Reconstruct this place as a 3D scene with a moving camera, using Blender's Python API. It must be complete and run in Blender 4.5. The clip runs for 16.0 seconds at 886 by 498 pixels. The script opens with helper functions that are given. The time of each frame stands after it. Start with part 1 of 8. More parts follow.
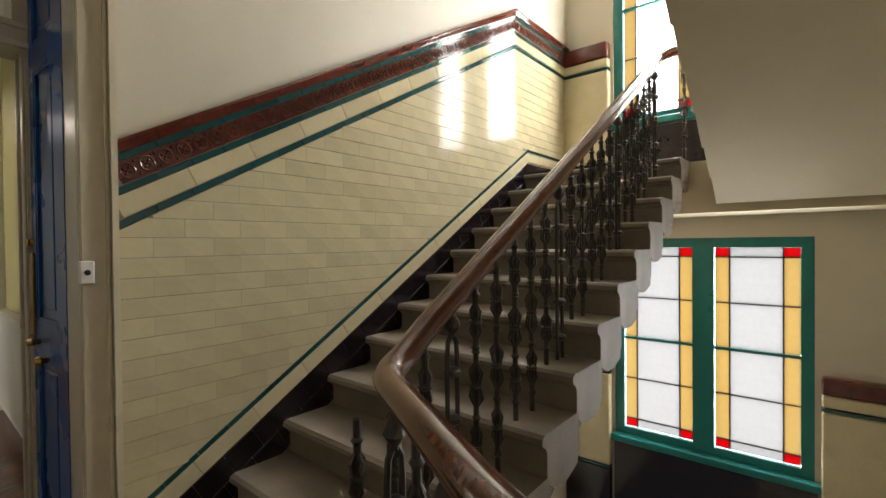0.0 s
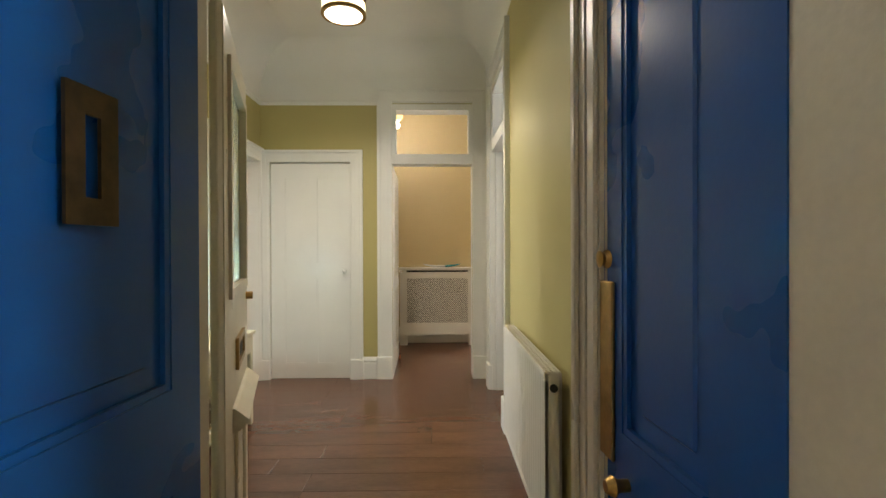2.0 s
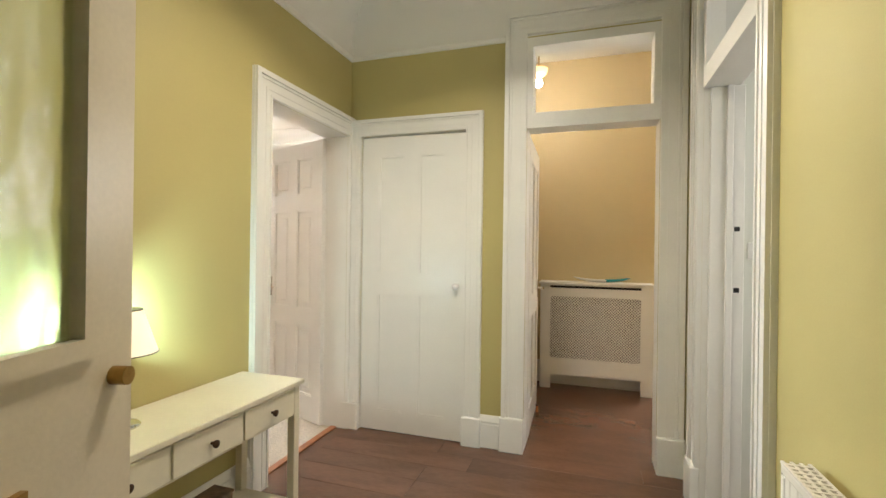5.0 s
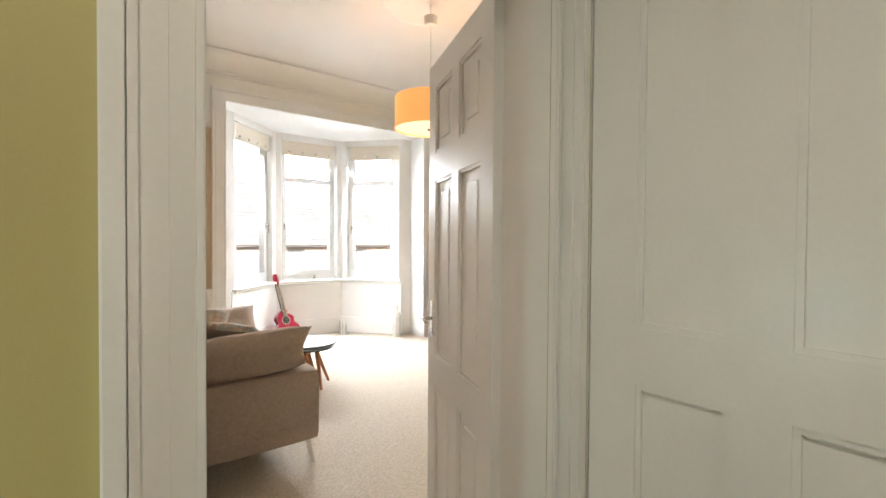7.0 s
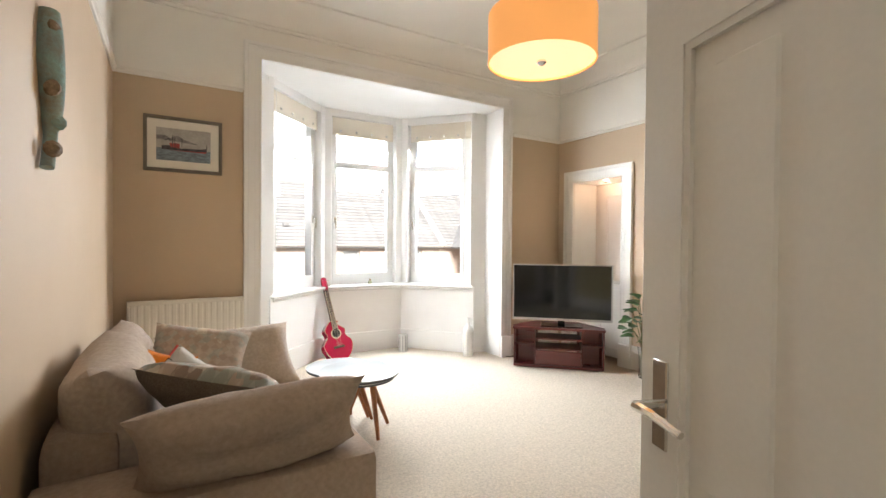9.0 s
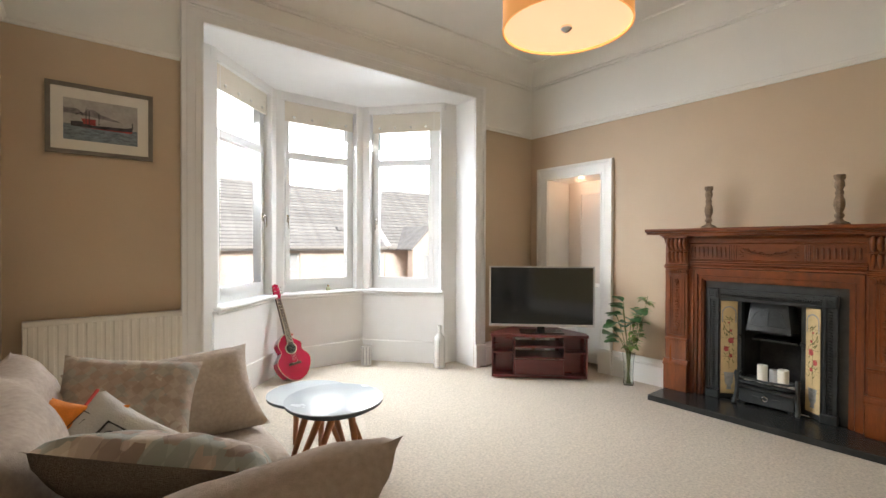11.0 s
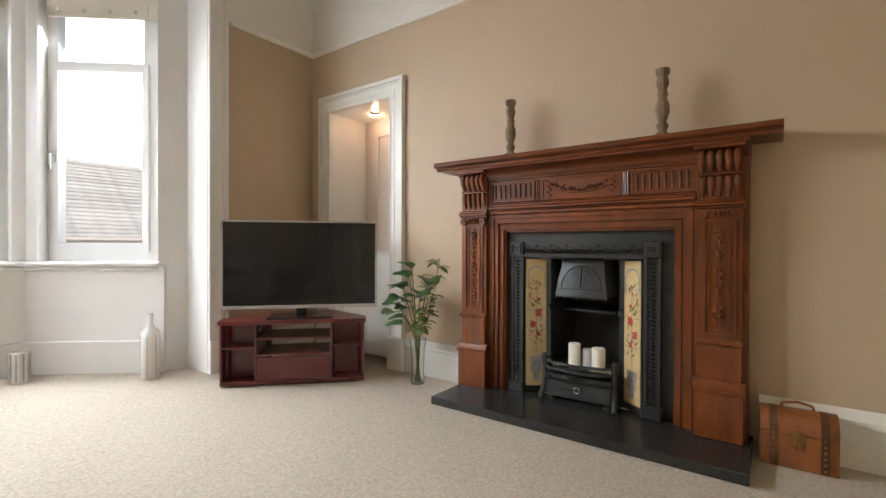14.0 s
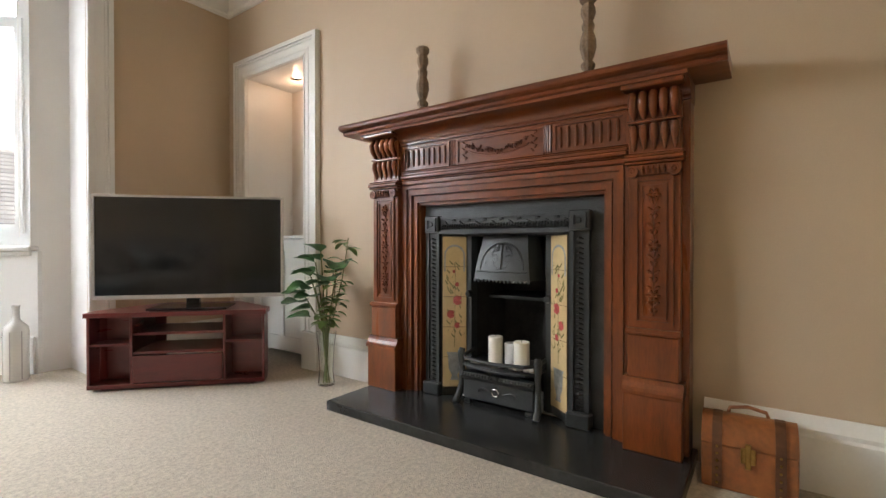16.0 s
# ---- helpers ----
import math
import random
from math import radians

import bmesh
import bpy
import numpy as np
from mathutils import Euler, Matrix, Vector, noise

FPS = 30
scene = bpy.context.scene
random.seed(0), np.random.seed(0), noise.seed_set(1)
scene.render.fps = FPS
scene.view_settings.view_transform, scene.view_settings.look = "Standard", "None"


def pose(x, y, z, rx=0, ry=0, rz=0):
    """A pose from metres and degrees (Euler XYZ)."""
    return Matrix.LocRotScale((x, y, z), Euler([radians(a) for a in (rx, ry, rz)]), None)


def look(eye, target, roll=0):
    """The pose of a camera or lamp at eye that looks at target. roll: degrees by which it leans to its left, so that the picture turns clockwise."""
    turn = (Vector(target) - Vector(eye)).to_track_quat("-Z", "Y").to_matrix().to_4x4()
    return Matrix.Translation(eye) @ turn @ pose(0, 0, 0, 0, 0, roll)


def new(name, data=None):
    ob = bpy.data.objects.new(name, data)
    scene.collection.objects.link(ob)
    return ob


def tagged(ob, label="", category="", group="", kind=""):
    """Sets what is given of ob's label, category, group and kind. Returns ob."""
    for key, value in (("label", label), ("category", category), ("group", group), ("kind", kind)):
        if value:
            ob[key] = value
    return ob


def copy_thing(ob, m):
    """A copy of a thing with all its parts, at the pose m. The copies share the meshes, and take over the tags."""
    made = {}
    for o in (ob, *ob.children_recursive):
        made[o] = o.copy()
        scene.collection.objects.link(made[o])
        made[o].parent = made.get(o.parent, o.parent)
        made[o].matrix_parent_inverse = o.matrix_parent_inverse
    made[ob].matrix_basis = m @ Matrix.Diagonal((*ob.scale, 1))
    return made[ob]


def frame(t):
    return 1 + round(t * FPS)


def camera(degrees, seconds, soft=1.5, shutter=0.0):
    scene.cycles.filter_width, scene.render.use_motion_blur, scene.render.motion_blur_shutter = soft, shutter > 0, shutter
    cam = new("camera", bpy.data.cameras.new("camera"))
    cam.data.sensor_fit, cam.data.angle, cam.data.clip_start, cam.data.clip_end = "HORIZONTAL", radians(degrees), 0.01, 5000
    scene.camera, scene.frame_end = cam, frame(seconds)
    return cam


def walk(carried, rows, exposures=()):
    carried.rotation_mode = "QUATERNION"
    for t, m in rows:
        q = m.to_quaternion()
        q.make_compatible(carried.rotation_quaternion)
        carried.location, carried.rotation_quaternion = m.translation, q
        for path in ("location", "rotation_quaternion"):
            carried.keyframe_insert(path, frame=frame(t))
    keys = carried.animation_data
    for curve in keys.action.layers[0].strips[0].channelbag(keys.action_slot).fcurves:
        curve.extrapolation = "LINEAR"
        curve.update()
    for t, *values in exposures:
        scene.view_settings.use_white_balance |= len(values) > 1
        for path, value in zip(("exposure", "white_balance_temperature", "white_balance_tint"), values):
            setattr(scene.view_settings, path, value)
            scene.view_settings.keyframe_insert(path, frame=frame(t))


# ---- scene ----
cam = camera(88.7, 16.0)
PATH = [
    (0.0, (0.081, 0.113, 1.278), (-1.284, 1.761, 1.25), -0.6),
    (0.5, (-0.287, 0.113, 1.274), (-2.026, 1.36, 1.259), -0.7),
    (1.0, (-0.72, 0.164, 1.284), (-2.726, 0.907, 1.278), -0.5),
    (1.5, (-1.208, 0.117, 1.31), (-3.323, 0.443, 1.305), -0.4),
    (2.0, (-1.671, 0.143, 1.327), (-3.81, 0.174, 1.316), -0.2),
    (2.5, (-1.996, 0.12, 1.35), (-4.131, -0.03, 1.34), -0.1),
    (3.0, (-2.31, 0.146, 1.335), (-4.428, -0.159, 1.342), -0.0),
    (5.3, (-3.451, 0.082, 1.358), (-5.463, -0.644, 1.354), 0.4),
    (5.5, (-3.654, -0.004, 1.37), (-5.643, -0.792, 1.365), 0.1),
    (6.0, (-4.184, -0.149, 1.387), (-6.026, -1.237, 1.377), 0.1),
    (6.5, (-4.725, -0.428, 1.397), (-6.331, -1.858, 1.367), 0.15),
    (7.0, (-5.180, -0.790, 1.372), (-6.492, -2.493, 1.333), 0.4),
    (7.5, (-5.475, -1.275, 1.375), (-6.561, -3.119, 1.328), 0.3),
    (8.0, (-5.583, -1.513, 1.341), (-6.627, -3.381, 1.306), 0.1),
    (10.3, (-5.666, -2.435, 1.296), (-6.923, -4.168, 1.278), 0.4),
    (10.5, (-5.65, -2.46, 1.302), (-6.93, -4.174, 1.284), 0.2),
    (11.0, (-5.637, -2.527, 1.296), (-6.97, -4.201, 1.277), 0.2),
    (11.5, (-5.675, -2.593, 1.269), (-7.066, -4.22, 1.253), 0.3),
    (12.0, (-5.794, -2.715, 1.245), (-7.289, -4.246, 1.221), 0.3),
    (12.5, (-6.09, -2.815, 1.197), (-7.694, -4.232, 1.17), 0.2),
    (13.0, (-6.488, -2.876, 1.12), (-8.175, -4.192, 1.091), 0.2),
    (13.5, (-6.9, -2.862, 1.011), (-8.618, -4.14, 0.994), 0.2),
    (14.0, (-7.261, -2.823, 0.921), (-8.991, -4.083, 0.906), 0.2),
    (14.5, (-7.521, -2.81, 0.859), (-9.256, -4.064, 0.844), 0.2),
    (15.0, (-7.648, -2.795, 0.823), (-9.389, -4.04, 0.809), 0.1),
    (15.5, (-7.77, -2.756, 0.811), (-9.512, -4.0, 0.798), 0.1),
    (16.0, (-7.885, -2.69, 0.803), (-9.628, -3.931, 0.784), 0.0),
]

walk(cam, [(t, look(eye, target, roll)) for t, eye, target, roll in PATH],
     [(0.0, 0.3), (0.5, 0.3), (1.0, 0.45), (1.5, 0.85), (2.0, 1.2), (2.5, 1.35), (3.0, 1.45), (5.5, 1.45), (6.0, 1.35), (6.5, 1.05), (7.0, 0.68), (8.0, 0.62), (10.5, 0.1), (13.0, -0.05), (16.0, -0.05)])

# ---- light: overcast day through the windows, and the lamps that are lit ----
world = bpy.data.worlds.new("sky")
scene.world = world
world.use_nodes = True
wn = world.node_tree
sky = wn.nodes.new("ShaderNodeTexSky")
sky.sky_type, sky.sun_disc = "NISHITA", False
sky.sun_elevation, sky.sun_rotation = radians(30), radians(17)
sky.air_density, sky.dust_density, sky.ozone_density = 1.0, 4.0, 1.0
bg = wn.nodes["Background"]
bg.inputs["Strength"].default_value = 0.15
wn.links.new(sky.outputs["Color"], bg.inputs["Color"])

sun_data = bpy.data.lights.new("sun", "SUN")
sun_data.energy, sun_data.angle, sun_data.color = 5.0, radians(20), (1.0, 0.97, 0.93)
sun = new("sun", sun_data)
sun.matrix_world = look((8, 26, 15.7), (0, 0, 0))


def area(name, x, y, z, target, w, h, power, color=(1, 1, 1), spread=180):
    data = bpy.data.lights.new(name, "AREA")
    data.shape, data.size, data.size_y, data.energy, data.color = "RECTANGLE", w, h, power, color
    data.spread = radians(spread)
    ob = new(name, data)
    ob.matrix_world = look((x, y, z), target)
    return ob


def bulb(name, x, y, z, power, radius, color):
    data = bpy.data.lights.new(name, "POINT")
    data.energy, data.shadow_soft_size, data.color = power, radius, color
    ob = new(name, data)
    ob.location = (x, y, z)
    return ob


WARM = (1.0, 0.90, 0.77)
# daylight in the openings of the bay and stair windows; far rooms lack openings
area("bay_daylight_centre", -7.635, -7.30, 2.2, (-8.10, -5.4, 0.8), 0.86, 0.62, 60, (0.88, 0.94, 1.0), 120)
area("bay_daylight_east", -6.69, -6.93, 2.2, (-9.5, -5.3, 0.6), 0.78, 0.62, 24, (0.88, 0.94, 1.0), 90)
area("bay_daylight_west", -8.56, -6.90, 2.2, (-7.3, -5.7, 1.15), 0.78, 0.62, 66, (0.88, 0.94, 1.0), 130)
area("stair_daylight_low", -0.72, 4.95, 0.32, (-0.72, 1.0, 0.32), 1.5, 1.9, 205, (1.0, 0.99, 0.97))
area("stair_daylight_high", -0.72, 4.95, 3.56, (-0.72, 1.0, 3.4), 1.5, 2.2, 225, (1.0, 0.99, 0.97))
area("hall_ceiling_lamp_light", -4.86, -0.50, 2.938, (-4.86, -0.50, 0), 0.24, 0.24, 10.5, WARM, 145)
bulb("hall_ceiling_bulb", -4.86, -0.50, 3.04, 1.2, 0.05, WARM)
bulb("console_lamp_bulb", -4.385, -1.475, 1.03, 6.5, 0.025, (0.62, 0.95, 1.0))
bulb("pendant_bulb", -7.35, -3.79, 2.42, 4, 0.05, WARM)
bulb("press_downlight_bulb", -10.02, -5.55, 1.98, 1.3, 0.03, (1.0, 0.62, 0.4))
bulb("inner_hall_bulb", -7.20, -0.335, 2.80, 7, 0.035, WARM)
# fill lamp added to brighten the inner hall; no source is known there
area("inner_hall_daylight", -8.65, 1.60, 1.7, (-7.6, -0.4, 0.6), 0.9, 1.6, 42, (1.0, 0.97, 0.92))
# lamp added inside the closed side room for daylight from an unseen window
area("side_room_daylight", -5.0, 2.2, 1.7, (-5.6, 0.6, 1.2), 1.0, 1.4, 7, (1.0, 0.99, 0.96))


# ---- materials ----
def mat(name, color, rough=0.6, metal=0.0, vary=0.06, scale=6.0, fine=60.0, bump=0.05, spec=0.5, coat=0.0, stretch=(1, 1, 1), island=0.0, rand=0.0, tint=None):
    m = bpy.data.materials.new(name)
    m.use_nodes = True
    nt = m.node_tree
    n, link = nt.nodes, nt.links.new
    b = n["Principled BSDF"]
    tc = n.new("ShaderNodeTexCoord")
    mp = n.new("ShaderNodeMapping")
    mp.inputs["Scale"].default_value = stretch
    link(tc.outputs["Object"], mp.inputs["Vector"])
    big, small = n.new("ShaderNodeTexNoise"), n.new("ShaderNodeTexNoise")
    big.inputs["Scale"].default_value, big.inputs["Detail"].default_value = scale, 4
    small.inputs["Scale"].default_value, small.inputs["Detail"].default_value = fine, 3
    for s in (big, small):
        link(mp.outputs[0], s.inputs["Vector"])
    mix = n.new("ShaderNodeMix")
    mix.data_type = "RGBA"
    c2 = tint or tuple(max(0.0, c * (1 - 2.5 * vary)) for c in color)
    c1 = tuple(min(1.0, c * (1 + 1.2 * vary)) for c in color)
    mix.inputs["A"].default_value, mix.inputs["B"].default_value = (*c1, 1), (*c2, 1)
    ramp = n.new("ShaderNodeMapRange")
    ramp.inputs["From Min"].default_value, ramp.inputs["From Max"].default_value = 0.3, 0.75
    blend = n.new("ShaderNodeMath")
    blend.operation = "MULTIPLY_ADD"
    blend.inputs[1].default_value = 0.35
    link(small.outputs[0], blend.inputs[0])
    sc = n.new("ShaderNodeMath")
    sc.operation = "MULTIPLY"
    sc.inputs[1].default_value = 0.68
    link(big.outputs[0], sc.inputs[0])
    link(sc.outputs[0], blend.inputs[2])
    link(blend.outputs[0], ramp.inputs["Value"])
    link(ramp.outputs[0], mix.inputs["Factor"])
    out = mix.outputs["Result"]
    if rand or island:
        src = n.new("ShaderNodeObjectInfo").outputs["Random"] if rand else n.new("ShaderNodeNewGeometry").outputs["Random Per Island"]
        hsv = n.new("ShaderNodeHueSaturation")
        mr = n.new("ShaderNodeMapRange")
        a = rand or island
        mr.inputs["To Min"].default_value, mr.inputs["To Max"].default_value = 1 - a, 1 + a
        link(src, mr.inputs["Value"])
        link(mr.outputs[0], hsv.inputs["Value"])
        link(out, hsv.inputs["Color"])
        out = hsv.outputs["Color"]
    link(out, b.inputs["Base Color"])
    b.inputs["Metallic"].default_value = metal
    b.inputs["Specular IOR Level"].default_value = spec
    b.inputs["Coat Weight"].default_value = coat
    b.inputs["Coat Roughness"].default_value = 0.08
    rr = n.new("ShaderNodeMapRange")
    rr.inputs["To Min"].default_value, rr.inputs["To Max"].default_value = max(0.02, rough - 0.07), min(1, rough + 0.07)
    link(big.outputs[0], rr.inputs["Value"])
    link(rr.outputs[0], b.inputs["Roughness"])
    if bump:
        bp = n.new("ShaderNodeBump")
        bp.inputs["Strength"].default_value, bp.inputs["Distance"].default_value = bump, 0.01
        link(small.outputs[0], bp.inputs["Height"])
        link(bp.outputs[0], b.inputs["Normal"])
    return m


def glow(name, color, strength, rough=0.5):
    m = bpy.data.materials.new(name)
    m.use_nodes = True
    b = m.node_tree.nodes["Principled BSDF"]
    b.inputs["Base Color"].default_value = (*color, 1)
    b.inputs["Roughness"].default_value = rough
    b.inputs["Emission Color"].default_value = (*color, 1)
    b.inputs["Emission Strength"].default_value = strength
    return m


def glass(name, color=(1, 1, 1), rough=0.0, bump=0.0, scale=25.0, ior=1.45):
    m = bpy.data.materials.new(name)
    m.use_nodes = True
    nt = m.node_tree
    b = nt.nodes["Principled BSDF"]
    b.inputs["Base Color"].default_value = (*color, 1)
    b.inputs["Transmission Weight"].default_value = 1
    b.inputs["Roughness"].default_value = rough
    b.inputs["IOR"].default_value = ior
    if bump:
        t = nt.nodes.new("ShaderNodeTexVoronoi")
        t.feature = "SMOOTH_F1"
        t.inputs["Scale"].default_value = scale
        tc = nt.nodes.new("ShaderNodeTexCoord")
        mp = nt.nodes.new("ShaderNodeMapping")
        mp.inputs["Scale"].default_value = (1, 1, 0.45)
        nt.links.new(tc.outputs["Object"], mp.inputs["Vector"])
        nt.links.new(mp.outputs[0], t.inputs["Vector"])
        bp = nt.nodes.new("ShaderNodeBump")
        bp.inputs["Strength"].default_value, bp.inputs["Distance"].default_value = bump, 0.02
        nt.links.new(t.outputs[0], bp.inputs["Height"])
        nt.links.new(bp.outputs[0], b.inputs["Normal"])
    return m


M_GREEN = mat("green_wall_paint", (0.47, 0.40, 0.16), 0.55, vary=0.03, scale=1.5, fine=220, bump=0.04)
M_BEIGE = mat("beige_wall_paint", (0.525, 0.40, 0.275), 0.6, vary=0.03, scale=1.5, fine=220, bump=0.05)
M_SANDWALL = mat("warm_sand_wall_paint", (0.62, 0.50, 0.28), 0.6, vary=0.03, scale=1.5, fine=220, bump=0.04)
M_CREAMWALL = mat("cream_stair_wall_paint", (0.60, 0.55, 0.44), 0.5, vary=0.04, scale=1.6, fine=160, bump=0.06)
M_WHITE = mat("white_ceiling_paint", (0.80, 0.78, 0.73), 0.7, vary=0.02, scale=2, fine=160, bump=0.04)
M_TRIM = mat("white_gloss_trim_paint", (0.80, 0.78, 0.73), 0.32, vary=0.025, scale=3, fine=90, bump=0.03)
M_BAY = mat("bay_white_paint", (0.82, 0.81, 0.79), 0.5, vary=0.02, scale=3, fine=120, bump=0.03)
M_OLDTRIM = mat("aged_cream_gloss_paint", (0.60, 0.53, 0.40), 0.3, vary=0.05, scale=4, fine=80, bump=0.05)
M_PALE = mat("pale_room_paint", (0.78, 0.78, 0.70), 0.6, vary=0.02, scale=2, fine=160, bump=0.03)
M_LAMINATE = mat("brown_laminate_floor", (0.125, 0.058, 0.034), 0.24, vary=0.13, scale=2.2, fine=26, bump=0.02, stretch=(3, 1.0, 1))
M_CARPET = mat("beige_carpet_pile", (0.64, 0.56, 0.46), 0.95, vary=0.13, scale=70, fine=210, bump=1.0, spec=0.1)
M_STONE = mat("worn_stair_sandstone", (0.20, 0.165, 0.122), 0.7, vary=0.14, scale=5, fine=120, bump=0.25)
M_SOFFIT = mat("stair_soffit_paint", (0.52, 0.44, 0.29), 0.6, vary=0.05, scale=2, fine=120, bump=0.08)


# ---- building helpers ----
def mesh_of(name, bm, material, smooth=False):
    me = bpy.data.meshes.new(name)
    bmesh.ops.recalc_face_normals(bm, faces=bm.faces[:])
    bm.to_mesh(me)
    bm.free()
    for mm in (material if isinstance(material, (list, tuple)) else [material]):
        me.materials.append(mm)
    if smooth:
        me.polygons.foreach_set("use_smooth", [True] * len(me.polygons))
        me.set_sharp_from_angle(angle=radians(38))
    return me


def part(name, bm, material, parent=None, label="", m=None, smooth=False):
    """One mesh object; parent None makes it a top-level thing."""
    ob = new(name, mesh_of(name, bm, material, smooth))
    if parent is not None:
        ob.parent = parent
    if m is not None:
        ob.matrix_basis = m
    if label:
        tagged(ob, label=label)
    return ob


def thing(name, m, label, category, group="", kind=""):
    ob = new(name)
    ob.empty_display_size = 0.1
    ob.matrix_basis = m
    return tagged(ob, label, category, group, kind)


def bx(x0, y0, z0, x1, y1, z1, bev=0.0, seg=1, bm=None):
    bm = bm or bmesh.new()
    r = bmesh.ops.create_cube(bm, size=1.0)
    vs = r["verts"]
    for v in vs:
        v.co = Vector(((x0 + x1) / 2 + v.co.x * abs(x1 - x0), (y0 + y1) / 2 + v.co.y * abs(y1 - y0), (z0 + z1) / 2 + v.co.z * abs(z1 - z0)))
    if bev:
        es = list({e for v in vs for e in v.link_edges})
        bmesh.ops.bevel(bm, geom=es, offset=bev, segments=seg, affect="EDGES", profile=0.5)
    return bm


def boxes(*rows, bev=0.0, seg=1):
    bm = bmesh.new()
    for r in rows:
        bx(*r, bev=bev, seg=seg, bm=bm)
    return bm


def ring_stack(rings, bm=None, close=True, cap=True):
    """Skins a list of rings (each a list of points, the same count)."""
    bm = bm or bmesh.new()
    rows = [[bm.verts.new(p) for p in r] for r in rings]
    n = len(rows[0])
    for a, b in zip(rows, rows[1:]):
        for i in range(n if close else n - 1):
            j = (i + 1) % n
            bm.faces.new((a[i], a[j], b[j], b[i]))
    if cap and close:
        bm.faces.new(rows[0][::-1])
        bm.faces.new(rows[-1])
    return bm


def lathe(profile, seg=24, bm=None, at=(0, 0, 0), lobes=0, depth=0.0, cap=True):
    """profile: (radius, z) from the bottom up."""
    rings = []
    for r, z in profile:
        ring = []
        for i in range(seg):
            a = 2 * math.pi * i / seg
            rr = max(r, 0.0004) * (1 + depth * math.cos(lobes * a))
            ring.append((at[0] + rr * math.cos(a), at[1] + rr * math.sin(a), at[2] + z))
        rings.append(ring)
    return ring_stack(rings, bm, True, cap)


def rod(p, q, r0, r1=None, seg=10, bm=None):
    """A straight tapered bar between two points."""
    p, q = Vector(p), Vector(q)
    r1 = r0 if r1 is None else r1
    d = (q - p).normalized()
    u = d.orthogonal().normalized()
    w = d.cross(u)
    rings = []
    for c, r in ((p, r0), (q, r1)):
        rings.append([c + r * (u * math.cos(2 * math.pi * i / seg) + w * math.sin(2 * math.pi * i / seg)) for i in range(seg)])
    return ring_stack(rings, bm)


def tube(points, r, seg=8, bm=None, flat=1.0):
    """A round bar along a path; r one radius or one for each point."""
    pts = [Vector(p) for p in points]
    rings, u = [], None
    for i, c in enumerate(pts):
        d = (pts[min(i + 1, len(pts) - 1)] - pts[max(i - 1, 0)]).normalized()
        if u is None:
            u = d.cross(Vector((0, 0, 1)))
            u = u if u.length > 1e-3 else Vector((1, 0, 0))
        u = (u - d * u.dot(d)).normalized()
        w = u.cross(d).normalized()
        ri = r[i] if isinstance(r, (list, tuple)) else r
        rings.append([c + ri * (u * math.cos(2 * math.pi * k / seg) + w * flat * math.sin(2 * math.pi * k / seg)) for k in range(seg)])
    return ring_stack(rings, bm)


def prism(poly, axis, a0, a1, bm=None):
    """Extrudes a polygon of (u, v) along x, y or z: x takes (y, z), y takes (x, z), z takes (x, y)."""
    def at(u, v, a):
        return {"x": (a, u, v), "y": (u, a, v), "z": (u, v, a)}[axis]
    return ring_stack([[at(u, v, a0) for u, v in poly], [at(u, v, a1) for u, v in poly]], bm)


def wall(name, axis, c0, c1, a0, a1, bands, openings=(), reveal=None, label="painted plaster wall", category="wall"):
    """A wall with real openings. axis x: its faces look along x, at c0 and c1; it runs from a0 to a1 along the other axis.
    bands: (z0, z1, material on the c0 face, material on the c1 face). openings: (a, a, z, z)."""
    mats, slots = [], {}

    def slot(mm):
        if mm.name not in slots:
            slots[mm.name] = len(mats)
            mats.append(mm)
        return slots[mm.name]
    reveal = reveal or M_TRIM
    cs = sorted({a0, a1, *[o[0] for o in openings], *[o[1] for o in openings]})
    zs = sorted({z for b in bands for z in b[:2]} | {o[2] for o in openings} | {o[3] for o in openings})
    zlo, zhi = min(b[0] for b in bands), max(b[1] for b in bands)
    cs, zs = [c for c in cs if a0 <= c <= a1], [z for z in zs if zlo <= z <= zhi]
    bm = bmesh.new()

    def solid(i, j):
        if not (0 <= i < len(cs) - 1 and 0 <= j < len(zs) - 1):
            return False
        a, z = (cs[i] + cs[i + 1]) / 2, (zs[j] + zs[j + 1]) / 2
        return not any(o[0] < a < o[1] and o[2] < z < o[3] for o in openings)

    def quad(pts, s):
        f = bm.faces.new([bm.verts.new((c, a, z) if axis == "x" else (a, c, z)) for c, a, z in pts])
        f.material_index = s
    for i in range(len(cs) - 1):
        for j in range(len(zs) - 1):
            if not solid(i, j):
                continue
            a, b, z, w = cs[i], cs[i + 1], zs[j], zs[j + 1]
            band = next(r for r in bands if r[0] <= (z + w) / 2 <= r[1])
            quad(((c0, a, z), (c0, b, z), (c0, b, w), (c0, a, w)), slot(band[2]))
            quad(((c1, a, z), (c1, b, z), (c1, b, w), (c1, a, w)), slot(band[3]))
            for di, dj, pts in ((-1, 0, ((c0, a, z), (c1, a, z), (c1, a, w), (c0, a, w))), (1, 0, ((c0, b, z), (c1, b, z), (c1, b, w), (c0, b, w))),
                                (0, -1, ((c0, a, z), (c1, a, z), (c1, b, z), (c0, b, z))), (0, 1, ((c0, a, w), (c1, a, w), (c1, b, w), (c0, b, w)))):
                if not solid(i + di, j + dj):
                    quad(pts, slot(reveal))
    bmesh.ops.remove_doubles(bm, verts=bm.verts[:], dist=1e-5)
    ob = part(name, bm, mats)
    return tagged(ob, label, category, kind="structure")


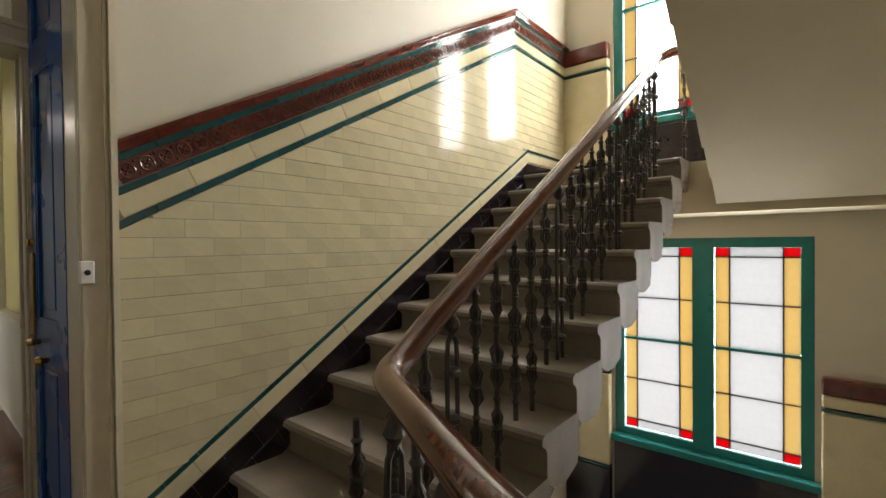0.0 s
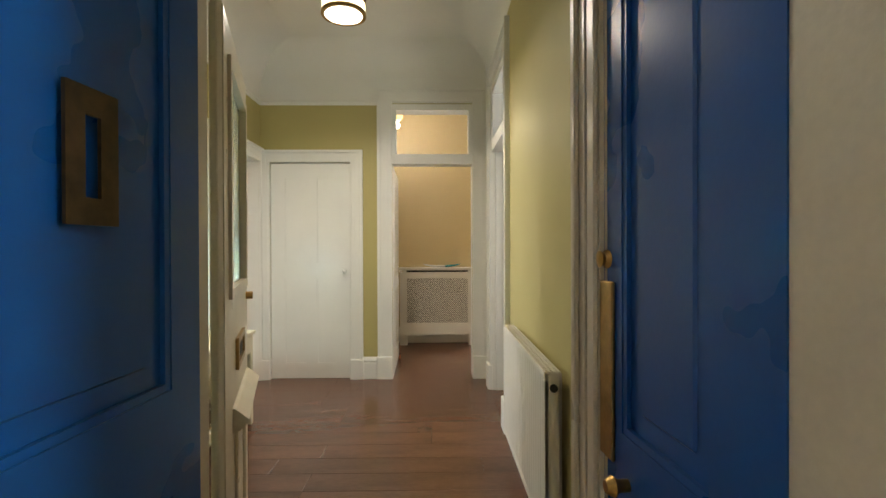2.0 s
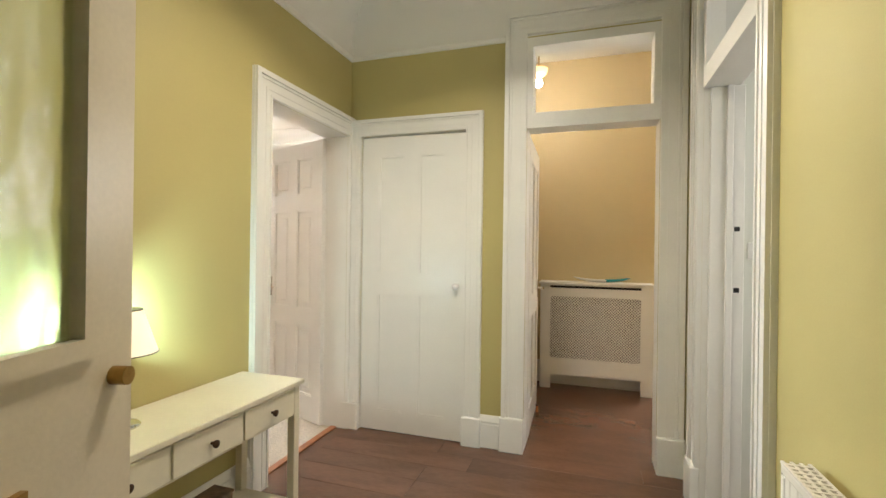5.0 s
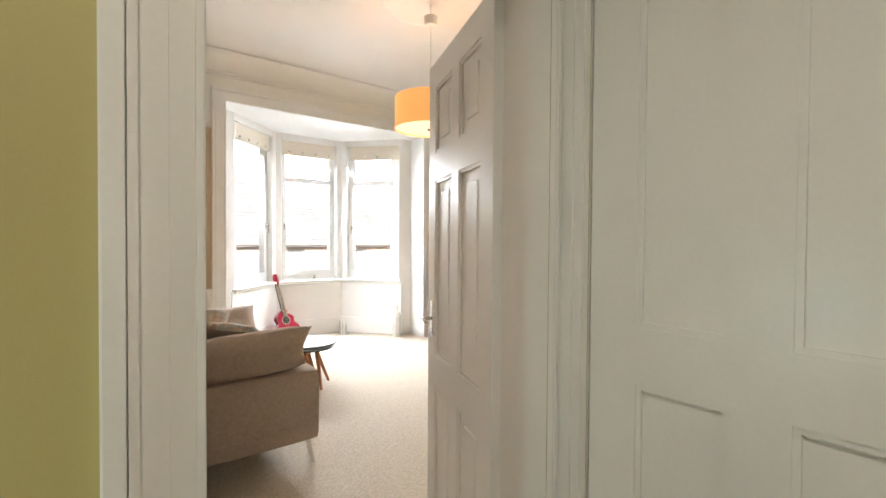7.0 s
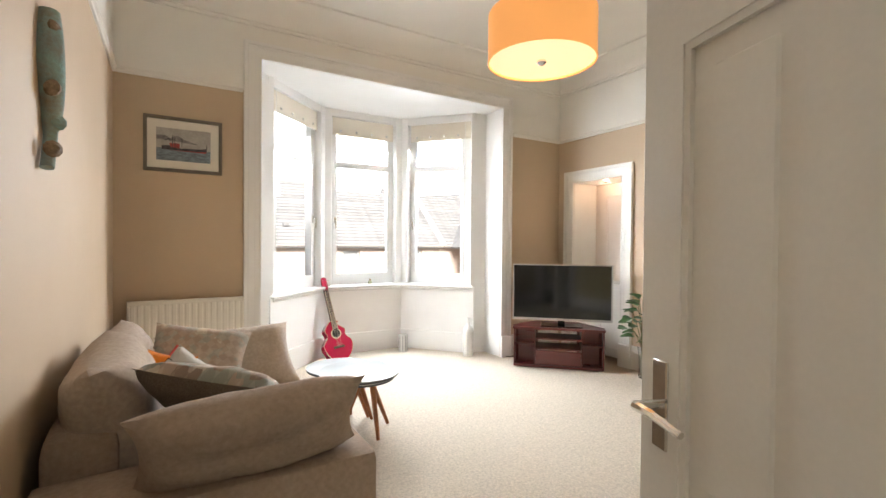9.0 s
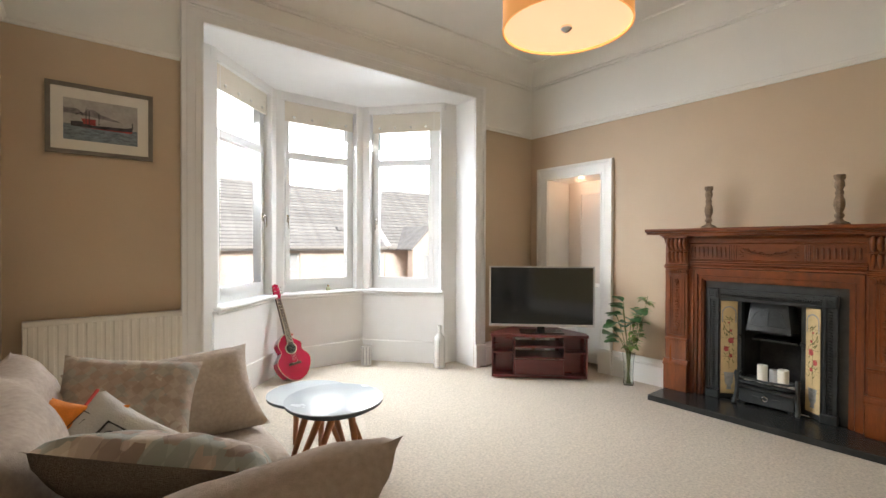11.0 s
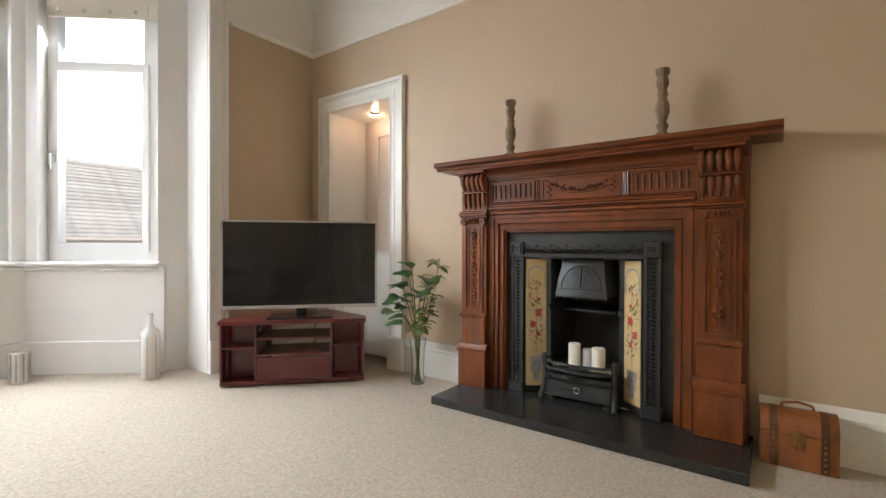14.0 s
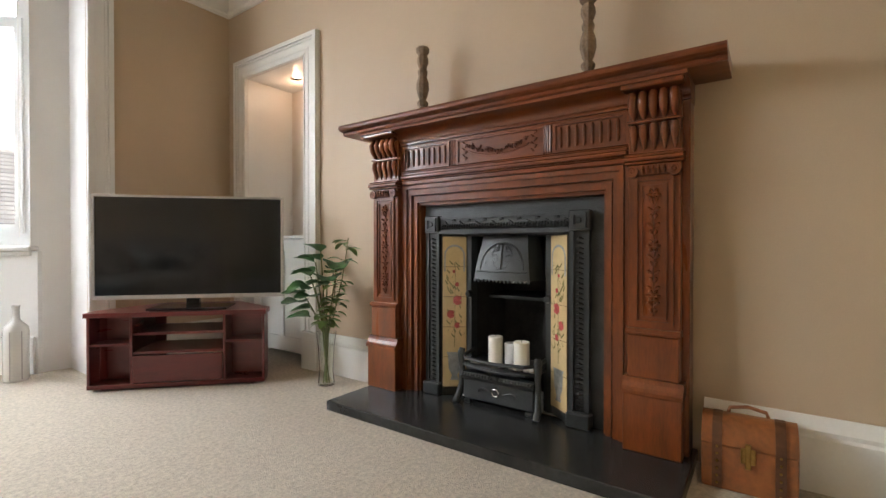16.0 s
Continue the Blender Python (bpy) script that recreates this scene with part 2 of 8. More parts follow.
def setting(name, bm, material, label, category, smooth=False):
    return tagged(part(name, bm, material, smooth=smooth), label, category, kind="structure")


# ---- structure: stair hall ----
LAND = -0.09                  # stair landing, a step below the flat's floor
SX = -1.99                    # face of the tiled stair wall
SY = 4.72                     # stair window wall
RISE, RUN, NOSE0, TOP0 = 0.165, 0.269, 0.815, 0.073
HALF = TOP0 + 11 * RISE       # half landing
LOWER = -2.0                  # lower half landing
C = 3.31                      # ceilings
wall("wall_stair", "x", SX, SX - 0.26, -2.3, SY + 0.4, [(-2.1, 5.6, M_CREAMWALL, M_GREEN)], [(-0.46, 0.535, LAND, 2.9)], M_OLDTRIM,
     "cream painted stair wall above glazed tiling")
wall("wall_stair_window", "y", SY, SY + 0.4, SX, 2.2, [(-2.1, 5.6, M_CREAMWALL, M_CREAMWALL)], [(-1.50, 0.06, -0.66, 1.30), (-1.50, 0.06, 2.42, 4.7)], M_CREAMWALL,
     "cream stair wall round tall stained-glass windows")
wall("wall_stair_back", "y", -2.3, -2.5, SX, 2.2, [(-2.1, 5.6, M_CREAMWALL, M_CREAMWALL)], label="plain cream stair wall")
wall("wall_stair_side", "x", 2.0, 2.2, -2.3, SY, [(-2.1, 5.6, M_CREAMWALL, M_CREAMWALL)], label="plain cream stair wall")
# unseen wall, added only to block the sun from the stair windows
wall("wall_back_court", "y", 11.0, 11.4, -16, 14, [(-7.0, 14.0, M_CREAMWALL, M_CREAMWALL)], label="unseen plain wall added to keep the sun off the stair windows")
setting("ceiling_stair", bx(SX - 0.2, -2.5, 5.6, 2.2, SY + 0.4, 5.75), M_WHITE, "plain white stair ceiling", "ceiling")
setting("floor_landing", bx(SX, -2.3, LAND - 0.22, 2.0, 0.80, LAND, 0.01), M_STONE, "worn grey stone landing floor", "floor")
setting("floor_half_landing_lower", bx(SX, 3.6, LOWER - 0.2, 2.0, SY, LOWER), M_STONE, "worn stone lower half landing", "floor")

# ---- structure: vestibule and hall ----
VX = -2.65
HW, HL, HR = -6.24, -1.62, 0.66
wall("wall_vestibule_south", "y", -0.535, -0.60, VX, -2.25, [(LAND, C, M_OLDTRIM, M_GREEN)], label="cream vestibule side wall")
wall("wall_vestibule_north", "y", 0.585, 0.66, VX, -2.25, [(LAND, C, M_OLDTRIM, M_GREEN)], label="cream vestibule side wall")
wall("wall_inner_door", "x", VX, VX - 0.14, HL, HR, [(0, C, M_OLDTRIM, M_GREEN)], [(-0.55, 0.54, 0, 2.78)], M_OLDTRIM, "wall round the glazed inner door")
RAIL = 2.77
wall("wall_hall_south", "y", HL, HL - 0.18, HW - 0.18, VX, [(0, RAIL, M_GREEN, M_BEIGE), (RAIL, C, M_WHITE, M_WHITE)], [(-6.195, -5.325, 0, 2.18)],
     label="olive green hall wall with a white frieze")
wall("wall_hall_west", "x", HW, HW - 0.18, HL, HR + 1.0, [(0, RAIL, M_GREEN, M_SANDWALL), (RAIL, C, M_WHITE, M_WHITE)],
     [(-1.52, -0.72, 0, 2.175), (-0.30, 0.505, 0, 2.72)], label="olive green hall wall with a cupboard and a doorway")
wall("wall_hall_north", "y", HR, HR + 0.18, HW, VX, [(0, C - 0.3, M_GREEN, M_PALE), (C - 0.3, C, M_WHITE, M_PALE)], [(-5.85, -5.0, 0, 2.75)],
     label="olive green hall wall with a radiator")
setting("floor_hall", bx(HW - 0.09, HL - 0.09, -0.12, -2.25, HR + 0.18, 0.0), M_LAMINATE, "dark brown wood laminate hall floor", "floor")
setting("floor_inner_hall", bx(-9.6, -2.0 + 0.4, -0.12, HW - 0.09, 2.2, -0.002), M_LAMINATE, "dark brown wood laminate floor", "floor")
setting("ceiling_hall", bx(HW, HL, C, VX, HR, C + 0.15), M_WHITE, "white hall ceiling", "ceiling")
setting("ceiling_vestibule", bx(VX, -0.6, 2.92, SX - 0.02, 0.66, 3.05), M_OLDTRIM, "cream vestibule ceiling", "ceiling")
# inner hall seen through the doorway
wall("wall_inner_hall", "x", -7.98, -8.12, -1.62, 0.78, [(0, C, M_SANDWALL, M_SANDWALL)], label="warm sand inner hall wall")
wall("wall_inner_hall_far", "x", -9.3, -9.45, -1.62, 2.2, [(0, C, M_SANDWALL, M_SANDWALL)], label="warm sand wall at the end of the inner hall")
wall("wall_inner_hall_south", "y", -1.62, -1.80, -9.79, HW - 0.18, [(0, C, M_SANDWALL, M_SANDWALL)], label="warm sand inner hall side wall")
wall("wall_inner_hall_north", "y", 1.66, 1.84, -9.45, HW, [(0, C, M_SANDWALL, M_SANDWALL)], label="warm sand inner hall side wall")
setting("ceiling_inner_hall", bx(-9.45, -1.8, C - 0.02, HW - 0.18, 1.84, C + 0.13), M_WHITE, "white inner hall ceiling", "ceiling")
# side room
wall("wall_side_room_west", "x", -5.93, -6.07, HR + 0.18, 3.2, [(0, C, M_PALE, M_PALE)], label="pale wall of the side room")
wall("wall_side_room_north", "y", 3.2, 3.35, -6.07, -3.2, [(0, C, M_PALE, M_PALE)], label="pale wall of the side room")
wall("wall_side_room_east", "x", -3.4, -3.2, HR + 0.18, 3.2, [(0, C, M_PALE, M_PALE)], label="pale wall of the side room")
setting("floor_side_room", bx(-6.0, HR + 0.18, -0.12, -3.2, 3.3, -0.003), M_LAMINATE, "brown laminate floor of the side room", "floor")
setting("ceiling_side_room", bx(-6.07, HR + 0.18, C - 0.01, -3.2, 3.35, C + 0.14), M_WHITE, "white side room ceiling", "ceiling")

# ---- structure: living room ----
LW, LS, LE, LN = -9.79, -6.075, -5.28, -1.80
PR = 2.565
wall("wall_living_west", "x", LW, LW - 0.42, LS - 0.4, -1.62, [(0, PR, M_BEIGE, M_BEIGE), (PR, C, M_WHITE, M_WHITE)], [(-5.82, -5.15, 0, 2.03), (-4.040, -3.340, 0.05, 0.92)],
     label="beige living room wall with a white frieze")
wall("wall_living_east", "x", LE, LE + 0.14, LS - 0.4, LN, [(0, PR, M_BEIGE, M_BEIGE), (PR, C, M_WHITE, M_WHITE)], label="beige living room wall with a white frieze")
wall("wall_living_south", "y", LS, LS - 0.30, LW, LE, [(0, PR, M_BEIGE, M_BEIGE), (PR, C, M_WHITE, M_WHITE)], [(-8.88, -6.306, 0, 2.84)], M_BAY,
     "beige living room wall round the bay opening")
setting("floor_carpet", bx(LW - 0.42, -7.75, -0.12, LE + 0.1, HL - 0.085, 0.003), M_CARPET, "beige deep-pile fitted carpet", "carpet")
setting("ceiling_living", bx(LW, LS, C, LE, LN, C + 0.15), M_WHITE, "white living room ceiling", "ceiling")

# ---- more materials ----
M_TEAL = mat("teal_gloss_paint", (0.015, 0.20, 0.19), 0.3, vary=0.08, scale=5, fine=90, bump=0.04)
M_BLUE = mat("royal_blue_gloss_paint", (0.006, 0.078, 0.28), 0.28, vary=0.01, scale=2, fine=70, bump=0.03, spec=0.35)
M_TILE = mat("cream_glazed_tile", (0.61, 0.54, 0.345), 0.07, vary=0.05, scale=7, fine=40, bump=0.02, rand=0.07, coat=0.4)
M_TILECUT = mat("cream_glazed_tile_cut", (0.61, 0.54, 0.345), 0.07, vary=0.05, scale=7, fine=40, bump=0.02, island=0.07, coat=0.4)
M_TEALTILE = mat("teal_glazed_tile", (0.007, 0.060, 0.064), 0.06, vary=0.15, scale=9, fine=40, bump=0.02, rand=0.2, coat=0.5)
M_OXTILE = mat("oxblood_glazed_tile", (0.11, 0.022, 0.014), 0.07, vary=0.2, scale=14, fine=60, bump=0.05, rand=0.15, coat=0.6)
M_DARKTILE = mat("dark_brown_glazed_tile", (0.017, 0.011, 0.015), 0.10, vary=0.25, scale=9, fine=60, bump=0.04, rand=0.3, coat=0.4)
M_GROUT = mat("tile_grout", (0.27, 0.225, 0.155), 0.85, vary=0.1, bump=0.2)
M_RAILWOOD = mat("varnished_mahogany_rail", (0.10, 0.030, 0.014), 0.16, vary=0.2, scale=5, fine=50, bump=0.03, coat=0.6, stretch=(6, 1, 1))
M_IRON = mat("dark_painted_iron", (0.035, 0.028, 0.022), 0.42, vary=0.15, scale=20, fine=120, bump=0.12, spec=0.5)
M_BRASS = mat("aged_brass", (0.40, 0.25, 0.08), 0.35, metal=1.0, vary=0.15, scale=20, fine=90, bump=0.05)
M_BRONZE = mat("tarnished_bronze", (0.10, 0.065, 0.03), 0.5, metal=0.7, vary=0.2, scale=20, bump=0.05)
M_CHROME = mat("polished_chrome", (0.75, 0.74, 0.72), 0.1, metal=1.0, vary=0.02, bump=0.0)
M_PLASTIC = mat("white_plastic", (0.78, 0.76, 0.72), 0.35, vary=0.01, bump=0.0)
M_RAD = mat("white_enamel_radiator", (0.78, 0.74, 0.66), 0.35, vary=0.02, bump=0.02)
M_LEAD = mat("dark_lead_came", (0.03, 0.03, 0.03), 0.5, vary=0.05, bump=0.0)
M_DARK = mat("dark_slot", (0.015, 0.013, 0.011), 0.8, vary=0.05, bump=0.0)
G_CLEAR = glass("clear_window_glass", ior=1.12)
G_RIPPLE = glass("rippled_green_glass", (0.86, 0.95, 0.80), 0.25, bump=0.35, scale=26)


def tinted(name, color, rough=0.4):
    m = bpy.data.materials.new(name)
    m.use_nodes = True
    nt = m.node_tree
    b = nt.nodes["Principled BSDF"]
    tr = nt.nodes.new("ShaderNodeBsdfTranslucent")
    ns = nt.nodes.new("ShaderNodeTexNoise")
    ns.inputs["Scale"].default_value = 9
    mx = nt.nodes.new("ShaderNodeMix")
    mx.data_type = "RGBA"
    mx.inputs["A"].default_value = (*color, 1)
    mx.inputs["B"].default_value = (*[c * 0.86 for c in color], 1)
    nt.links.new(ns.outputs[0], mx.inputs["Factor"])
    nt.links.new(mx.outputs["Result"], tr.inputs["Color"])
    nt.links.new(mx.outputs["Result"], b.inputs["Base Color"])
    b.inputs["Roughness"].default_value = rough
    ms = nt.nodes.new("ShaderNodeMixShader")
    ms.inputs[0].default_value = 0.85
    nt.links.new(b.outputs[0], ms.inputs[1])
    nt.links.new(tr.outputs[0], ms.inputs[2])
    nt.links.new(ms.outputs[0], nt.nodes["Material Output"].inputs["Surface"])
    return m


# window brightness is put into these colours: all dimmed but the upper panes
G_FROST = tinted("frosted_white_glass_dimmed", (0.20, 0.20, 0.202))
G_FROSTUP = tinted("frosted_glass_brightened", (0.92, 0.91, 0.90))
G_AMBER = tinted("pale_amber_glass", (0.22, 0.172, 0.085))
G_RED = tinted("red_stained_glass", (0.22, 0.004, 0.006))


def slab(axis, c0, c1, a0, a1, z0, z1, holes=(), bm=None):
    """A flat slab with rectangular holes right through it."""
    bm = bm or bmesh.new()
    cs = sorted({a0, a1, *[v for o in holes for v in o[:2] if a0 < v < a1]})
    zs = sorted({z0, z1, *[v for o in holes for v in o[2:] if z0 < v < z1]})

    def solid(i, j):
        if not (0 <= i < len(cs) - 1 and 0 <= j < len(zs) - 1):
            return False
        a, z = (cs[i] + cs[i + 1]) / 2, (zs[j] + zs[j + 1]) / 2
        return not any(o[0] < a < o[1] and o[2] < z < o[3] for o in holes)
    made = []

    def quad(pts):
        made.append(bm.faces.new([bm.verts.new((c, a, z) if axis == "x" else (a, c, z)) for c, a, z in pts]))
    for i in range(len(cs) - 1):
        for j in range(len(zs) - 1):
            if solid(i, j):
                a, b, z, w = cs[i], cs[i + 1], zs[j], zs[j + 1]
                quad(((c0, a, z), (c0, b, z), (c0, b, w), (c0, a, w)))
                quad(((c1, a, z), (c1, b, z), (c1, b, w), (c1, a, w)))
                for di, dj, pts in ((-1, 0, ((c0, a, z), (c1, a, z), (c1, a, w), (c0, a, w))), (1, 0, ((c0, b, z), (c1, b, z), (c1, b, w), (c0, b, w))),
                                    (0, -1, ((c0, a, z), (c1, a, z), (c1, b, z), (c0, b, z))), (0, 1, ((c0, a, w), (c1, a, w), (c1, b, w), (c0, b, w)))):
                    if not solid(i + di, j + dj):
                        quad(pts)
    bmesh.ops.remove_doubles(bm, verts=list({v for f in made for v in f.verts}), dist=1e-5)
    return bm


def architrave(name, axis, face, out, a0, a1, top, w, material, label, z0=0.0, plinth=0.0, deep=1.0, fluted=True):
    """Moulded surround of an opening a0..a1, on a wall face; out is +1 or -1, the side that it stands proud to."""
    bm = bmesh.new()
    plain = ((0.0, 0.985, 0.02), (0.02, 0.20, 0.045), (0.26, 0.33, 0.030), (0.82, 0.96, 0.028))
    for o, i, t in plain if not fluted else ((0.0, 0.985, 0.020), (0.02, 0.22, 0.036), (0.24, 0.34, 0.028), (0.62, 0.70, 0.0235), (0.88, 0.965, 0.026)):
        a, b, h = a0 - w * (1 - o), a1 + w * (1 - o), top + w * (1 - o)
        ia, ib, ih = a0 - w * (1 - i), a1 + w * (1 - i), top + w * (1 - i)
        slab(axis, face, face + out * t * deep, a, b, z0, h, [(ia, ib, z0 - 1, ih)], bm)
    ob = setting(name, bm, material, label, "door frame")
    if plinth:
        for a, b in ((a0 - w - 0.008, a0 + 0.002), (a1 - 0.002, a1 + w + 0.008)):
            c = sorted((face, face + out * 0.046))
            q = bx(c[0], a, z0, c[1], b, z0 + plinth, 0.006) if axis == "x" else bx(a, c[0], z0, b, c[1], z0 + plinth, 0.006)
            part("plinth_block", q, material, ob)
    return ob


def skirting(name, axis, face, out, a0, a1, material, h=0.22):
    prof = [(0, 0), (0.022, 0), (0.022, h * 0.72), (0.016, h * 0.76), (0.019, h * 0.82), (0.012, h * 0.93), (0.006, h), (0, h)]
    prof = [(face + out * d, z + 0.002) for d, z in prof]
    bm = prism(prof, "y" if axis == "x" else "x", a0, a1)
    return setting(name, bm, material, "moulded white skirting board", "skirting")


def panel_door(name, m, w, h, t, panels, material, label, category="door", raised=True, kind="structure"):
    """Local x across the leaf from the hinge, y through it, z up. panels: (x0, x1, z0, z1)."""
    d = thing(name, m, label, category, kind=kind)
    part("leaf_frame", slab("y", 0, t, 0, w, 0.008, h, panels), material, d)
    for a, b, z, q in panels:
        bm = bx(a - 0.004, t * 0.29, z - 0.004, b + 0.004, t * 0.71, q + 0.004)
        if raised:
            bx(a + 0.05, t * 0.19, z + 0.05, b - 0.05, t * 0.81, q - 0.05, 0.008, 1, bm)
        for s0, s1, e in ((0.0, t * 0.28, 0.014), (t * 0.72, t, 0.014)):
            slab("y", s0 + 0.003 * (s0 == 0), s1 - 0.003 * (s1 == t), a, b, z, q, [(a + e, b - e, z + e, q - e)], bm)
        part("panel", bm, material, d)
    return d


def lever_handle(parent, x, y, z, side, along, material=None):
    """A lever on its back plate; side +1/-1 across the leaf, along +1/-1 along it."""
    bm = bx(x - 0.02, y - 0.004, z - 0.08, x + 0.02, y + 0.004, z + 0.08, 0.003)
    rod((x, y, z), (x, y + side * 0.05, z), 0.009, bm=bm)
    tube([(x, y + side * 0.05, z), (x + along * 0.05, y + side * 0.053, z + 0.003), (x + along * 0.115, y + side * 0.05, z - 0.006)], [0.009, 0.008, 0.006], bm=bm)
    part("handle", bm, material or M_CHROME, parent, "polished chrome lever handle", smooth=True)


# ---- stairs ----
XE = -0.69
stairs = thing("staircase", pose(SX, NOSE0, LAND), "worn grey stone staircase with moulded nosings", "staircase", kind="structure")
step_poly = [(0.30, 0), (0.30, RISE), (-0.005, RISE), (-0.022, RISE - 0.012), (-0.024, RISE - 0.032), (-0.012, RISE - 0.045), (0.004, RISE - 0.05), (0.004, RISE - 0.062), (0.014, RISE - 0.066), (0.014, -0.01)]
step_me = mesh_of("step", prism(step_poly, "x", 0.01, XE - SX), M_STONE)
for k in range(12):
    s = new("step", step_me)
    s.parent = stairs
    s.location = (0, k * RUN, TOP0 - RISE + k * RISE - LAND)
# carved stone end under each step
end_poly = [(0.012, 0), (0.30, 0), (0.30, -0.045), (0.275, -0.052), (0.20, -0.075), (0.12, -0.075), (0.06, -0.05), (0.025, -0.02)]
for k in range(12):
    part("step_bracket", prism(end_poly, "x", 0.9, XE - SX - 0.005), M_STONE, stairs, m=pose(0, k * RUN, TOP0 - RISE + k * RISE - LAND - 0.004))
under = prism([(0.02, -0.07), (12 * RUN, 12 * RISE - 0.08), (12 * RUN, 12 * RISE - 0.02), (0.3, -0.02)], "x", 0.01, XE - SX - 0.03)
part("stair_soffit", under, M_STONE, stairs, m=pose(0, 0, TOP0 - RISE - LAND))
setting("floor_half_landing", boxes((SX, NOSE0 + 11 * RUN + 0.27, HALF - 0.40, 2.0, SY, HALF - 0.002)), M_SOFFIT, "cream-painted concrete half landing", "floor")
# return flight seen from below, and the flight that comes up from the lower landing
ret = bmesh.new()
for k in range(14):
    y = NOSE0 + 11 * RUN + 0.2 - k * RUN
    z = HALF + k * RISE
    prism([(y, z), (y - RUN, z + RISE), (y - RUN, z - 0.10), (y + 0.02, z - 0.34), (y + 0.02, z)], "x", -0.50, 2.0, ret)
    prism([(y, z), (y, z + RISE), (y - RUN, z + RISE)], "x", -0.50 - 0.05, 2.0, ret)
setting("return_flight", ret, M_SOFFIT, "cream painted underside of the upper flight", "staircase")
low = bmesh.new()
for k in range(11):
    y = 0.80 + k * RUN
    bx(-0.45, y, LAND - (k + 1) * RISE - 0.2, 2.0, y + RUN, LAND - (k + 1) * RISE, bm=low)
setting("lower_flight", low, M_STONE, "worn stone steps of the flight below", "staircase")

# balustrade
bal = thing("stair_balustrade", pose(-0.80, NOSE0, TOP0), "mahogany handrail on ornate dark cast-iron balusters", "railing")
RX = -0.05


def rail_bar(points, bm=None):
    """A moulded handrail: a wide rounded top on a narrower foot."""
    sec = [(-0.036, -0.012), (-0.040, 0.006), (-0.032, 0.024), (-0.014, 0.034), (0.014, 0.034), (0.032, 0.024), (0.040, 0.006), (0.036, -0.012), (0.022, -0.022), (0.022, -0.034), (-0.022, -0.034), (-0.022, -0.022)]
    pts = [Vector(p) for p in points]
    rings = []
    for i, c in enumerate(pts):
        d = (pts[min(i + 1, len(pts) - 1)] - pts[max(i - 1, 0)]).normalized()
        u = d.cross(Vector((0, 0, 1))).normalized()
        w = u.cross(d).normalized()
        rings.append([c + u * a + w * b for a, b in sec])
    return ring_stack(rings, bm)


slope = RISE / RUN
rail_pts = [(RX, y, slope * y + 0.74) for y in np.linspace(3.0, 0.35, 12)]
rail_pts += [(RX + 0.004, 0.24, 0.882), (RX + 0.018, 0.17, 0.856), (RX + 0.055, 0.12, 0.846), (RX + 0.11, 0.085, 0.842), (RX + 0.30, -0.02, 0.84), (RX + 0.56, -0.17, 0.84), (RX + 0.95, -0.36, 0.84), (RX + 1.3, -0.5, 0.84)]
part("handrail", rail_bar(rail_pts), M_RAILWOOD, bal, "varnished mahogany handrail", smooth=True)


def baluster_mesh(h):
    bm = rod((0, 0, 0), (0, 0, h), 0.011, seg=8)
    for c, s in ((0.22, 1.0), (0.50, 1.25), (0.80, 1.0)):
        z = h * c
        for a in (0, math.pi / 2, math.pi, 3 * math.pi / 2):
            dx, dy = math.cos(a), math.sin(a)
            tube([(dx * 0.006, dy * 0.006, z - 0.065 * s), (dx * 0.021 * s, dy * 0.021 * s, z - 0.04 * s), (dx * 0.014, dy * 0.014, z), (dx * 0.021 * s, dy * 0.021 * s, z + 0.04 * s), (dx * 0.006, dy * 0.006, z + 0.065 * s)],
                 [0.005, 0.007, 0.006, 0.007, 0.005], 5, bm)
        lathe([(0.011, -0.012), (0.024, -0.004), (0.024, 0.004), (0.011, 0.012)], 8, bm, (0, 0, z))
        lathe([(0.011, -0.01), (0.018, 0), (0.011, 0.01)], 8, bm, (0, 0, z + 0.1 * s))
        lathe([(0.011, -0.01), (0.018, 0), (0.011, 0.01)], 8, bm, (0, 0, z - 0.1 * s))
    return mesh_of("baluster", bm, M_IRON, True)


def post_mesh(h):
    """The other kind: two bars that meet in an arch."""
    bm = bmesh.new()
    for s in (-1, 1):
        tube([(0, s * 0.026, 0), (0, s * 0.026, h * 0.8), (0, s * 0.022, h * 0.86), (0, 0, h * 0.9)], 0.009, 6, bm)
    for c in (0.12, 0.32, 0.55, 0.74):
        lathe([(0.018, -0.014), (0.030, -0.006), (0.030, 0.006), (0.018, 0.014)], 8, bm, (0, 0, h * c))
    rod((0, 0, h * 0.88), (0, 0, h), 0.011, seg=8, bm=bm)
    lathe([(0.011, -0.03), (0.03, -0.008), (0.024, 0.012), (0.011, 0.03)], 8, bm, (0, 0, h * 0.93))
    return mesh_of("baluster", bm, M_IRON, True)


bal_me, post_me = baluster_mesh(0.80), post_mesh(0.74)
for k in range(11):
    for d, me in ((0.06, bal_me), (0.195, post_me if k % 3 == 1 else bal_me)):
        y = k * RUN + d
        b = new("baluster", me)
        b.parent = bal
        b.location = (RX, y, k * RISE)
        b.scale = (1, 1, (slope * y + 0.71 - k * RISE) / (0.80 if me is bal_me else 0.74))
for i, (x, y) in enumerate(((0.12, 0.08), (0.27, -0.0), (0.42, -0.085), (0.57, -0.17), (0.72, -0.25))):
    b = new("baluster", post_me if i % 2 == 0 else bal_me)
    b.parent = bal
    b.location = (RX + x, y, LAND - TOP0)
    b.scale = (1, 1, (0.81 + TOP0 - LAND) / (0.74 if i % 2 == 0 else 0.80))
for i in range(5):
    b = new("baluster", bal_me)
    b.parent = bal
    b.location = (0.10 + i * 0.15, 3.12, 11 * RISE)
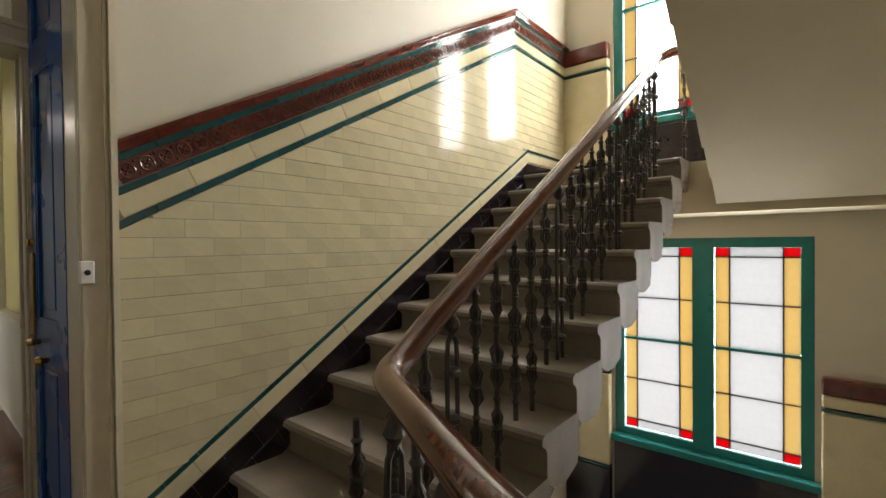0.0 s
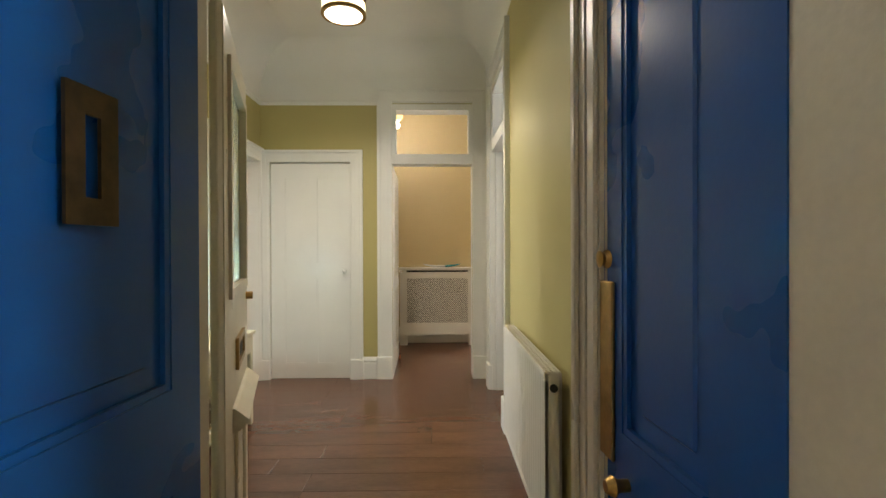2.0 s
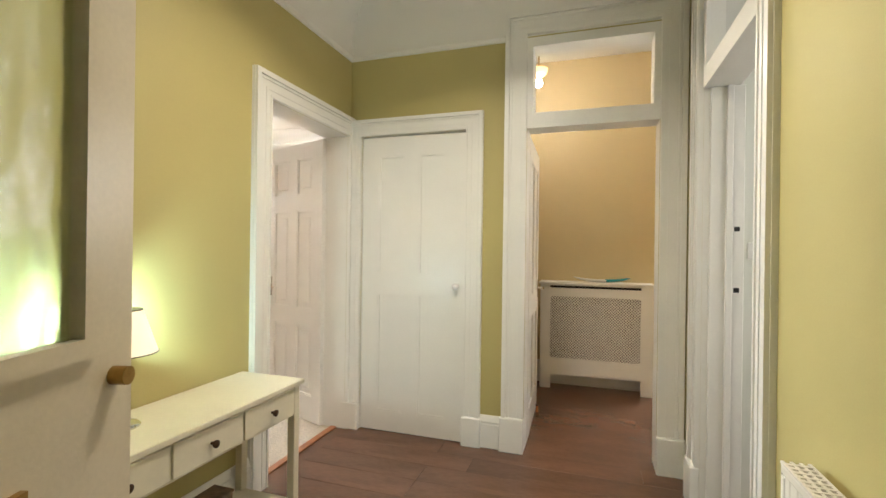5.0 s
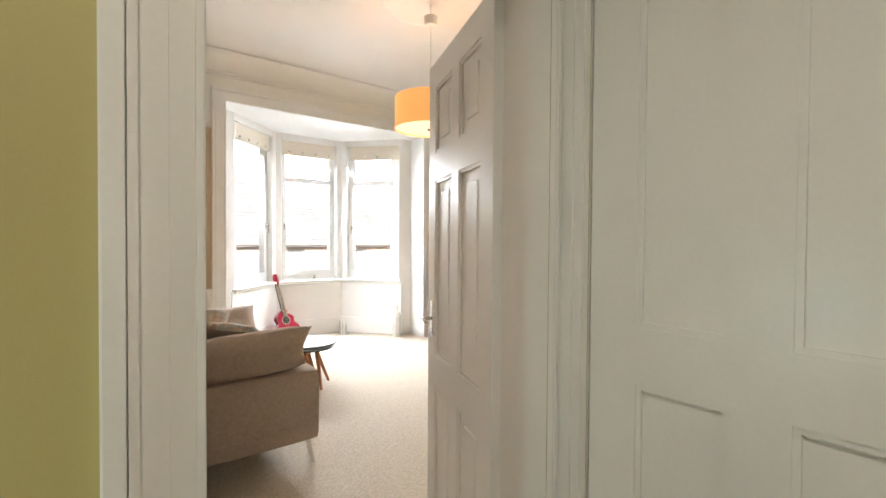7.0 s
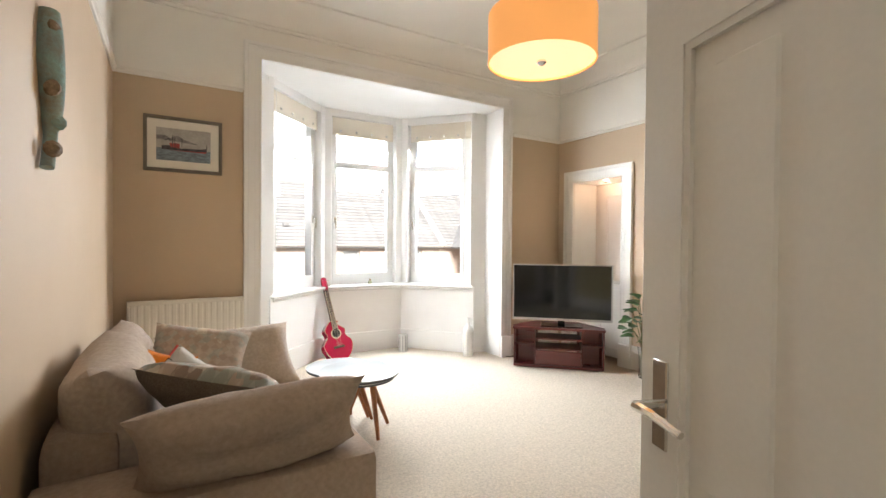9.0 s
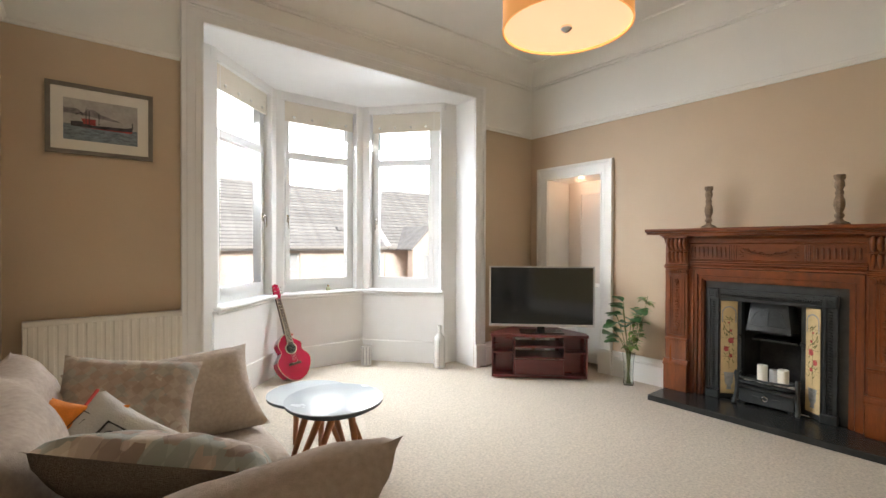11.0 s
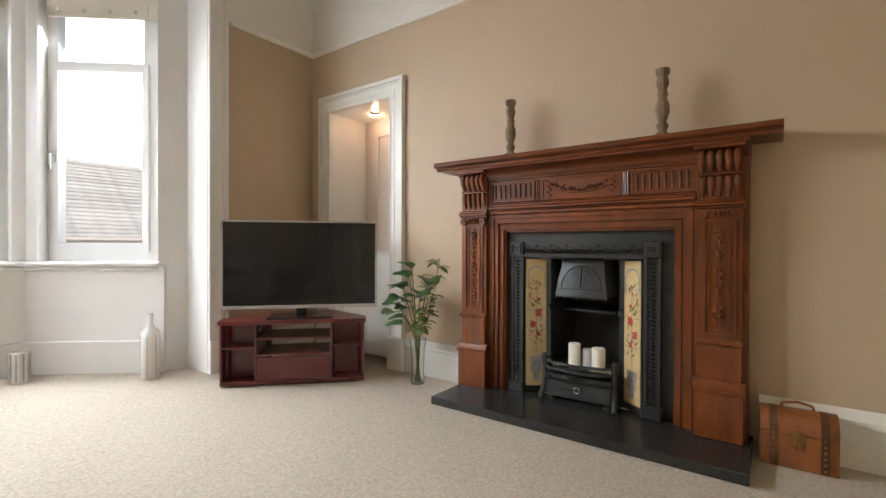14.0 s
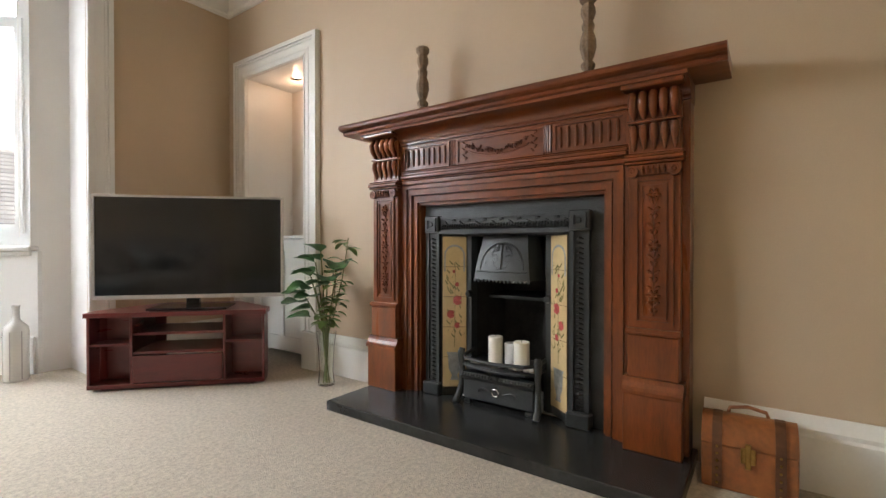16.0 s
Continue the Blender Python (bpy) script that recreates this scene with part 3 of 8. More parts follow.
part("landing_handrail", rail_bar([(RX, 3.0, slope * 3.0 + 0.74), (0.02, 3.09, slope * 3 + 0.80), (0.12, 3.12, 11 * RISE + 0.84), (0.9, 3.12, 11 * RISE + 0.86)]), M_RAILWOOD, bal, smooth=True)

# ---- stair windows ----


def stained_window(name, x0, x1, z0, z1, y, rows, label, frost):
    w = thing(name, pose((x0 + x1) / 2, y, z0), label, "window", kind="structure")
    hw, h, f = (x1 - x0) / 2, z1 - z0, 0.085
    part("window_frame", slab("y", -0.03, 0.07, -hw, hw, 0, h, [(-hw + f, -f, f, h - f), (f, hw - f, f, h - f)]), M_TEAL, w, "teal painted timber frame")
    part("window_sill", bx(-hw - 0.05, -0.12, -0.05, hw + 0.05, 0.02, 0.02, 0.01), M_TEAL, w, "teal painted sill")
    for s in (-1, 1):
        a0, a1 = (f, hw - f) if s > 0 else (-hw + f, -f)
        cols = [a0, a0 + 0.115, a1 - 0.115, a1]
        zs = [f, f + 0.085] + [f + 0.085 + (h - 2 * f - 0.17) * i / rows for i in range(1, rows)] + [h - f - 0.085, h - f]
        came = bmesh.new()
        for z in zs[1:-1]:
            bx(a0, 0.012, z - 0.005, a1, 0.032, z + 0.005, bm=came)
        for c in cols[1:3]:
            bx(c - 0.005, 0.012, f, c + 0.005, 0.032, h - f, bm=came)
        part("came", came, M_LEAD, w)
        part("sash_bar", bx(a0, -0.012, f + (h - 2 * f) * 0.5 - 0.012, a1, 0.04, f + (h - 2 * f) * 0.5 + 0.012), M_TEAL, w)
        for i in range(3):
            for j in range(len(zs) - 1):
                corner = i != 1 and (j == 0 or j == len(zs) - 2)
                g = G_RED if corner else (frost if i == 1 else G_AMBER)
                p = part("pane", bx(cols[i] + 0.004, 0.018, zs[j] + 0.004, cols[i + 1] - 0.004, 0.026, zs[j + 1] - 0.004), g, w)
                p.visible_shadow = False
    return w


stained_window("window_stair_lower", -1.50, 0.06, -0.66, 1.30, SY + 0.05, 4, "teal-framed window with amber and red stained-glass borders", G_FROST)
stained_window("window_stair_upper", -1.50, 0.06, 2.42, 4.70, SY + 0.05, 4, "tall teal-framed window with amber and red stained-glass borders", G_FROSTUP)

# rounded tiled pilasters either side of the windows
for x0, x1 in ((SX + 0.0, -1.52), (0.10, 0.62)):
    p = thing("tiled_pier", pose((x0 + x1) / 2, SY, LOWER), "cream tiled pier with a dark moulded border", "pier", kind="structure")
    hw = (x1 - x0) / 2
    for z0, z1, d, mm, nm in ((0, 1.0, 0.10, M_DARKTILE, "dado"), (1.004, 1.03, 0.104, M_TEALTILE, "line"), (1.034, 1.95, 0.10, M_TILE, "dado"), (1.954, 1.98, 0.104, M_TEALTILE, "line"),
                              (1.984, 2.08, 0.10, M_TILE, "band"), (2.084, 2.22, 0.115, M_OXTILE, "border"),
                              (4.02, 4.06, 0.104, M_TEALTILE, "line"), (4.064, 4.98, 0.10, M_TILE, "dado"), (4.984, 5.01, 0.104, M_TEALTILE, "line"), (5.014, 5.10, 0.10, M_TILE, "band"), (5.104, 5.26, 0.115, M_OXTILE, "border")):
        part(nm, bx(-hw, -d, z0, hw, -0.003, z1, 0.02, 3), mm, p, smooth=True)
part("dark_dado", bx(-1.50, SY - 0.03, LOWER, 0.08, SY - 0.002, -0.72), M_DARKTILE, bpy.data.objects["wall_stair_window"])
part("dark_dado_upper", bx(-1.50, SY - 0.03, HALF, 0.08, SY - 0.002, 2.36), M_DARKTILE, bpy.data.objects["wall_stair_window"])

# ---- vestibule: architrave, storm doors, inner frame, inner door ----
architrave("trim_storm_door", "x", SX, 1, -0.385, 0.535, 2.9, 0.118, M_OLDTRIM, "thick aged cream moulded door surround", LAND, 0.0, 1.0, False)
R2 = 0.485
right_leaf = panel_door("storm_door", pose(-2.172, 0.577, -0.06, 0, 0, 184), R2, 2.9, 0.045,
                        [(0.12, R2 - 0.10, 1.02, 2.10), (0.12, R2 - 0.10, 2.22, 2.82), (0.12, R2 - 0.10, 0.20, 0.86)], M_BLUE,
                        "open royal blue panelled storm door", "door", kind="")
for x, z in ((0.36, 0.93), (0.24, 0.865)):
    part("bolt_knob", lathe([(0.012, 0), (0.012, 0.02), (0.02, 0.03), (0.012, 0.045)], 12), M_BRASS, right_leaf, "small brass knob", pose(x, 0.045, z, -90, 0, 0), True)
lock = bx(R2 - 0.075, 0.045, 0.95, R2 - 0.005, 0.054, 1.315, 0.003)
part("lock_plate", lock, M_BRASS, right_leaf, "long brass lock plate")
part("latch", lathe([(0.020, 0), (0.018, 0.006), (0.014, 0.010), (0.018, 0.018), (0.008, 0.022)], 12), M_BRASS, right_leaf, "brass latch knob", pose(R2 - 0.04, 0.045, 1.36, -90, 0, 0), True)
R3 = 0.628
left_leaf = panel_door("storm_door", pose(-1.992, -0.388, -0.06, 0, 0, 176.5), R3, 2.9, 0.045,
                       [(0.13, R3 - 0.09, 1.12, 2.82), (0.13, R3 - 0.09, 0.20, 0.92)], M_BLUE, "open royal blue panelled storm door with brass letter plate", "door", kind="")
lp = slab("y", -0.008, -0.002, 0.305, 0.40, 1.42, 1.62, [(0.338, 0.366, 1.46, 1.58)])
part("letter_plate", lp, M_BRONZE, left_leaf, "upright tarnished brass letter plate")
hp = tube([(0.24, -0.002, 0.92), (0.25, -0.03, 0.905), (0.30, -0.038, 0.895), (0.345, -0.036, 0.91), (0.365, -0.02, 0.965), (0.365, -0.002, 0.975)], 0.007)
for x, z in ((0.24, 0.92), (0.365, 0.975)):
    rod((x, -0.001, z), (x, -0.012, z), 0.022, 0.014, 12, hp)
part("pull_handle", hp, M_BRASS, left_leaf, "curved brass pull handle", smooth=True)
# bell push on the architrave
bell = thing("door_bell", pose(SX + 0.024, 0.551, 1.185), "white plastic door bell push on the door surround", "door bell")
part("bell_case", bx(-0.004, -0.022, -0.042, 0.024, 0.022, 0.042, 0.004), M_PLASTIC, bell)
part("bell_button", lathe([(0.010, 0), (0.010, 0.004), (0.006, 0.007)], 14), M_DARK, bell, "dark round push button", pose(0.024, 0, 0, 0, 90, 0), True)

# inner frame with its fanlight
inner = bmesh.new()
for t0, t1, ins in ((-0.02, 0.16, 0.0), (-0.035, -0.02, 0.02)):
    slab("x", VX - t0 * 1.0, VX - t1, -0.58 + ins, 0.54 + 0.03 - ins, 0, 2.80 - ins, [(-0.530 - ins * 0.5, 0.49 + ins * 0.5, -1, 2.15), (-0.36, 0.45, 2.27, 2.72)], inner)
for y0, y1, d in ((0.507, 0.522, 0.046), (0.527, 0.534, 0.041), (0.546, 0.566, 0.050)):
    bx(VX + 0.030, y0, 0.002, VX + d, y1, 2.148, 0.004, 1, inner)
for x0, x1, y in ((VX - 0.035, VX + 0.012, 0.480), (VX - 0.075, VX - 0.060, 0.484), (VX - 0.150, VX - 0.118, 0.478)):
    bx(x0, y, 0.002, x1, 0.492, 2.148, 0.004, 1, inner)
for x0, x1, y in ((VX - 0.045, VX + 0.010, -0.520), (VX - 0.090, VX - 0.075, -0.524), (VX - 0.152, VX - 0.120, -0.516)):
    bx(x0, -0.532, 0.002, x1, y, 2.148, 0.004, 1, inner)
bx(VX + 0.036, -0.45, 2.15, VX + 0.05, 0.52, 2.18, 0.006, 1, inner)
bx(VX + 0.036, -0.45, 2.235, VX + 0.045, 0.52, 2.265, 0.006, 1, inner)
fr = setting("door_frame_inner", inner, M_OLDTRIM, "aged cream frame of the inner door with a fanlight", "door frame")
part("door_lining", bx(-3.03, -0.60, 0.001, VX - 0.1605, -0.535, 2.2, 0.004), M_OLDTRIM, fr)
part("hinge_stile", bx(-3.118, -0.553, 0.001, -3.080, -0.532, 2.12, 0.003), M_OLDTRIM, fr)
fp = part("fanlight_pane", bx(VX - 0.07, -0.37, 2.26, VX - 0.062, 0.46, 2.73), G_CLEAR, fr)
fp.visible_shadow = False
IW = 0.80
idoor = panel_door("inner_door", pose(-3.12, -0.53, 0, 0, 0, 198), IW, 2.10, 0.042, [(0.13, IW - 0.13, 1.18, 1.95), (0.10, IW / 2 - 0.03, 0.16, 0.70), (IW / 2 + 0.03, IW - 0.10, 0.16, 0.70)],
                   M_OLDTRIM, "open cream inner door with a rippled glass panel", "door", False, "")
for o in list(idoor.children):
    if o.name.startswith("panel") and max(v.co.z for v in o.data.vertices) > 1.5:
        bpy.data.objects.remove(o)
gl = part("glass_pane", bx(0.125, 0.017, 1.175, IW - 0.125, 0.025, 1.955), G_RIPPLE, idoor, "rippled pale green glass")
gl.visible_shadow = False
part("glazing_bead", slab("y", -0.012, 0.010, 0.10, IW - 0.10, 1.15, 1.98, [(0.135, IW - 0.135, 1.185, 1.945)]), M_OLDTRIM, idoor)
part("letter_box", slab("y", -0.012, 0.0, 0.30, 0.56, 0.86, 0.98, [(0.325, 0.535, 0.885, 0.955)]), M_BRASS, idoor, "dark bronze letter box surround")
part("ledge_moulding", prism([(0.0, 0.66), (-0.022, 0.665), (-0.05, 0.69), (-0.055, 0.705), (-0.012, 0.745), (0.0, 0.75)], "x", 0.19, IW - 0.02), M_OLDTRIM, idoor)
part("letter_flap", bx(0.325, -0.004, 0.885, 0.535, 0.0, 0.955), M_DARK, idoor)
part("rim_latch", rod((IW - 0.05, -0.03, 1.10), (IW - 0.05, 0.0, 1.10), 0.018, seg=14), M_BRASS, idoor, smooth=True)

# ---- hall trim and doors ----
architrave("trim_cupboard", "x", HW, 1, -1.52, -0.72, 2.175, 0.125, M_TRIM, "white moulded architrave round the cupboard door", 0, 0.2)
architrave("trim_kitchen", "x", HW, 1, -0.30, 0.505, 2.775, 0.15, M_TRIM, "white fluted architrave with a fanlight", 0, 0.23)
architrave("trim_side_room", "y", HR, -1, -5.85, -5.0, 2.80, 0.15, M_TRIM, "white fluted architrave of the side room", 0, 0.23)
architrave("trim_living_door_hall", "y", HL, 1, -6.195, -5.325, 2.18, 0.14, M_TRIM, "white moulded architrave of the living room door", 0, 0.0)
architrave("trim_living_door_room", "y", LN, -1, -6.195, -5.325, 2.18, 0.13, M_TRIM, "white moulded architrave of the living room door", 0, 0.0)
trans = bmesh.new()
slab("x", HW + 0.004, HW - 0.16, -0.31, 0.515, 2.16, 2.76, [(-0.265, 0.47, 2.26, 2.70)], trans)
tr = setting("transom_kitchen", trans, M_TRIM, "white transom with a clear fanlight", "door frame")
tp = part("fanlight_pane", bx(HW - 0.09, -0.27, 2.255, HW - 0.084, 0.475, 2.705), G_CLEAR, tr)
tp.visible_shadow = False
trans = bmesh.new()
slab("y", HR - 0.004, HR + 0.16, -5.86, -4.99, 2.20, 2.79, [(-5.80, -5.05, 2.30, 2.72)], trans)
tr = setting("transom_side_room", trans, M_TRIM, "white transom with a clear fanlight", "door frame")
tp = part("fanlight_pane", bx(-5.81, HR + 0.08, 2.295, -5.04, HR + 0.086, 2.725), G_CLEAR, tr)
tp.visible_shadow = False
stop = bmesh.new()
bx(-5.862, HR + 0.03, 0, -5.838, HR + 0.185, 2.2, 0.003, 1, stop)
bx(-5.838, HR + 0.10, 0, -5.822, HR + 0.13, 2.2, 0.003, 1, stop)
jm = setting("jamb_side_room", stop, M_TRIM, "white door lining with screw holes", "door frame")
for z in (1.16, 1.47):
    part("hinge_hole", bx(-5.8385, HR + 0.140, z - 0.012, -5.8365, HR + 0.165, z + 0.012), M_DARK, jm)

CW = 0.79
cup = panel_door("cupboard_door", pose(HW - 0.005, -1.515, 0, 0, 0, 90), CW, 2.168, 0.04,
                 [(0.13, CW / 2 - 0.055, 0.15, 1.02), (CW / 2 + 0.055, CW - 0.13, 0.15, 1.02), (0.13, CW / 2 - 0.055, 1.16, 2.03), (CW / 2 + 0.055, CW - 0.13, 1.16, 2.03)], M_TRIM,
                 "closed white panelled cupboard door", "door", False, "")
cup.matrix_basis = pose(HW - 0.045, -1.515, 0, 0, 0, 90)
for o in cup.children:
    o.location.y = -0.04
part("knob", lathe([(0.012, 0), (0.010, 0.02), (0.022, 0.03), (0.024, 0.042), (0.012, 0.052)], 16), M_PLASTIC, cup, "round white knob", pose(CW - 0.05, -0.04, 1.09, 90, 0, 0), True)
# black sheet that paints the shade seen through the door's gaps
setting("cupboard_back", bx(HW - 0.20, -1.6, 0, HW - 0.182, -0.6, 2.3), M_DARK, "black sheet for the shade inside the closed cupboard", "wall")

ANG = math.degrees(math.atan2(-2.48 + 1.80, -6.455 + 6.205))
DW = 0.735
ldoor = panel_door("living_room_door", pose(-6.205, -1.802, 0, 0, 0, ANG), DW, 2.165, 0.042,
                   [(0.10, DW / 2 - 0.045, 1.76, 2.05), (DW / 2 + 0.045, DW - 0.10, 1.76, 2.05), (0.10, DW / 2 - 0.045, 0.86, 1.64), (DW / 2 + 0.045, DW - 0.10, 0.86, 1.64),
                    (0.10, DW / 2 - 0.045, 0.20, 0.74), (DW / 2 + 0.045, DW - 0.10, 0.20, 0.74)], M_TRIM, "open white six-panel door", "door", True, "")
lever_handle(ldoor, DW - 0.055, 0.042, 1.02, 1, -1)
lever_handle(ldoor, DW - 0.055, 0.0, 1.02, -1, -1)

# skirtings and rails
skirting("baseboard_hall_south_a", "y", HL, 1, -5.21, VX - 0.15, M_TRIM)
skirting("baseboard_hall_west_a", "x", HW, 1, -0.595, -0.452, M_TRIM)
skirting("baseboard_hall_north_a", "y", HR, -1, -4.84, VX - 0.15, M_TRIM)
skirting("baseboard_inner_hall", "x", -7.98, 1, -1.6, 0.78, M_TRIM)
skirting("baseboard_living_west_a", "x", LW, 1, -5.02, -4.45, M_TRIM, 0.245)
skirting("baseboard_living_west_b", "x", LW, 1, -2.87, LN, M_TRIM, 0.245)
skirting("baseboard_living_east", "x", LE, -1, LS, LN, M_TRIM, 0.245)
skirting("baseboard_living_south_a", "y", LS, 1, -6.17, LE, M_TRIM, 0.245)
skirting("baseboard_living_south_b", "y", LS, 1, LW, -9.055, M_TRIM, 0.245)
skirting("baseboard_living_north_a", "y", LN, -1, LW, -6.24, M_TRIM, 0.245)


def rail(name, axis, face, out, a0, a1, z):
    prof = [(0, -0.022), (0.012, -0.02), (0.016, -0.006), (0.028, 0.004), (0.028, 0.016), (0.014, 0.022), (0, 0.024)]
    return setting(name, prism([(face + out * d, z + q) for d, q in prof], "y" if axis == "x" else "x", a0, a1), M_WHITE, "white picture rail", "picture rail")


rail("trim_rail_hall_south", "y", HL, 1, HW, VX - 0.14, RAIL)
rail("trim_rail_hall_west", "x", HW, 1, HL, -0.45, RAIL)
rail("trim_rail_living_west", "x", LW, 1, LS, LN, PR)
rail("trim_rail_living_east", "x", LE, -1, LS, LN, PR)
rail("trim_rail_living_south_a", "y", LS, 1, -6.16, LE, PR)
rail("trim_rail_living_south_b", "y", LS, 1, LW, -9.05, PR)
rail("trim_rail_living_north", "y", LN, -1, LW, LE, PR)


def cornice(name, axis, face, out, a0, a1, z, r, material, steps=True):
    pts = [(0, -r)]
    if steps:
        pts += [(0.02, -r), (0.02, -r + 0.025), (0.035, -r + 0.03)]
    pts += [(r * (1 - math.cos(t)) * 0.94 + 0.036 * steps, -r + 0.035 * steps + (r - 0.05 * steps) * math.sin(t)) for t in np.linspace(0.05, math.pi / 2, 9)]
    if steps:
        pts += [(r + 0.03, -0.015), (r + 0.05, -0.015), (r + 0.055, 0)]
    pts += [(0, 0)]
    bm = prism([(face + out * d, z + q) for d, q in pts], "y" if axis == "x" else "x", a0, a1)
    return setting(name, bm, material, "white plaster cornice", "cornice", True)


for nm, ax, f, o, a, b, z, r, s in (("hall_south", "y", HL, 1, HW, VX - 0.14, C, 0.42, False), ("hall_west", "x", HW, 1, HL, HR, C, 0.30, False), ("hall_north", "y", HR, -1, HW, VX - 0.14, C, 0.30, False),
                                    ("living_west", "x", LW, 1, LS, LN, C, 0.20, True), ("living_south", "y", LS, 1, LW, LE, C, 0.20, True), ("living_east", "x", LE, -1, LS, LN, C, 0.20, True), ("living_north", "y", LN, -1, LW, LE, C, 0.20, True)):
    cornice("cornice_" + nm, ax, f, o, a, b, z - 0.001, r, M_WHITE, s)

# ---- bay ----
architrave("trim_bay", "y", LS, 1, -8.88, -6.306, 2.84, 0.14, M_BAY, "white moulded surround of the bay window", 0, 0.245)
BA, BB, BC, BD = Vector((-6.47, -6.43)), Vector((-7.16, -7.10)), Vector((-8.11, -7.08)), Vector((-8.69, -6.40))


def jamb(a, b, c, d, name):
    return setting(name, prism([a, b, c, d], "z", 0.0, 2.84), M_BAY, "white splayed bay reveal", "wall")


jamb((-6.306, LS - 0.295), (BA.x, BA.y), (-6.25, BA.y - 0.45), (-5.9, LS - 0.31), "wall_bay_reveal_east")
jamb((-8.88, LS - 0.295), (BD.x, BD.y), (-8.95, BD.y - 0.45), (-9.3, LS - 0.31), "wall_bay_reveal_west")
setting("ceiling_bay", prism([(-6.2, LS - 0.29), (-6.2, -6.9), (-7.0, -7.65), (-8.3, -7.65), (-9.0, -6.9), (-9.0, LS - 0.29)], "z", 2.842, 3.0), M_BAY, "white bay ceiling", "ceiling")
M_BLIND = mat("cream_roller_blind", (0.74, 0.68, 0.58), 0.8, vary=0.03, scale=6, fine=180, bump=0.08)
M_UPVC = mat("white_upvc_frame", (0.80, 0.80, 0.79), 0.3, vary=0.015, scale=4, fine=60, bump=0.0)


def bay_side(p, q, n, handle_at):
    """One wall of the bay from p to q: dado, sill, skirting, window and blind, in a frame of its own along the wall."""
    d = q - p
    L = d.length
    ang = math.degrees(math.atan2(d.y, d.x))
    m = pose(p.x, p.y, 0, 0, 0, ang)      # local x runs along the wall; the room lies at +y or -y
    s = -1.0 if ang > 90 or ang < -90 else 1.0
    inward = Vector((-7.65, -5.5)) - (p + q) / 2
    left = Vector((-d.y, d.x))
    s = 1.0 if left.dot(inward) > 0 else -1.0
    o = thing("bay_wall_%d" % n, m, "white painted wall under the bay window", "wall", kind="structure")

    def b(x0, y0, z0, x1, y1, z1, bev=0.0):
        lo, hi = sorted((s * y0, s * y1))
        return bx(x0, lo, z0, x1, hi, z1, bev)
    part("dado", b(-0.04, -0.30, 0, L + 0.04, 0.0, 0.765), M_BAY, o)
    part("skirting", b(-0.03, 0.001, 0.002, L + 0.03, 0.02, 0.235, 0.005), M_BAY, o)
    part("window_board", b(-0.03, -0.14, 0.766, L + 0.03, 0.045, 0.80, 0.010), M_BAY, o)
    part("apron_moulding", b(-0.01, 0.001, 0.735, L + 0.01, 0.02, 0.764, 0.006), M_BAY, o)
    if n > 1:
        part("corner_post", b(-0.05, -0.168, 0.80, 0.075, -0.012, 2.84, 0.006), M_BAY, o)
    if n < 3:
        part("corner_post", b(L - 0.075, -0.168, 0.80, L + 0.05, -0.012, 2.84, 0.006), M_BAY, o)
    part("head", b(-0.05, -0.32, 2.76, L + 0.05, -0.02, 2.845), M_BAY, o)
    w = thing("window_%d" % n, m, "white upvc window with a top light and a cream roller blind", "window", kind="structure")
    y0, y1 = sorted((-s * 0.17, -s * 0.10))
    a0, a1 = 0.076, L - 0.076
    fr0 = 0.075
    e0, e1 = (0.0, a1) if n == 1 else (a0, L) if n == 3 else (a0, a1)
    part("window_frame", slab("y", y0, y1, e0, e1, 0.801, 2.77, [(a0 + fr0, a1 - fr0, 0.93, 2.185), (a0 + fr0, a1 - fr0, 2.255, 2.69)]), M_UPVC, w)
    part("sash_bead", slab("y", -s * 0.100 if s < 0 else -s * 0.100, -s * 0.085, a0 + 0.035, a1 - 0.035, 0.875, 2.245, [(a0 + fr0 + 0.004, a1 - fr0 - 0.004, 0.934, 2.181)]), M_UPVC, w)
    for z0, z1 in ((0.925, 2.19), (2.25, 2.695)):
        g = part("pane", bx(a0 + fr0 - 0.005, min(-s * 0.138, -s * 0.132), z0, a1 - fr0 + 0.005, max(-s * 0.138, -s * 0.132), z1), G_CLEAR, w)
        g.visible_shadow = False
    hx = a0 + 0.055 if handle_at == 0 else a1 - 0.055
    hb = b(hx - 0.012, -0.085, 1.52, hx + 0.012, -0.075, 1.60, 0.003)
    rod((hx, -s * 0.08, 1.57), (hx, -s * 0.045, 1.57), 0.008, bm=hb)
    tube([(hx, -s * 0.045, 1.57), (hx, -s * 0.042, 1.52), (hx, -s * 0.045, 1.46)], [0.009, 0.009, 0.007], bm=hb)
    part("window_handle", hb, M_CHROME, w, "chrome window handle", smooth=True)
    bl = thing("roller_blind", m, "cream roller blind with eyelets, rolled most of the way up", "blind", "bay blinds")
    part("roller", rod((a0 + 0.02, -s * 0.055, 2.79), (a1 - 0.02, -s * 0.055, 2.79), 0.022, seg=16), M_BLIND, bl, smooth=True)
    part("cassette", b(e0 + 0.005, -0.09, 2.765, e1 - 0.005, -0.022, 2.812, 0.006), M_UPVC, bl)
    part("fabric", b(e0 + 0.02, -0.062, 2.57, e1 - 0.02, -0.058, 2.78), M_BLIND, bl)
    part("hem_bar", b(e0 + 0.02, -0.067, 2.555, e1 - 0.02, -0.053, 2.582, 0.003), M_BLIND, bl)
    for i in range(4):
        x = a0 + (a1 - a0) * (0.14 + 0.24 * i)
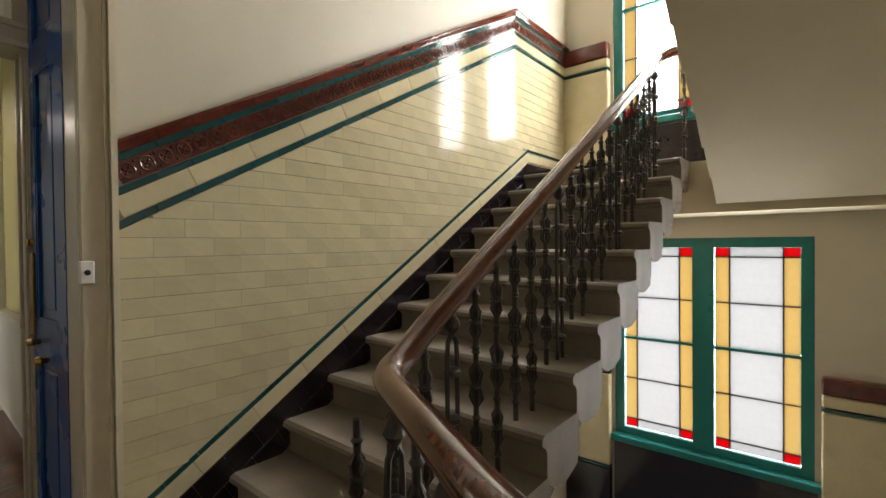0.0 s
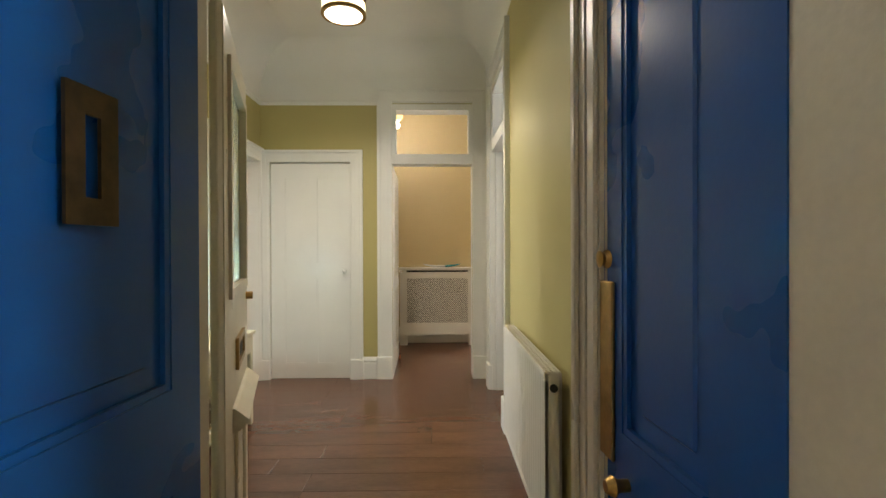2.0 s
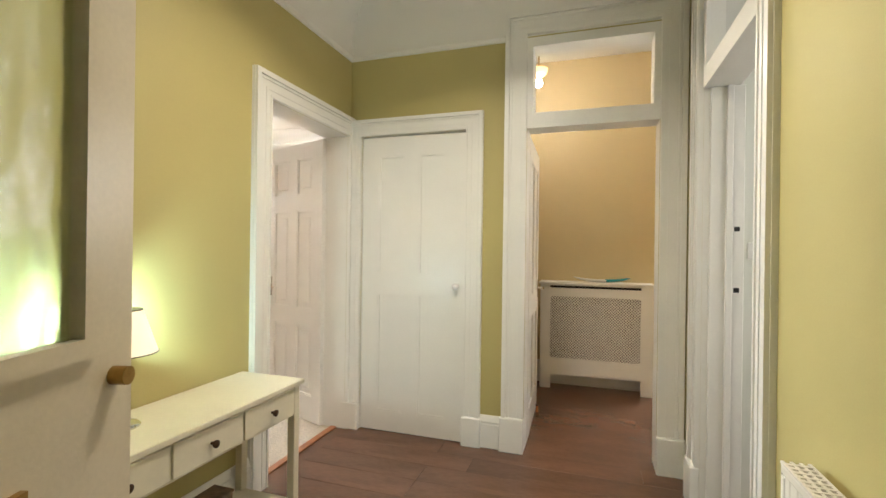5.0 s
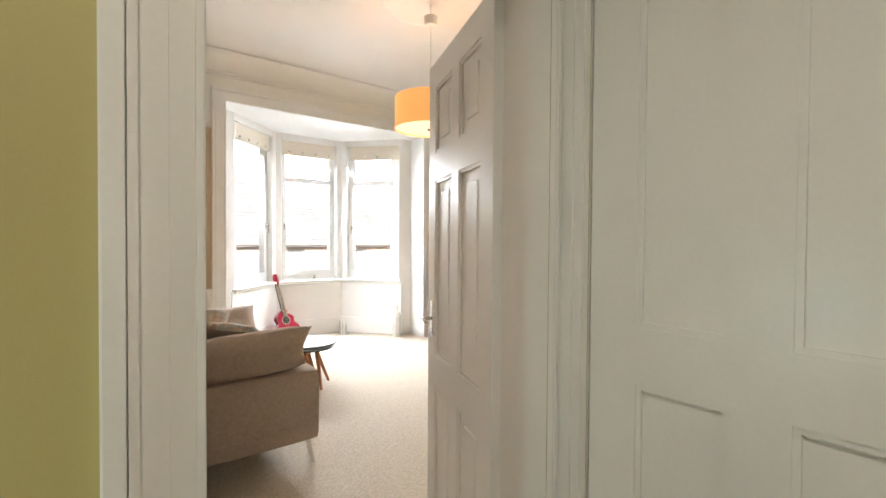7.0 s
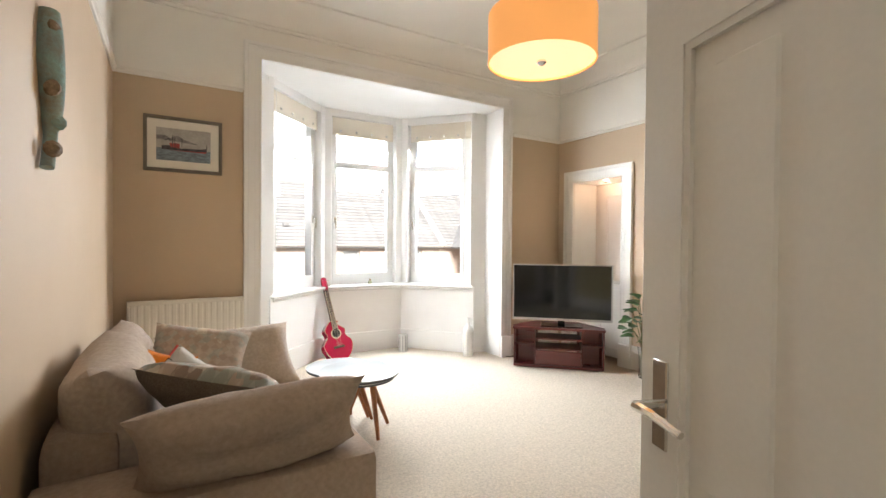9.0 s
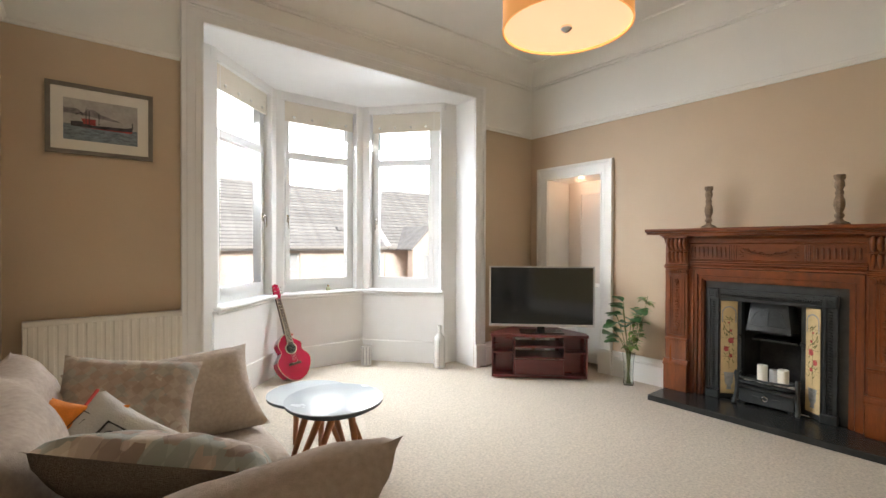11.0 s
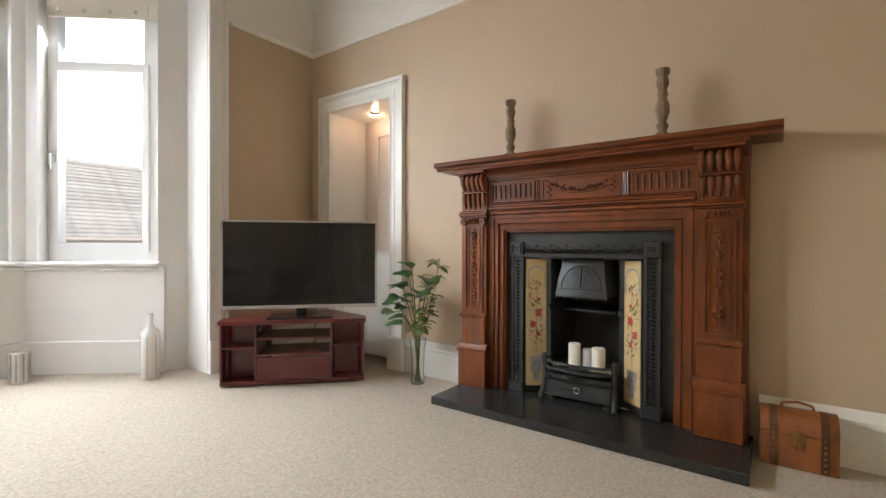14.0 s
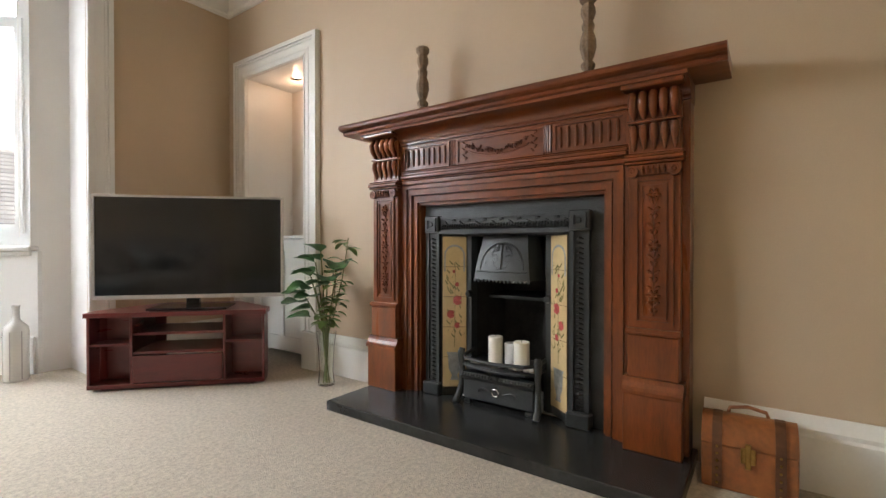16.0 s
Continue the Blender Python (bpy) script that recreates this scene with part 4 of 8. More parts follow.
        part("eyelet", rod((x, -s * 0.048, 2.605), (x, -s * 0.057, 2.605), 0.014, seg=14), M_CHROME, bl, "chrome eyelet", smooth=True)
    rod_b = tube([(a1 - 0.01 if handle_at == 0 else a0 + 0.01, -s * 0.03, 2.76), (a1 - 0.01 if handle_at == 0 else a0 + 0.01, -s * 0.03, 0.85)], 0.0025, 5)
    part("cord", rod_b, M_PLASTIC, bl)
    return o


bay_side(BA, BB, 1, 1)
bay_side(BB, BC, 2, 0)
bay_side(BC, BD, 3, 0)

# ---- living room things ----
M_MAHOG = mat("polished_mahogany", (0.185, 0.046, 0.009), 0.30, vary=0.22, scale=6.0, fine=55, bump=0.05, coat=0.2, stretch=(3, 3, 0.5), tint=(0.066, 0.016, 0.004))
M_MAHOGX = mat("polished_mahogany_across", (0.160, 0.039, 0.008), 0.32, vary=0.22, scale=6.0, fine=55, bump=0.05, coat=0.2, stretch=(3, 0.5, 3), tint=(0.060, 0.015, 0.004))
M_CAST = mat("black_cast_iron", (0.030, 0.034, 0.034), 0.42, vary=0.2, scale=18, fine=120, bump=0.15)
M_SLATE = mat("polished_black_slate", (0.032, 0.032, 0.031), 0.24, vary=0.25, scale=4, fine=60, bump=0.03)
M_SOOT = mat("sooty_firebrick", (0.030, 0.028, 0.027), 0.95, vary=0.3, scale=9, fine=50, bump=0.3)
M_FTILE = mat("cream_fireplace_tile", (0.62, 0.46, 0.24), 0.10, vary=0.08, scale=9, fine=40, bump=0.02, coat=0.4, rand=0.04)
M_ROSE = mat("painted_rose_red", (0.50, 0.10, 0.09), 0.2, vary=0.2, scale=40, bump=0.02)
M_STEM = mat("painted_olive_leaf", (0.18, 0.17, 0.07), 0.2, vary=0.2, scale=40, bump=0.02)
M_VASEP = mat("painted_grey_urn", (0.34, 0.34, 0.32), 0.2, vary=0.15, scale=40, bump=0.02)
M_WAX = mat("white_candle_wax", (0.80, 0.76, 0.66), 0.45, vary=0.02, bump=0.02)
M_WAXG = mat("grey_candle_wax", (0.50, 0.49, 0.48), 0.45, vary=0.02, bump=0.02)
M_DRIFT = mat("weathered_carved_wood", (0.25, 0.17, 0.105), 0.7, vary=0.25, scale=25, fine=120, bump=0.3)
M_PEBBLE = mat("pale_pebbles", (0.55, 0.52, 0.47), 0.6, vary=0.2, scale=30, rand=0.3, bump=0.05)
M_REDWOOD = mat("dark_red_veneer", (0.115, 0.016, 0.014), 0.3, vary=0.16, scale=4, fine=30, bump=0.02, coat=0.15, stretch=(1, 1, 6))
M_TVFRAME = mat("silver_grey_plastic", (0.48, 0.45, 0.42), 0.35, metal=0.4, vary=0.03, bump=0.0)
M_SCREEN = mat("black_glass_screen", (0.008, 0.009, 0.010), 0.10, vary=0.1, scale=2, bump=0.0, coat=0.3)
M_BLACKGLOSS = mat("black_gloss_plastic", (0.012, 0.012, 0.012), 0.12, vary=0.05, bump=0.0)
M_FABRIC = mat("grey_brown_woven_fabric", (0.37, 0.285, 0.225), 0.92, vary=0.09, scale=60, fine=420, bump=0.35, spec=0.2)
M_FABRIC2 = mat("pale_linen_cushion", (0.45, 0.37, 0.305), 0.92, vary=0.09, scale=60, fine=420, bump=0.35, spec=0.2)
M_TWEED = mat("dark_tweed_cushion_back", (0.17, 0.135, 0.105), 0.95, vary=0.16, scale=190, fine=420, bump=0.6, spec=0.1)
M_ORANGE = mat("orange_velvet", (0.72, 0.21, 0.012), 0.8, vary=0.12, scale=7, fine=160, bump=0.2)
M_GREYC = mat("pale_grey_cotton", (0.50, 0.48, 0.44), 0.9, vary=0.05, scale=8, fine=220, bump=0.3)
M_PIPING = mat("coral_pink_piping", (0.62, 0.09, 0.09), 0.8, vary=0.05)
M_TABLETOP = mat("grey_gloss_table_top", (0.44, 0.48, 0.50), 0.26, vary=0.02, scale=3, bump=0.0, coat=0.0)
M_OAKLEG = mat("warm_beech_leg", (0.38, 0.135, 0.045), 0.4, vary=0.15, scale=4, fine=40, bump=0.03, stretch=(4, 4, 1))
M_EDGE = mat("dark_table_edge", (0.07, 0.08, 0.09), 0.4, vary=0.05)
M_GUITAR = mat("crimson_gloss_guitar", (0.42, 0.012, 0.05), 0.12, vary=0.12, scale=3, bump=0.0, coat=0.8)
M_FRETS = mat("rosewood_fingerboard", (0.06, 0.03, 0.02), 0.5, vary=0.15)
M_CREAMB = mat("cream_binding", (0.7, 0.6, 0.45), 0.4, vary=0.03)
M_CERAMIC = mat("white_glazed_ceramic", (0.74, 0.73, 0.70), 0.25, vary=0.03, bump=0.02)
M_GREYLINE = mat("grey_painted_stripe", (0.40, 0.38, 0.37), 0.5, vary=0.05)
M_LEAF = mat("dark_green_leaf", (0.065, 0.18, 0.05), 0.4, vary=0.25, scale=20, fine=60, bump=0.1, island=0.25)
M_LEAF2 = mat("pale_green_leaf", (0.21, 0.31, 0.08), 0.45, vary=0.25, scale=20, fine=60, bump=0.1, island=0.25)
M_STALK = mat("green_stalk", (0.14, 0.16, 0.05), 0.5, vary=0.1)
M_LEATHER = mat("tan_leather_case", (0.27, 0.088, 0.022), 0.4, vary=0.25, scale=9, fine=60, bump=0.15, coat=0.2)
M_STRAP = mat("dark_brown_leather", (0.11, 0.04, 0.014), 0.45, vary=0.2, scale=12, bump=0.1)
M_SHADE = glow("lit_orange_drum_shade", (0.92, 0.42, 0.13), 0.42, 0.8)
M_DIFFUSER = glow("lit_cream_diffuser", (1.0, 0.74, 0.44), 0.62, 0.6)
M_FRAME = mat("grey_wood_picture_frame", (0.17, 0.145, 0.115), 0.6, vary=0.12, scale=12, fine=60, bump=0.1)
M_MOUNT = mat("white_card_mount", (0.72, 0.68, 0.60), 0.8, vary=0.02)


# fireplace
fire = thing("fireplace", pose(LW, -3.675, 0.05), "polished mahogany fireplace surround with a carved frieze", "fireplace")


def fp_(name, bm, material=None, parent=None, label="", m=None, smooth=False):
    """Local x out of the wall, y along it, z from the hearth's top."""
    return part(name, bm, material or M_MAHOG, parent or fire, label, m, smooth)


def z_(v):
    return v - 0.05


def carved_leaf(bm, x, y, z, a, L, w):
    """A plump curling leaf in low relief on a face that looks along x."""
    pts, rad = [], []
    for i in range(6):
        t = i / 5
        b = a + 0.9 * math.copysign(t * t, math.cos(a))
        pts.append((x + 0.004 * math.sin(math.pi * t), y + L * t * math.cos(b * 1.0 if t < 0.01 else a + (b - a) * 0.5), z + L * t * math.sin(a + (b - a) * -0.5)))
        rad.append(max(0.0015, w * math.sin(math.pi * (0.12 + 0.80 * t))))
    tube(pts, rad, 6, bm)


def carved_flower(bm, x, y, z, r):
    for k in range(6):
        a = k * math.pi / 3
        tube([(x, y, z), (x + 0.005, y + r * 0.6 * math.cos(a), z + r * 0.6 * math.sin(a)), (x, y + r * math.cos(a), z + r * math.sin(a))], [r * 0.15, r * 0.34, r * 0.16], 6, bm)
    rod((x, y, z), (x + 0.009, y, z), r * 0.30, r * 0.18, 8, bm)


fp_("mantel_shelf", prism([(0.002, z_(1.392)), (0.205, z_(1.392)), (0.212, z_(1.398)), (0.214, z_(1.408)), (0.236, z_(1.412)), (0.245, z_(1.418)), (0.247, z_(1.430)), (0.243, z_(1.440)), (0.002, z_(1.440))], "y", -0.885, 0.885), M_MAHOGX, label="moulded mahogany mantel shelf")
bed = [(0.002, z_(1.318)), (0.108, z_(1.318)), (0.108, z_(1.326)), (0.116, z_(1.332))]
bed += [(0.116 + 0.085 * (1 - math.cos(t)), z_(1.334) + 0.044 * math.sin(t)) for t in np.linspace(0.1, math.pi / 2, 7)] + [(0.204, z_(1.390)), (0.002, z_(1.390))]
fp_("bed_mould", prism(bed, "y", -0.77, 0.77), M_MAHOGX, label="deep coved moulding under the shelf", smooth=True)
fp_("frieze_board", bx(0.002, -0.56, z_(1.16), 0.094, 0.56, z_(1.318)), M_MAHOGX)
for z0, z1, d in ((1.306, 1.3175, 0.104), (1.176, 1.184, 0.106), (1.160, 1.1755, 0.112), (1.142, 1.1595, 0.124), (1.134, 1.1415, 0.116), (1.112, 1.1335, 0.108)):
    fp_("frieze_mould", bx(0.002, -0.56, z_(z0), d, 0.56, z_(z1), 0.004), M_MAHOGX)
for y0, y1 in ((-0.552, -0.262), (0.262, 0.552)):
    fb = slab("x", 0.094, 0.102, y0, y1, z_(1.185), z_(1.305), [(y0 + 0.012, y1 - 0.012, z_(1.196), z_(1.295))])
    fpan = fp_("fluted_panel", fb, M_MAHOGX)
    for i in range(8):
        y = y0 + 0.030 + i * (y1 - y0 - 0.06) / 7
        part("flute", tube([(0.094, y, z_(1.203)), (0.097, y, z_(1.212)), (0.097, y, z_(1.279)), (0.094, y, z_(1.288))], [0.002, 0.0065, 0.0065, 0.002], 8), M_MAHOGX, fpan, smooth=True)
for s in (-1, 1):
    for k in range(3):
        fp_("reed", tube([(0.098, s * (0.228 + 0.011 * k), z_(1.188)), (0.098, s * (0.228 + 0.011 * k), z_(1.303))], 0.0052, 8), M_MAHOGX, smooth=True)
cp = slab("x", 0.094, 0.102, -0.222, 0.222, z_(1.185), z_(1.305), [(-0.210, 0.210, z_(1.196), z_(1.295))])
rng = random.Random(4)
for i in range(26):
    a = -1 + 2 * i / 25
    y, z = a * 0.15, 1.272 - 0.040 * (1 - a * a)
    carved_flower(cp, 0.096, y + rng.uniform(-0.004, 0.004), z_(z + rng.uniform(-0.007, 0.007)), rng.uniform(0.007, 0.012)) if i % 2 == 0 else carved_leaf(cp, 0.096, y, z_(z), rng.uniform(0, 6.28), 0.022, 0.005)
for s in (-1, 1):
    for k in range(6):
        carved_leaf(cp, 0.096, s * 0.175, z_(1.205 + 0.015 * k), math.pi / 2 - s * (0.9 if k % 2 else -0.9), 0.028, 0.005)
tube([(0.096, y, z_(1.212 + 0.035 * (y / 0.16) ** 2)) for y in np.linspace(-0.15, 0.15, 14)], 0.0035, 6, cp)
fp_("carved_panel", cp, M_MAHOGX, label="carved floral garland panel", smooth=True)
for s in (-1, 1):
    c = s * 0.655
    y0, y1 = c - 0.088, c + 0.088
    b0, b1 = sorted((s * 0.545, s * 0.768))
    fp_("side_board", bx(0.002, b0, 0.0, 0.100, b1, z_(1.318), 0.003))
    fp_("pilaster", bx(0.1005, y0, 0.0, 0.128, y1, z_(1.10), 0.003))
    pl = bx(0.1005, y0 - 0.010, 0.0, 0.162, y1 + 0.010, z_(0.262), 0.003)
    prism([(0.1005, z_(0.262)), (0.170, z_(0.263)), (0.170, z_(0.276)), (0.160, z_(0.286)), (0.150, z_(0.302)), (0.146, z_(0.318)), (0.1005, z_(0.318))], "y", y0 - 0.014, y1 + 0.014, pl)
    fp_("plinth", pl, label="plain mahogany plinth with a moulded top")
    up = bx(0.1005, y0 + 0.002, z_(0.3185), 0.144, y1 - 0.002, z_(0.475), 0.003)
    prism([(0.1005, z_(0.4755)), (0.150, z_(0.477)), (0.152, z_(0.486)), (0.142, z_(0.498)), (0.1005, z_(0.500))], "y", y0 - 0.004, y1 + 0.004, up)
    fp_("pedestal", up)
    cv = slab("x", 0.1285, 0.137, c - 0.066, c + 0.066, z_(0.515), z_(1.048), [(c - 0.054, c + 0.054, z_(0.527), z_(1.036))])
    slab("x", 0.1285, 0.134, c - 0.044, c + 0.044, z_(0.535), z_(1.028), [(c - 0.037, c + 0.037, z_(0.542), z_(1.021))], cv)
    for zc in (0.985, 0.80, 0.62):
        carved_flower(cv, 0.131, c, z_(zc), 0.024)
    for i in range(16):
        z = 0.555 + i * 0.0285
        if min(abs(z - 0.985), abs(z - 0.80), abs(z - 0.62)) < 0.018:
            continue
        for q in (-1, 1):
            carved_leaf(cv, 0.130, c + q * 0.002, z_(z), math.pi / 2 - q * (0.55 + 0.35 * (i % 2)), 0.038 if i % 2 else 0.030, 0.0065)
    tube([(0.130, c + 0.004 * math.sin(z * 34), z_(z)) for z in np.linspace(0.545, 1.015, 22)], 0.0042, 6, cv)
    fp_("carved_panel", cv, label="carved trailing leaf panel", smooth=True)
    cap = bx(0.1285, y0 + 0.008, z_(1.056), 0.142, y1 - 0.008, z_(1.096), 0.003)
    for q in (-1, 1):
        rod((0.11, c + q * 0.070, z_(1.070)), (0.152, c + q * 0.070, z_(1.070)), 0.021, seg=18, bm=cap)
        tube([(0.153, c + q * (0.070 + 0.014 * (1 - t / 9) * math.cos(t)), z_(1.070 + 0.014 * (1 - t / 9) * math.sin(t))) for t in np.linspace(0, 8, 18)], 0.003, 5, cap)
    for i in range(5):
        y = c - 0.036 + i * 0.018
        tube([(0.142, y, z_(1.060)), (0.149, y, z_(1.074)), (0.143, y, z_(1.088))], [0.004, 0.0065, 0.004], 6, cap)
    fp_("volute_capital", cap, label="carved scrolled capital", smooth=True)
    for z0, z1, d in ((1.098, 1.108, 0.150), (1.1085, 1.124, 0.160), (1.1245, 1.136, 0.150)):
        fp_("capital_mould", bx(0.1005, y0 - 0.012, z_(z0), d, y1 + 0.012, z_(z1), 0.004))
    corb = bx(0.1005, y0, z_(1.1365), 0.122, y1, z_(1.362), 0.003)
    bx(0.1005, y0 - 0.004, z_(1.2485), 0.140, y1 + 0.004, z_(1.258), 0.003, 1, corb)
    for i in range(5):
        y = y0 + 0.019 + i * (y1 - y0 - 0.038) / 4
        tube([(0.120, y, z_(1.356)), (0.146, y, z_(1.348)), (0.158, y, z_(1.325)), (0.152, y, z_(1.298)), (0.134, y, z_(1.276)), (0.122, y, z_(1.262))], [0.010, 0.0145, 0.0155, 0.0145, 0.011, 0.005], 10, corb)
        tube([(0.120, y, z_(1.243)), (0.136, y, z_(1.232)), (0.138, y, z_(1.208)), (0.128, y, z_(1.182)), (0.118, y, z_(1.150))], [0.009, 0.014, 0.014, 0.011, 0.006], 10, corb)
    fp_("corbel", corb, label="carved reeded corbel", smooth=True)
    fp_("capping", bx(0.1005, y0 - 0.016, z_(1.3625), 0.192, y1 + 0.016, z_(1.3908), 0.006))
# stepped timber frame round the cast-iron insert
mo = bmesh.new()
for w0, w1, d in ((0.462, 0.474, 0.066), (0.4742, 0.496, 0.084), (0.4962, 0.504, 0.074), (0.5042, 0.528, 0.096), (0.5282, 0.545, 0.106)):
    slab("x", 0.004, d, -w1, w1, 0.0, z_(1.005 + (w1 - 0.462) * 1.24), [(-w0, w0, -1, z_(1.005 + (w0 - 0.462) * 1.24))], mo)
fp_("frame_moulding", mo, M_MAHOG, label="stepped mahogany moulding")
# cast iron insert
insert = thing("cast_iron_fireplace_insert", pose(LW, -3.690, 0.05), "black cast-iron fireplace insert with flower tiles", "fireplace")


def ip(name, bm, material=None, label="", m=None, smooth=False, parent=None):
    return part(name, bm, material or M_CAST, parent or insert, label, m, smooth)


ip("back_plate", slab("x", 0.003, 0.03, -0.446, 0.476, 0.0, z_(1.004), [(-0.335, 0.335, -1, z_(0.855))]))
rimb = slab("x", 0.03, 0.05, -0.415, 0.415, 0.0, z_(0.945), [(-0.335, 0.335, -1, z_(0.86))])
slab("x", 0.05, 0.064, -0.352, 0.352, 0.0, z_(0.872), [(-0.335, 0.335, -1, z_(0.858))], rimb)
slab("x", 0.05, 0.058, -0.415, 0.415, 0.0, z_(0.945), [(-0.402, 0.402, -1, z_(0.932))], rimb)
for i in range(46):
    y = -0.322 + i * 0.0143
    tube([(0.052, y, z_(0.880)), (0.060, y + 0.002, z_(0.893)), (0.052, y + 0.004, z_(0.906))], [0.003, 0.006, 0.003], 5, rimb)
for i in range(15):
    carved_leaf(rimb, 0.052, -0.31 + i * 0.0443, z_(0.918), 0.5 if i % 2 else -0.5, 0.036, 0.005)
for s in (-1, 1):
    for i in range(36):
        z = 0.10 + i * 0.0208
        tube([(0.052, s * 0.376 - 0.014, z_(z)), (0.061, s * 0.376, z_(z + 0.005)), (0.052, s * 0.376 + 0.014, z_(z))], [0.003, 0.007, 0.003], 5, rimb)
ip("surround_rim", rimb, label="ribbed cast-iron rim", smooth=True)
M_TILEEDGE = mat("dark_tile_joint", (0.10, 0.07, 0.04), 0.8, vary=0.1)
for s in (-1, 1):
    cb = bx(0.03, s * 0.378 - 0.043, z_(0.862), 0.072, s * 0.378 + 0.043, z_(0.948), 0.004)
    slab("x", 0.072, 0.080, s * 0.378 - 0.030, s * 0.378 + 0.030, z_(0.875), z_(0.935), [(s * 0.378 - 0.020, s * 0.378 + 0.020, z_(0.885), z_(0.925))], cb)
    bx(0.072, s * 0.378 - 0.010, z_(0.895), 0.078, s * 0.378 + 0.010, z_(0.915), 0.002, 1, cb)
    ip("corner_block", cb)
    ip("foot_block", bx(0.03, s * 0.375 - 0.05, 0.0, 0.085, s * 0.375 + 0.05, 0.062, 0.006))
    # canted cheek with five tiles
    p0, p1 = Vector((0.045, s * 0.333)), Vector((-0.030, s * 0.226))
    d = p1 - p0
    ang = math.degrees(math.atan2(d.y, d.x))
    ck = ip("tile_cheek", bx(0, -0.008, 0.0, d.length, 0.008, z_(0.86)), M_CAST, "", pose(p0.x, p0.y, 0, 0, 0, ang))
    fy = 0.0085 * (1 if (Matrix.Rotation(radians(ang), 2) @ Vector((0, 1))).x > 0 else -1)
    L = d.length
    lo, hi = sorted((fy, fy * 1.3))
    part("tile_bed", bx(0.004, lo, 0.036, L - 0.004, hi, z_(0.848)), M_TILEEDGE, ck)
    for k in range(5):
        z0 = 0.040 + k * 0.1512
        lo, hi = sorted((fy * 1.3, fy * 1.75))
        part("tile", bx(0.006, lo, z0 + 0.0008, L - 0.006, hi, z0 + 0.1504, 0.001), M_FTILE, ck)
    lo = fy * 1.85
    art3, art4, art5 = bmesh.new(), bmesh.new(), bmesh.new()
    rg = random.Random(11)
    for z, x, r in ((0.555, 0.60, 0.011), (0.475, 0.62, 0.024), (0.405, 0.36, 0.021), (0.350, 0.60, 0.015), (0.62, 0.48, 0.008)):
        ro = bmesh.new()
        for k in range(7):
            a, q = k * 0.9, r * (0.55 if k else 0.0)
            rod((L * x + q * math.cos(a), fy * 1.6, z + q * math.sin(a)), (L * x + q * math.cos(a), lo + fy * 0.05 * (k % 3), z + q * math.sin(a)), r * 0.55, r * 0.42, 7, ro)
        part("painted_rose", ro, M_ROSE, ck, "painted red rose")
    for i in range(46):
        z = rg.uniform(0.28, 0.66)
        x = 0.5 + rg.uniform(-0.34, 0.34) * (1 - abs(z - 0.45))
        u = rg.uniform(-1, 1)
        prism([(L * x - 0.0025, z), (L * x + u * 0.018 - 0.002, z + 0.016), (L * x + u * 0.022, z + 0.026), (L * x + 0.003, z + 0.004)], "y", fy * 1.6, lo, art3)
    prism([(L * 0.49, 0.24), (L * 0.51, 0.24), (L * 0.54, 0.66), (L * 0.525, 0.66)], "y", fy * 1.6, lo * 0.99, art3)
    prism([(L * 0.34, 0.075), (L * 0.66, 0.075), (L * 0.60, 0.10), (L * 0.72, 0.13), (L * 0.76, 0.20), (L * 0.80, 0.215), (L * 0.20, 0.215), (L * 0.24, 0.20), (L * 0.28, 0.13), (L * 0.40, 0.10)], "y", fy * 1.6, lo, art4)
    arch = [(L * 0.5 + L * 0.40 * math.cos(t), 0.70 + 0.055 * math.sin(t)) for t in np.linspace(0, math.pi, 13)]
    inner_arch = [(L * 0.5 + L * 0.34 * math.cos(t), 0.70 + 0.045 * math.sin(t)) for t in np.linspace(math.pi, 0, 13)]
    prism(arch + [(L * 0.10, 0.62)] + [(L * 0.16, 0.62)] + inner_arch + [(L * 0.84, 0.62), (L * 0.90, 0.62)], "y", fy * 1.6, lo, art5)
    part("painted_leaves", art3, M_STEM, ck)
    part("painted_urn", art4, M_VASEP, ck, "painted grey urn")
    part("painted_arch", art5, M_VASEP, ck, "painted grey arch")
    ip("inner_jamb", prism([(-0.030, s * 0.228), (-0.020, s * 0.222), (-0.020, s * 0.196), (-0.060, s * 0.186), (-0.060, s * 0.228)], "z", 0.0, z_(0.858)))
    ip("hinge_boss", rod((-0.02, s * 0.206, z_(0.56)), (0.002, s * 0.206, z_(0.56)), 0.020, 0.013, 14), smooth=True)
    ip("fire_cheek", prism([(-0.061, s * 0.19), (-0.29, s * 0.14), (-0.29, s * 0.2), (-0.061, s * 0.235)], "z", 0.0, z_(0.86)), M_SOOT)
# fire box, hood and grate
ip("fire_box", slab("x", -0.30, -0.28, -0.26, 0.26, 0, z_(0.90)), M_SOOT)
ip("fire_ledge", prism([(-0.279, z_(0.53)), (-0.12, z_(0.535)), (-0.115, z_(0.55)), (-0.279, z_(0.565))], "y", -0.15, 0.15), M_CAST)
ip("fire_top", bx(-0.30, -0.26, z_(0.845), -0.01, 0.26, z_(0.88)), M_CAST)


def hood_ring(x, w, z, b):
    return [(x, -w, z_(z)), (x + b, -w * 0.5, z_(z)), (x + b * 1.3, 0.0, z_(z)), (x + b, w * 0.5, z_(z)), (x, w, z_(z)), (-0.07, w + 0.03, z_(z)), (-0.07, -w - 0.03, z_(z))]


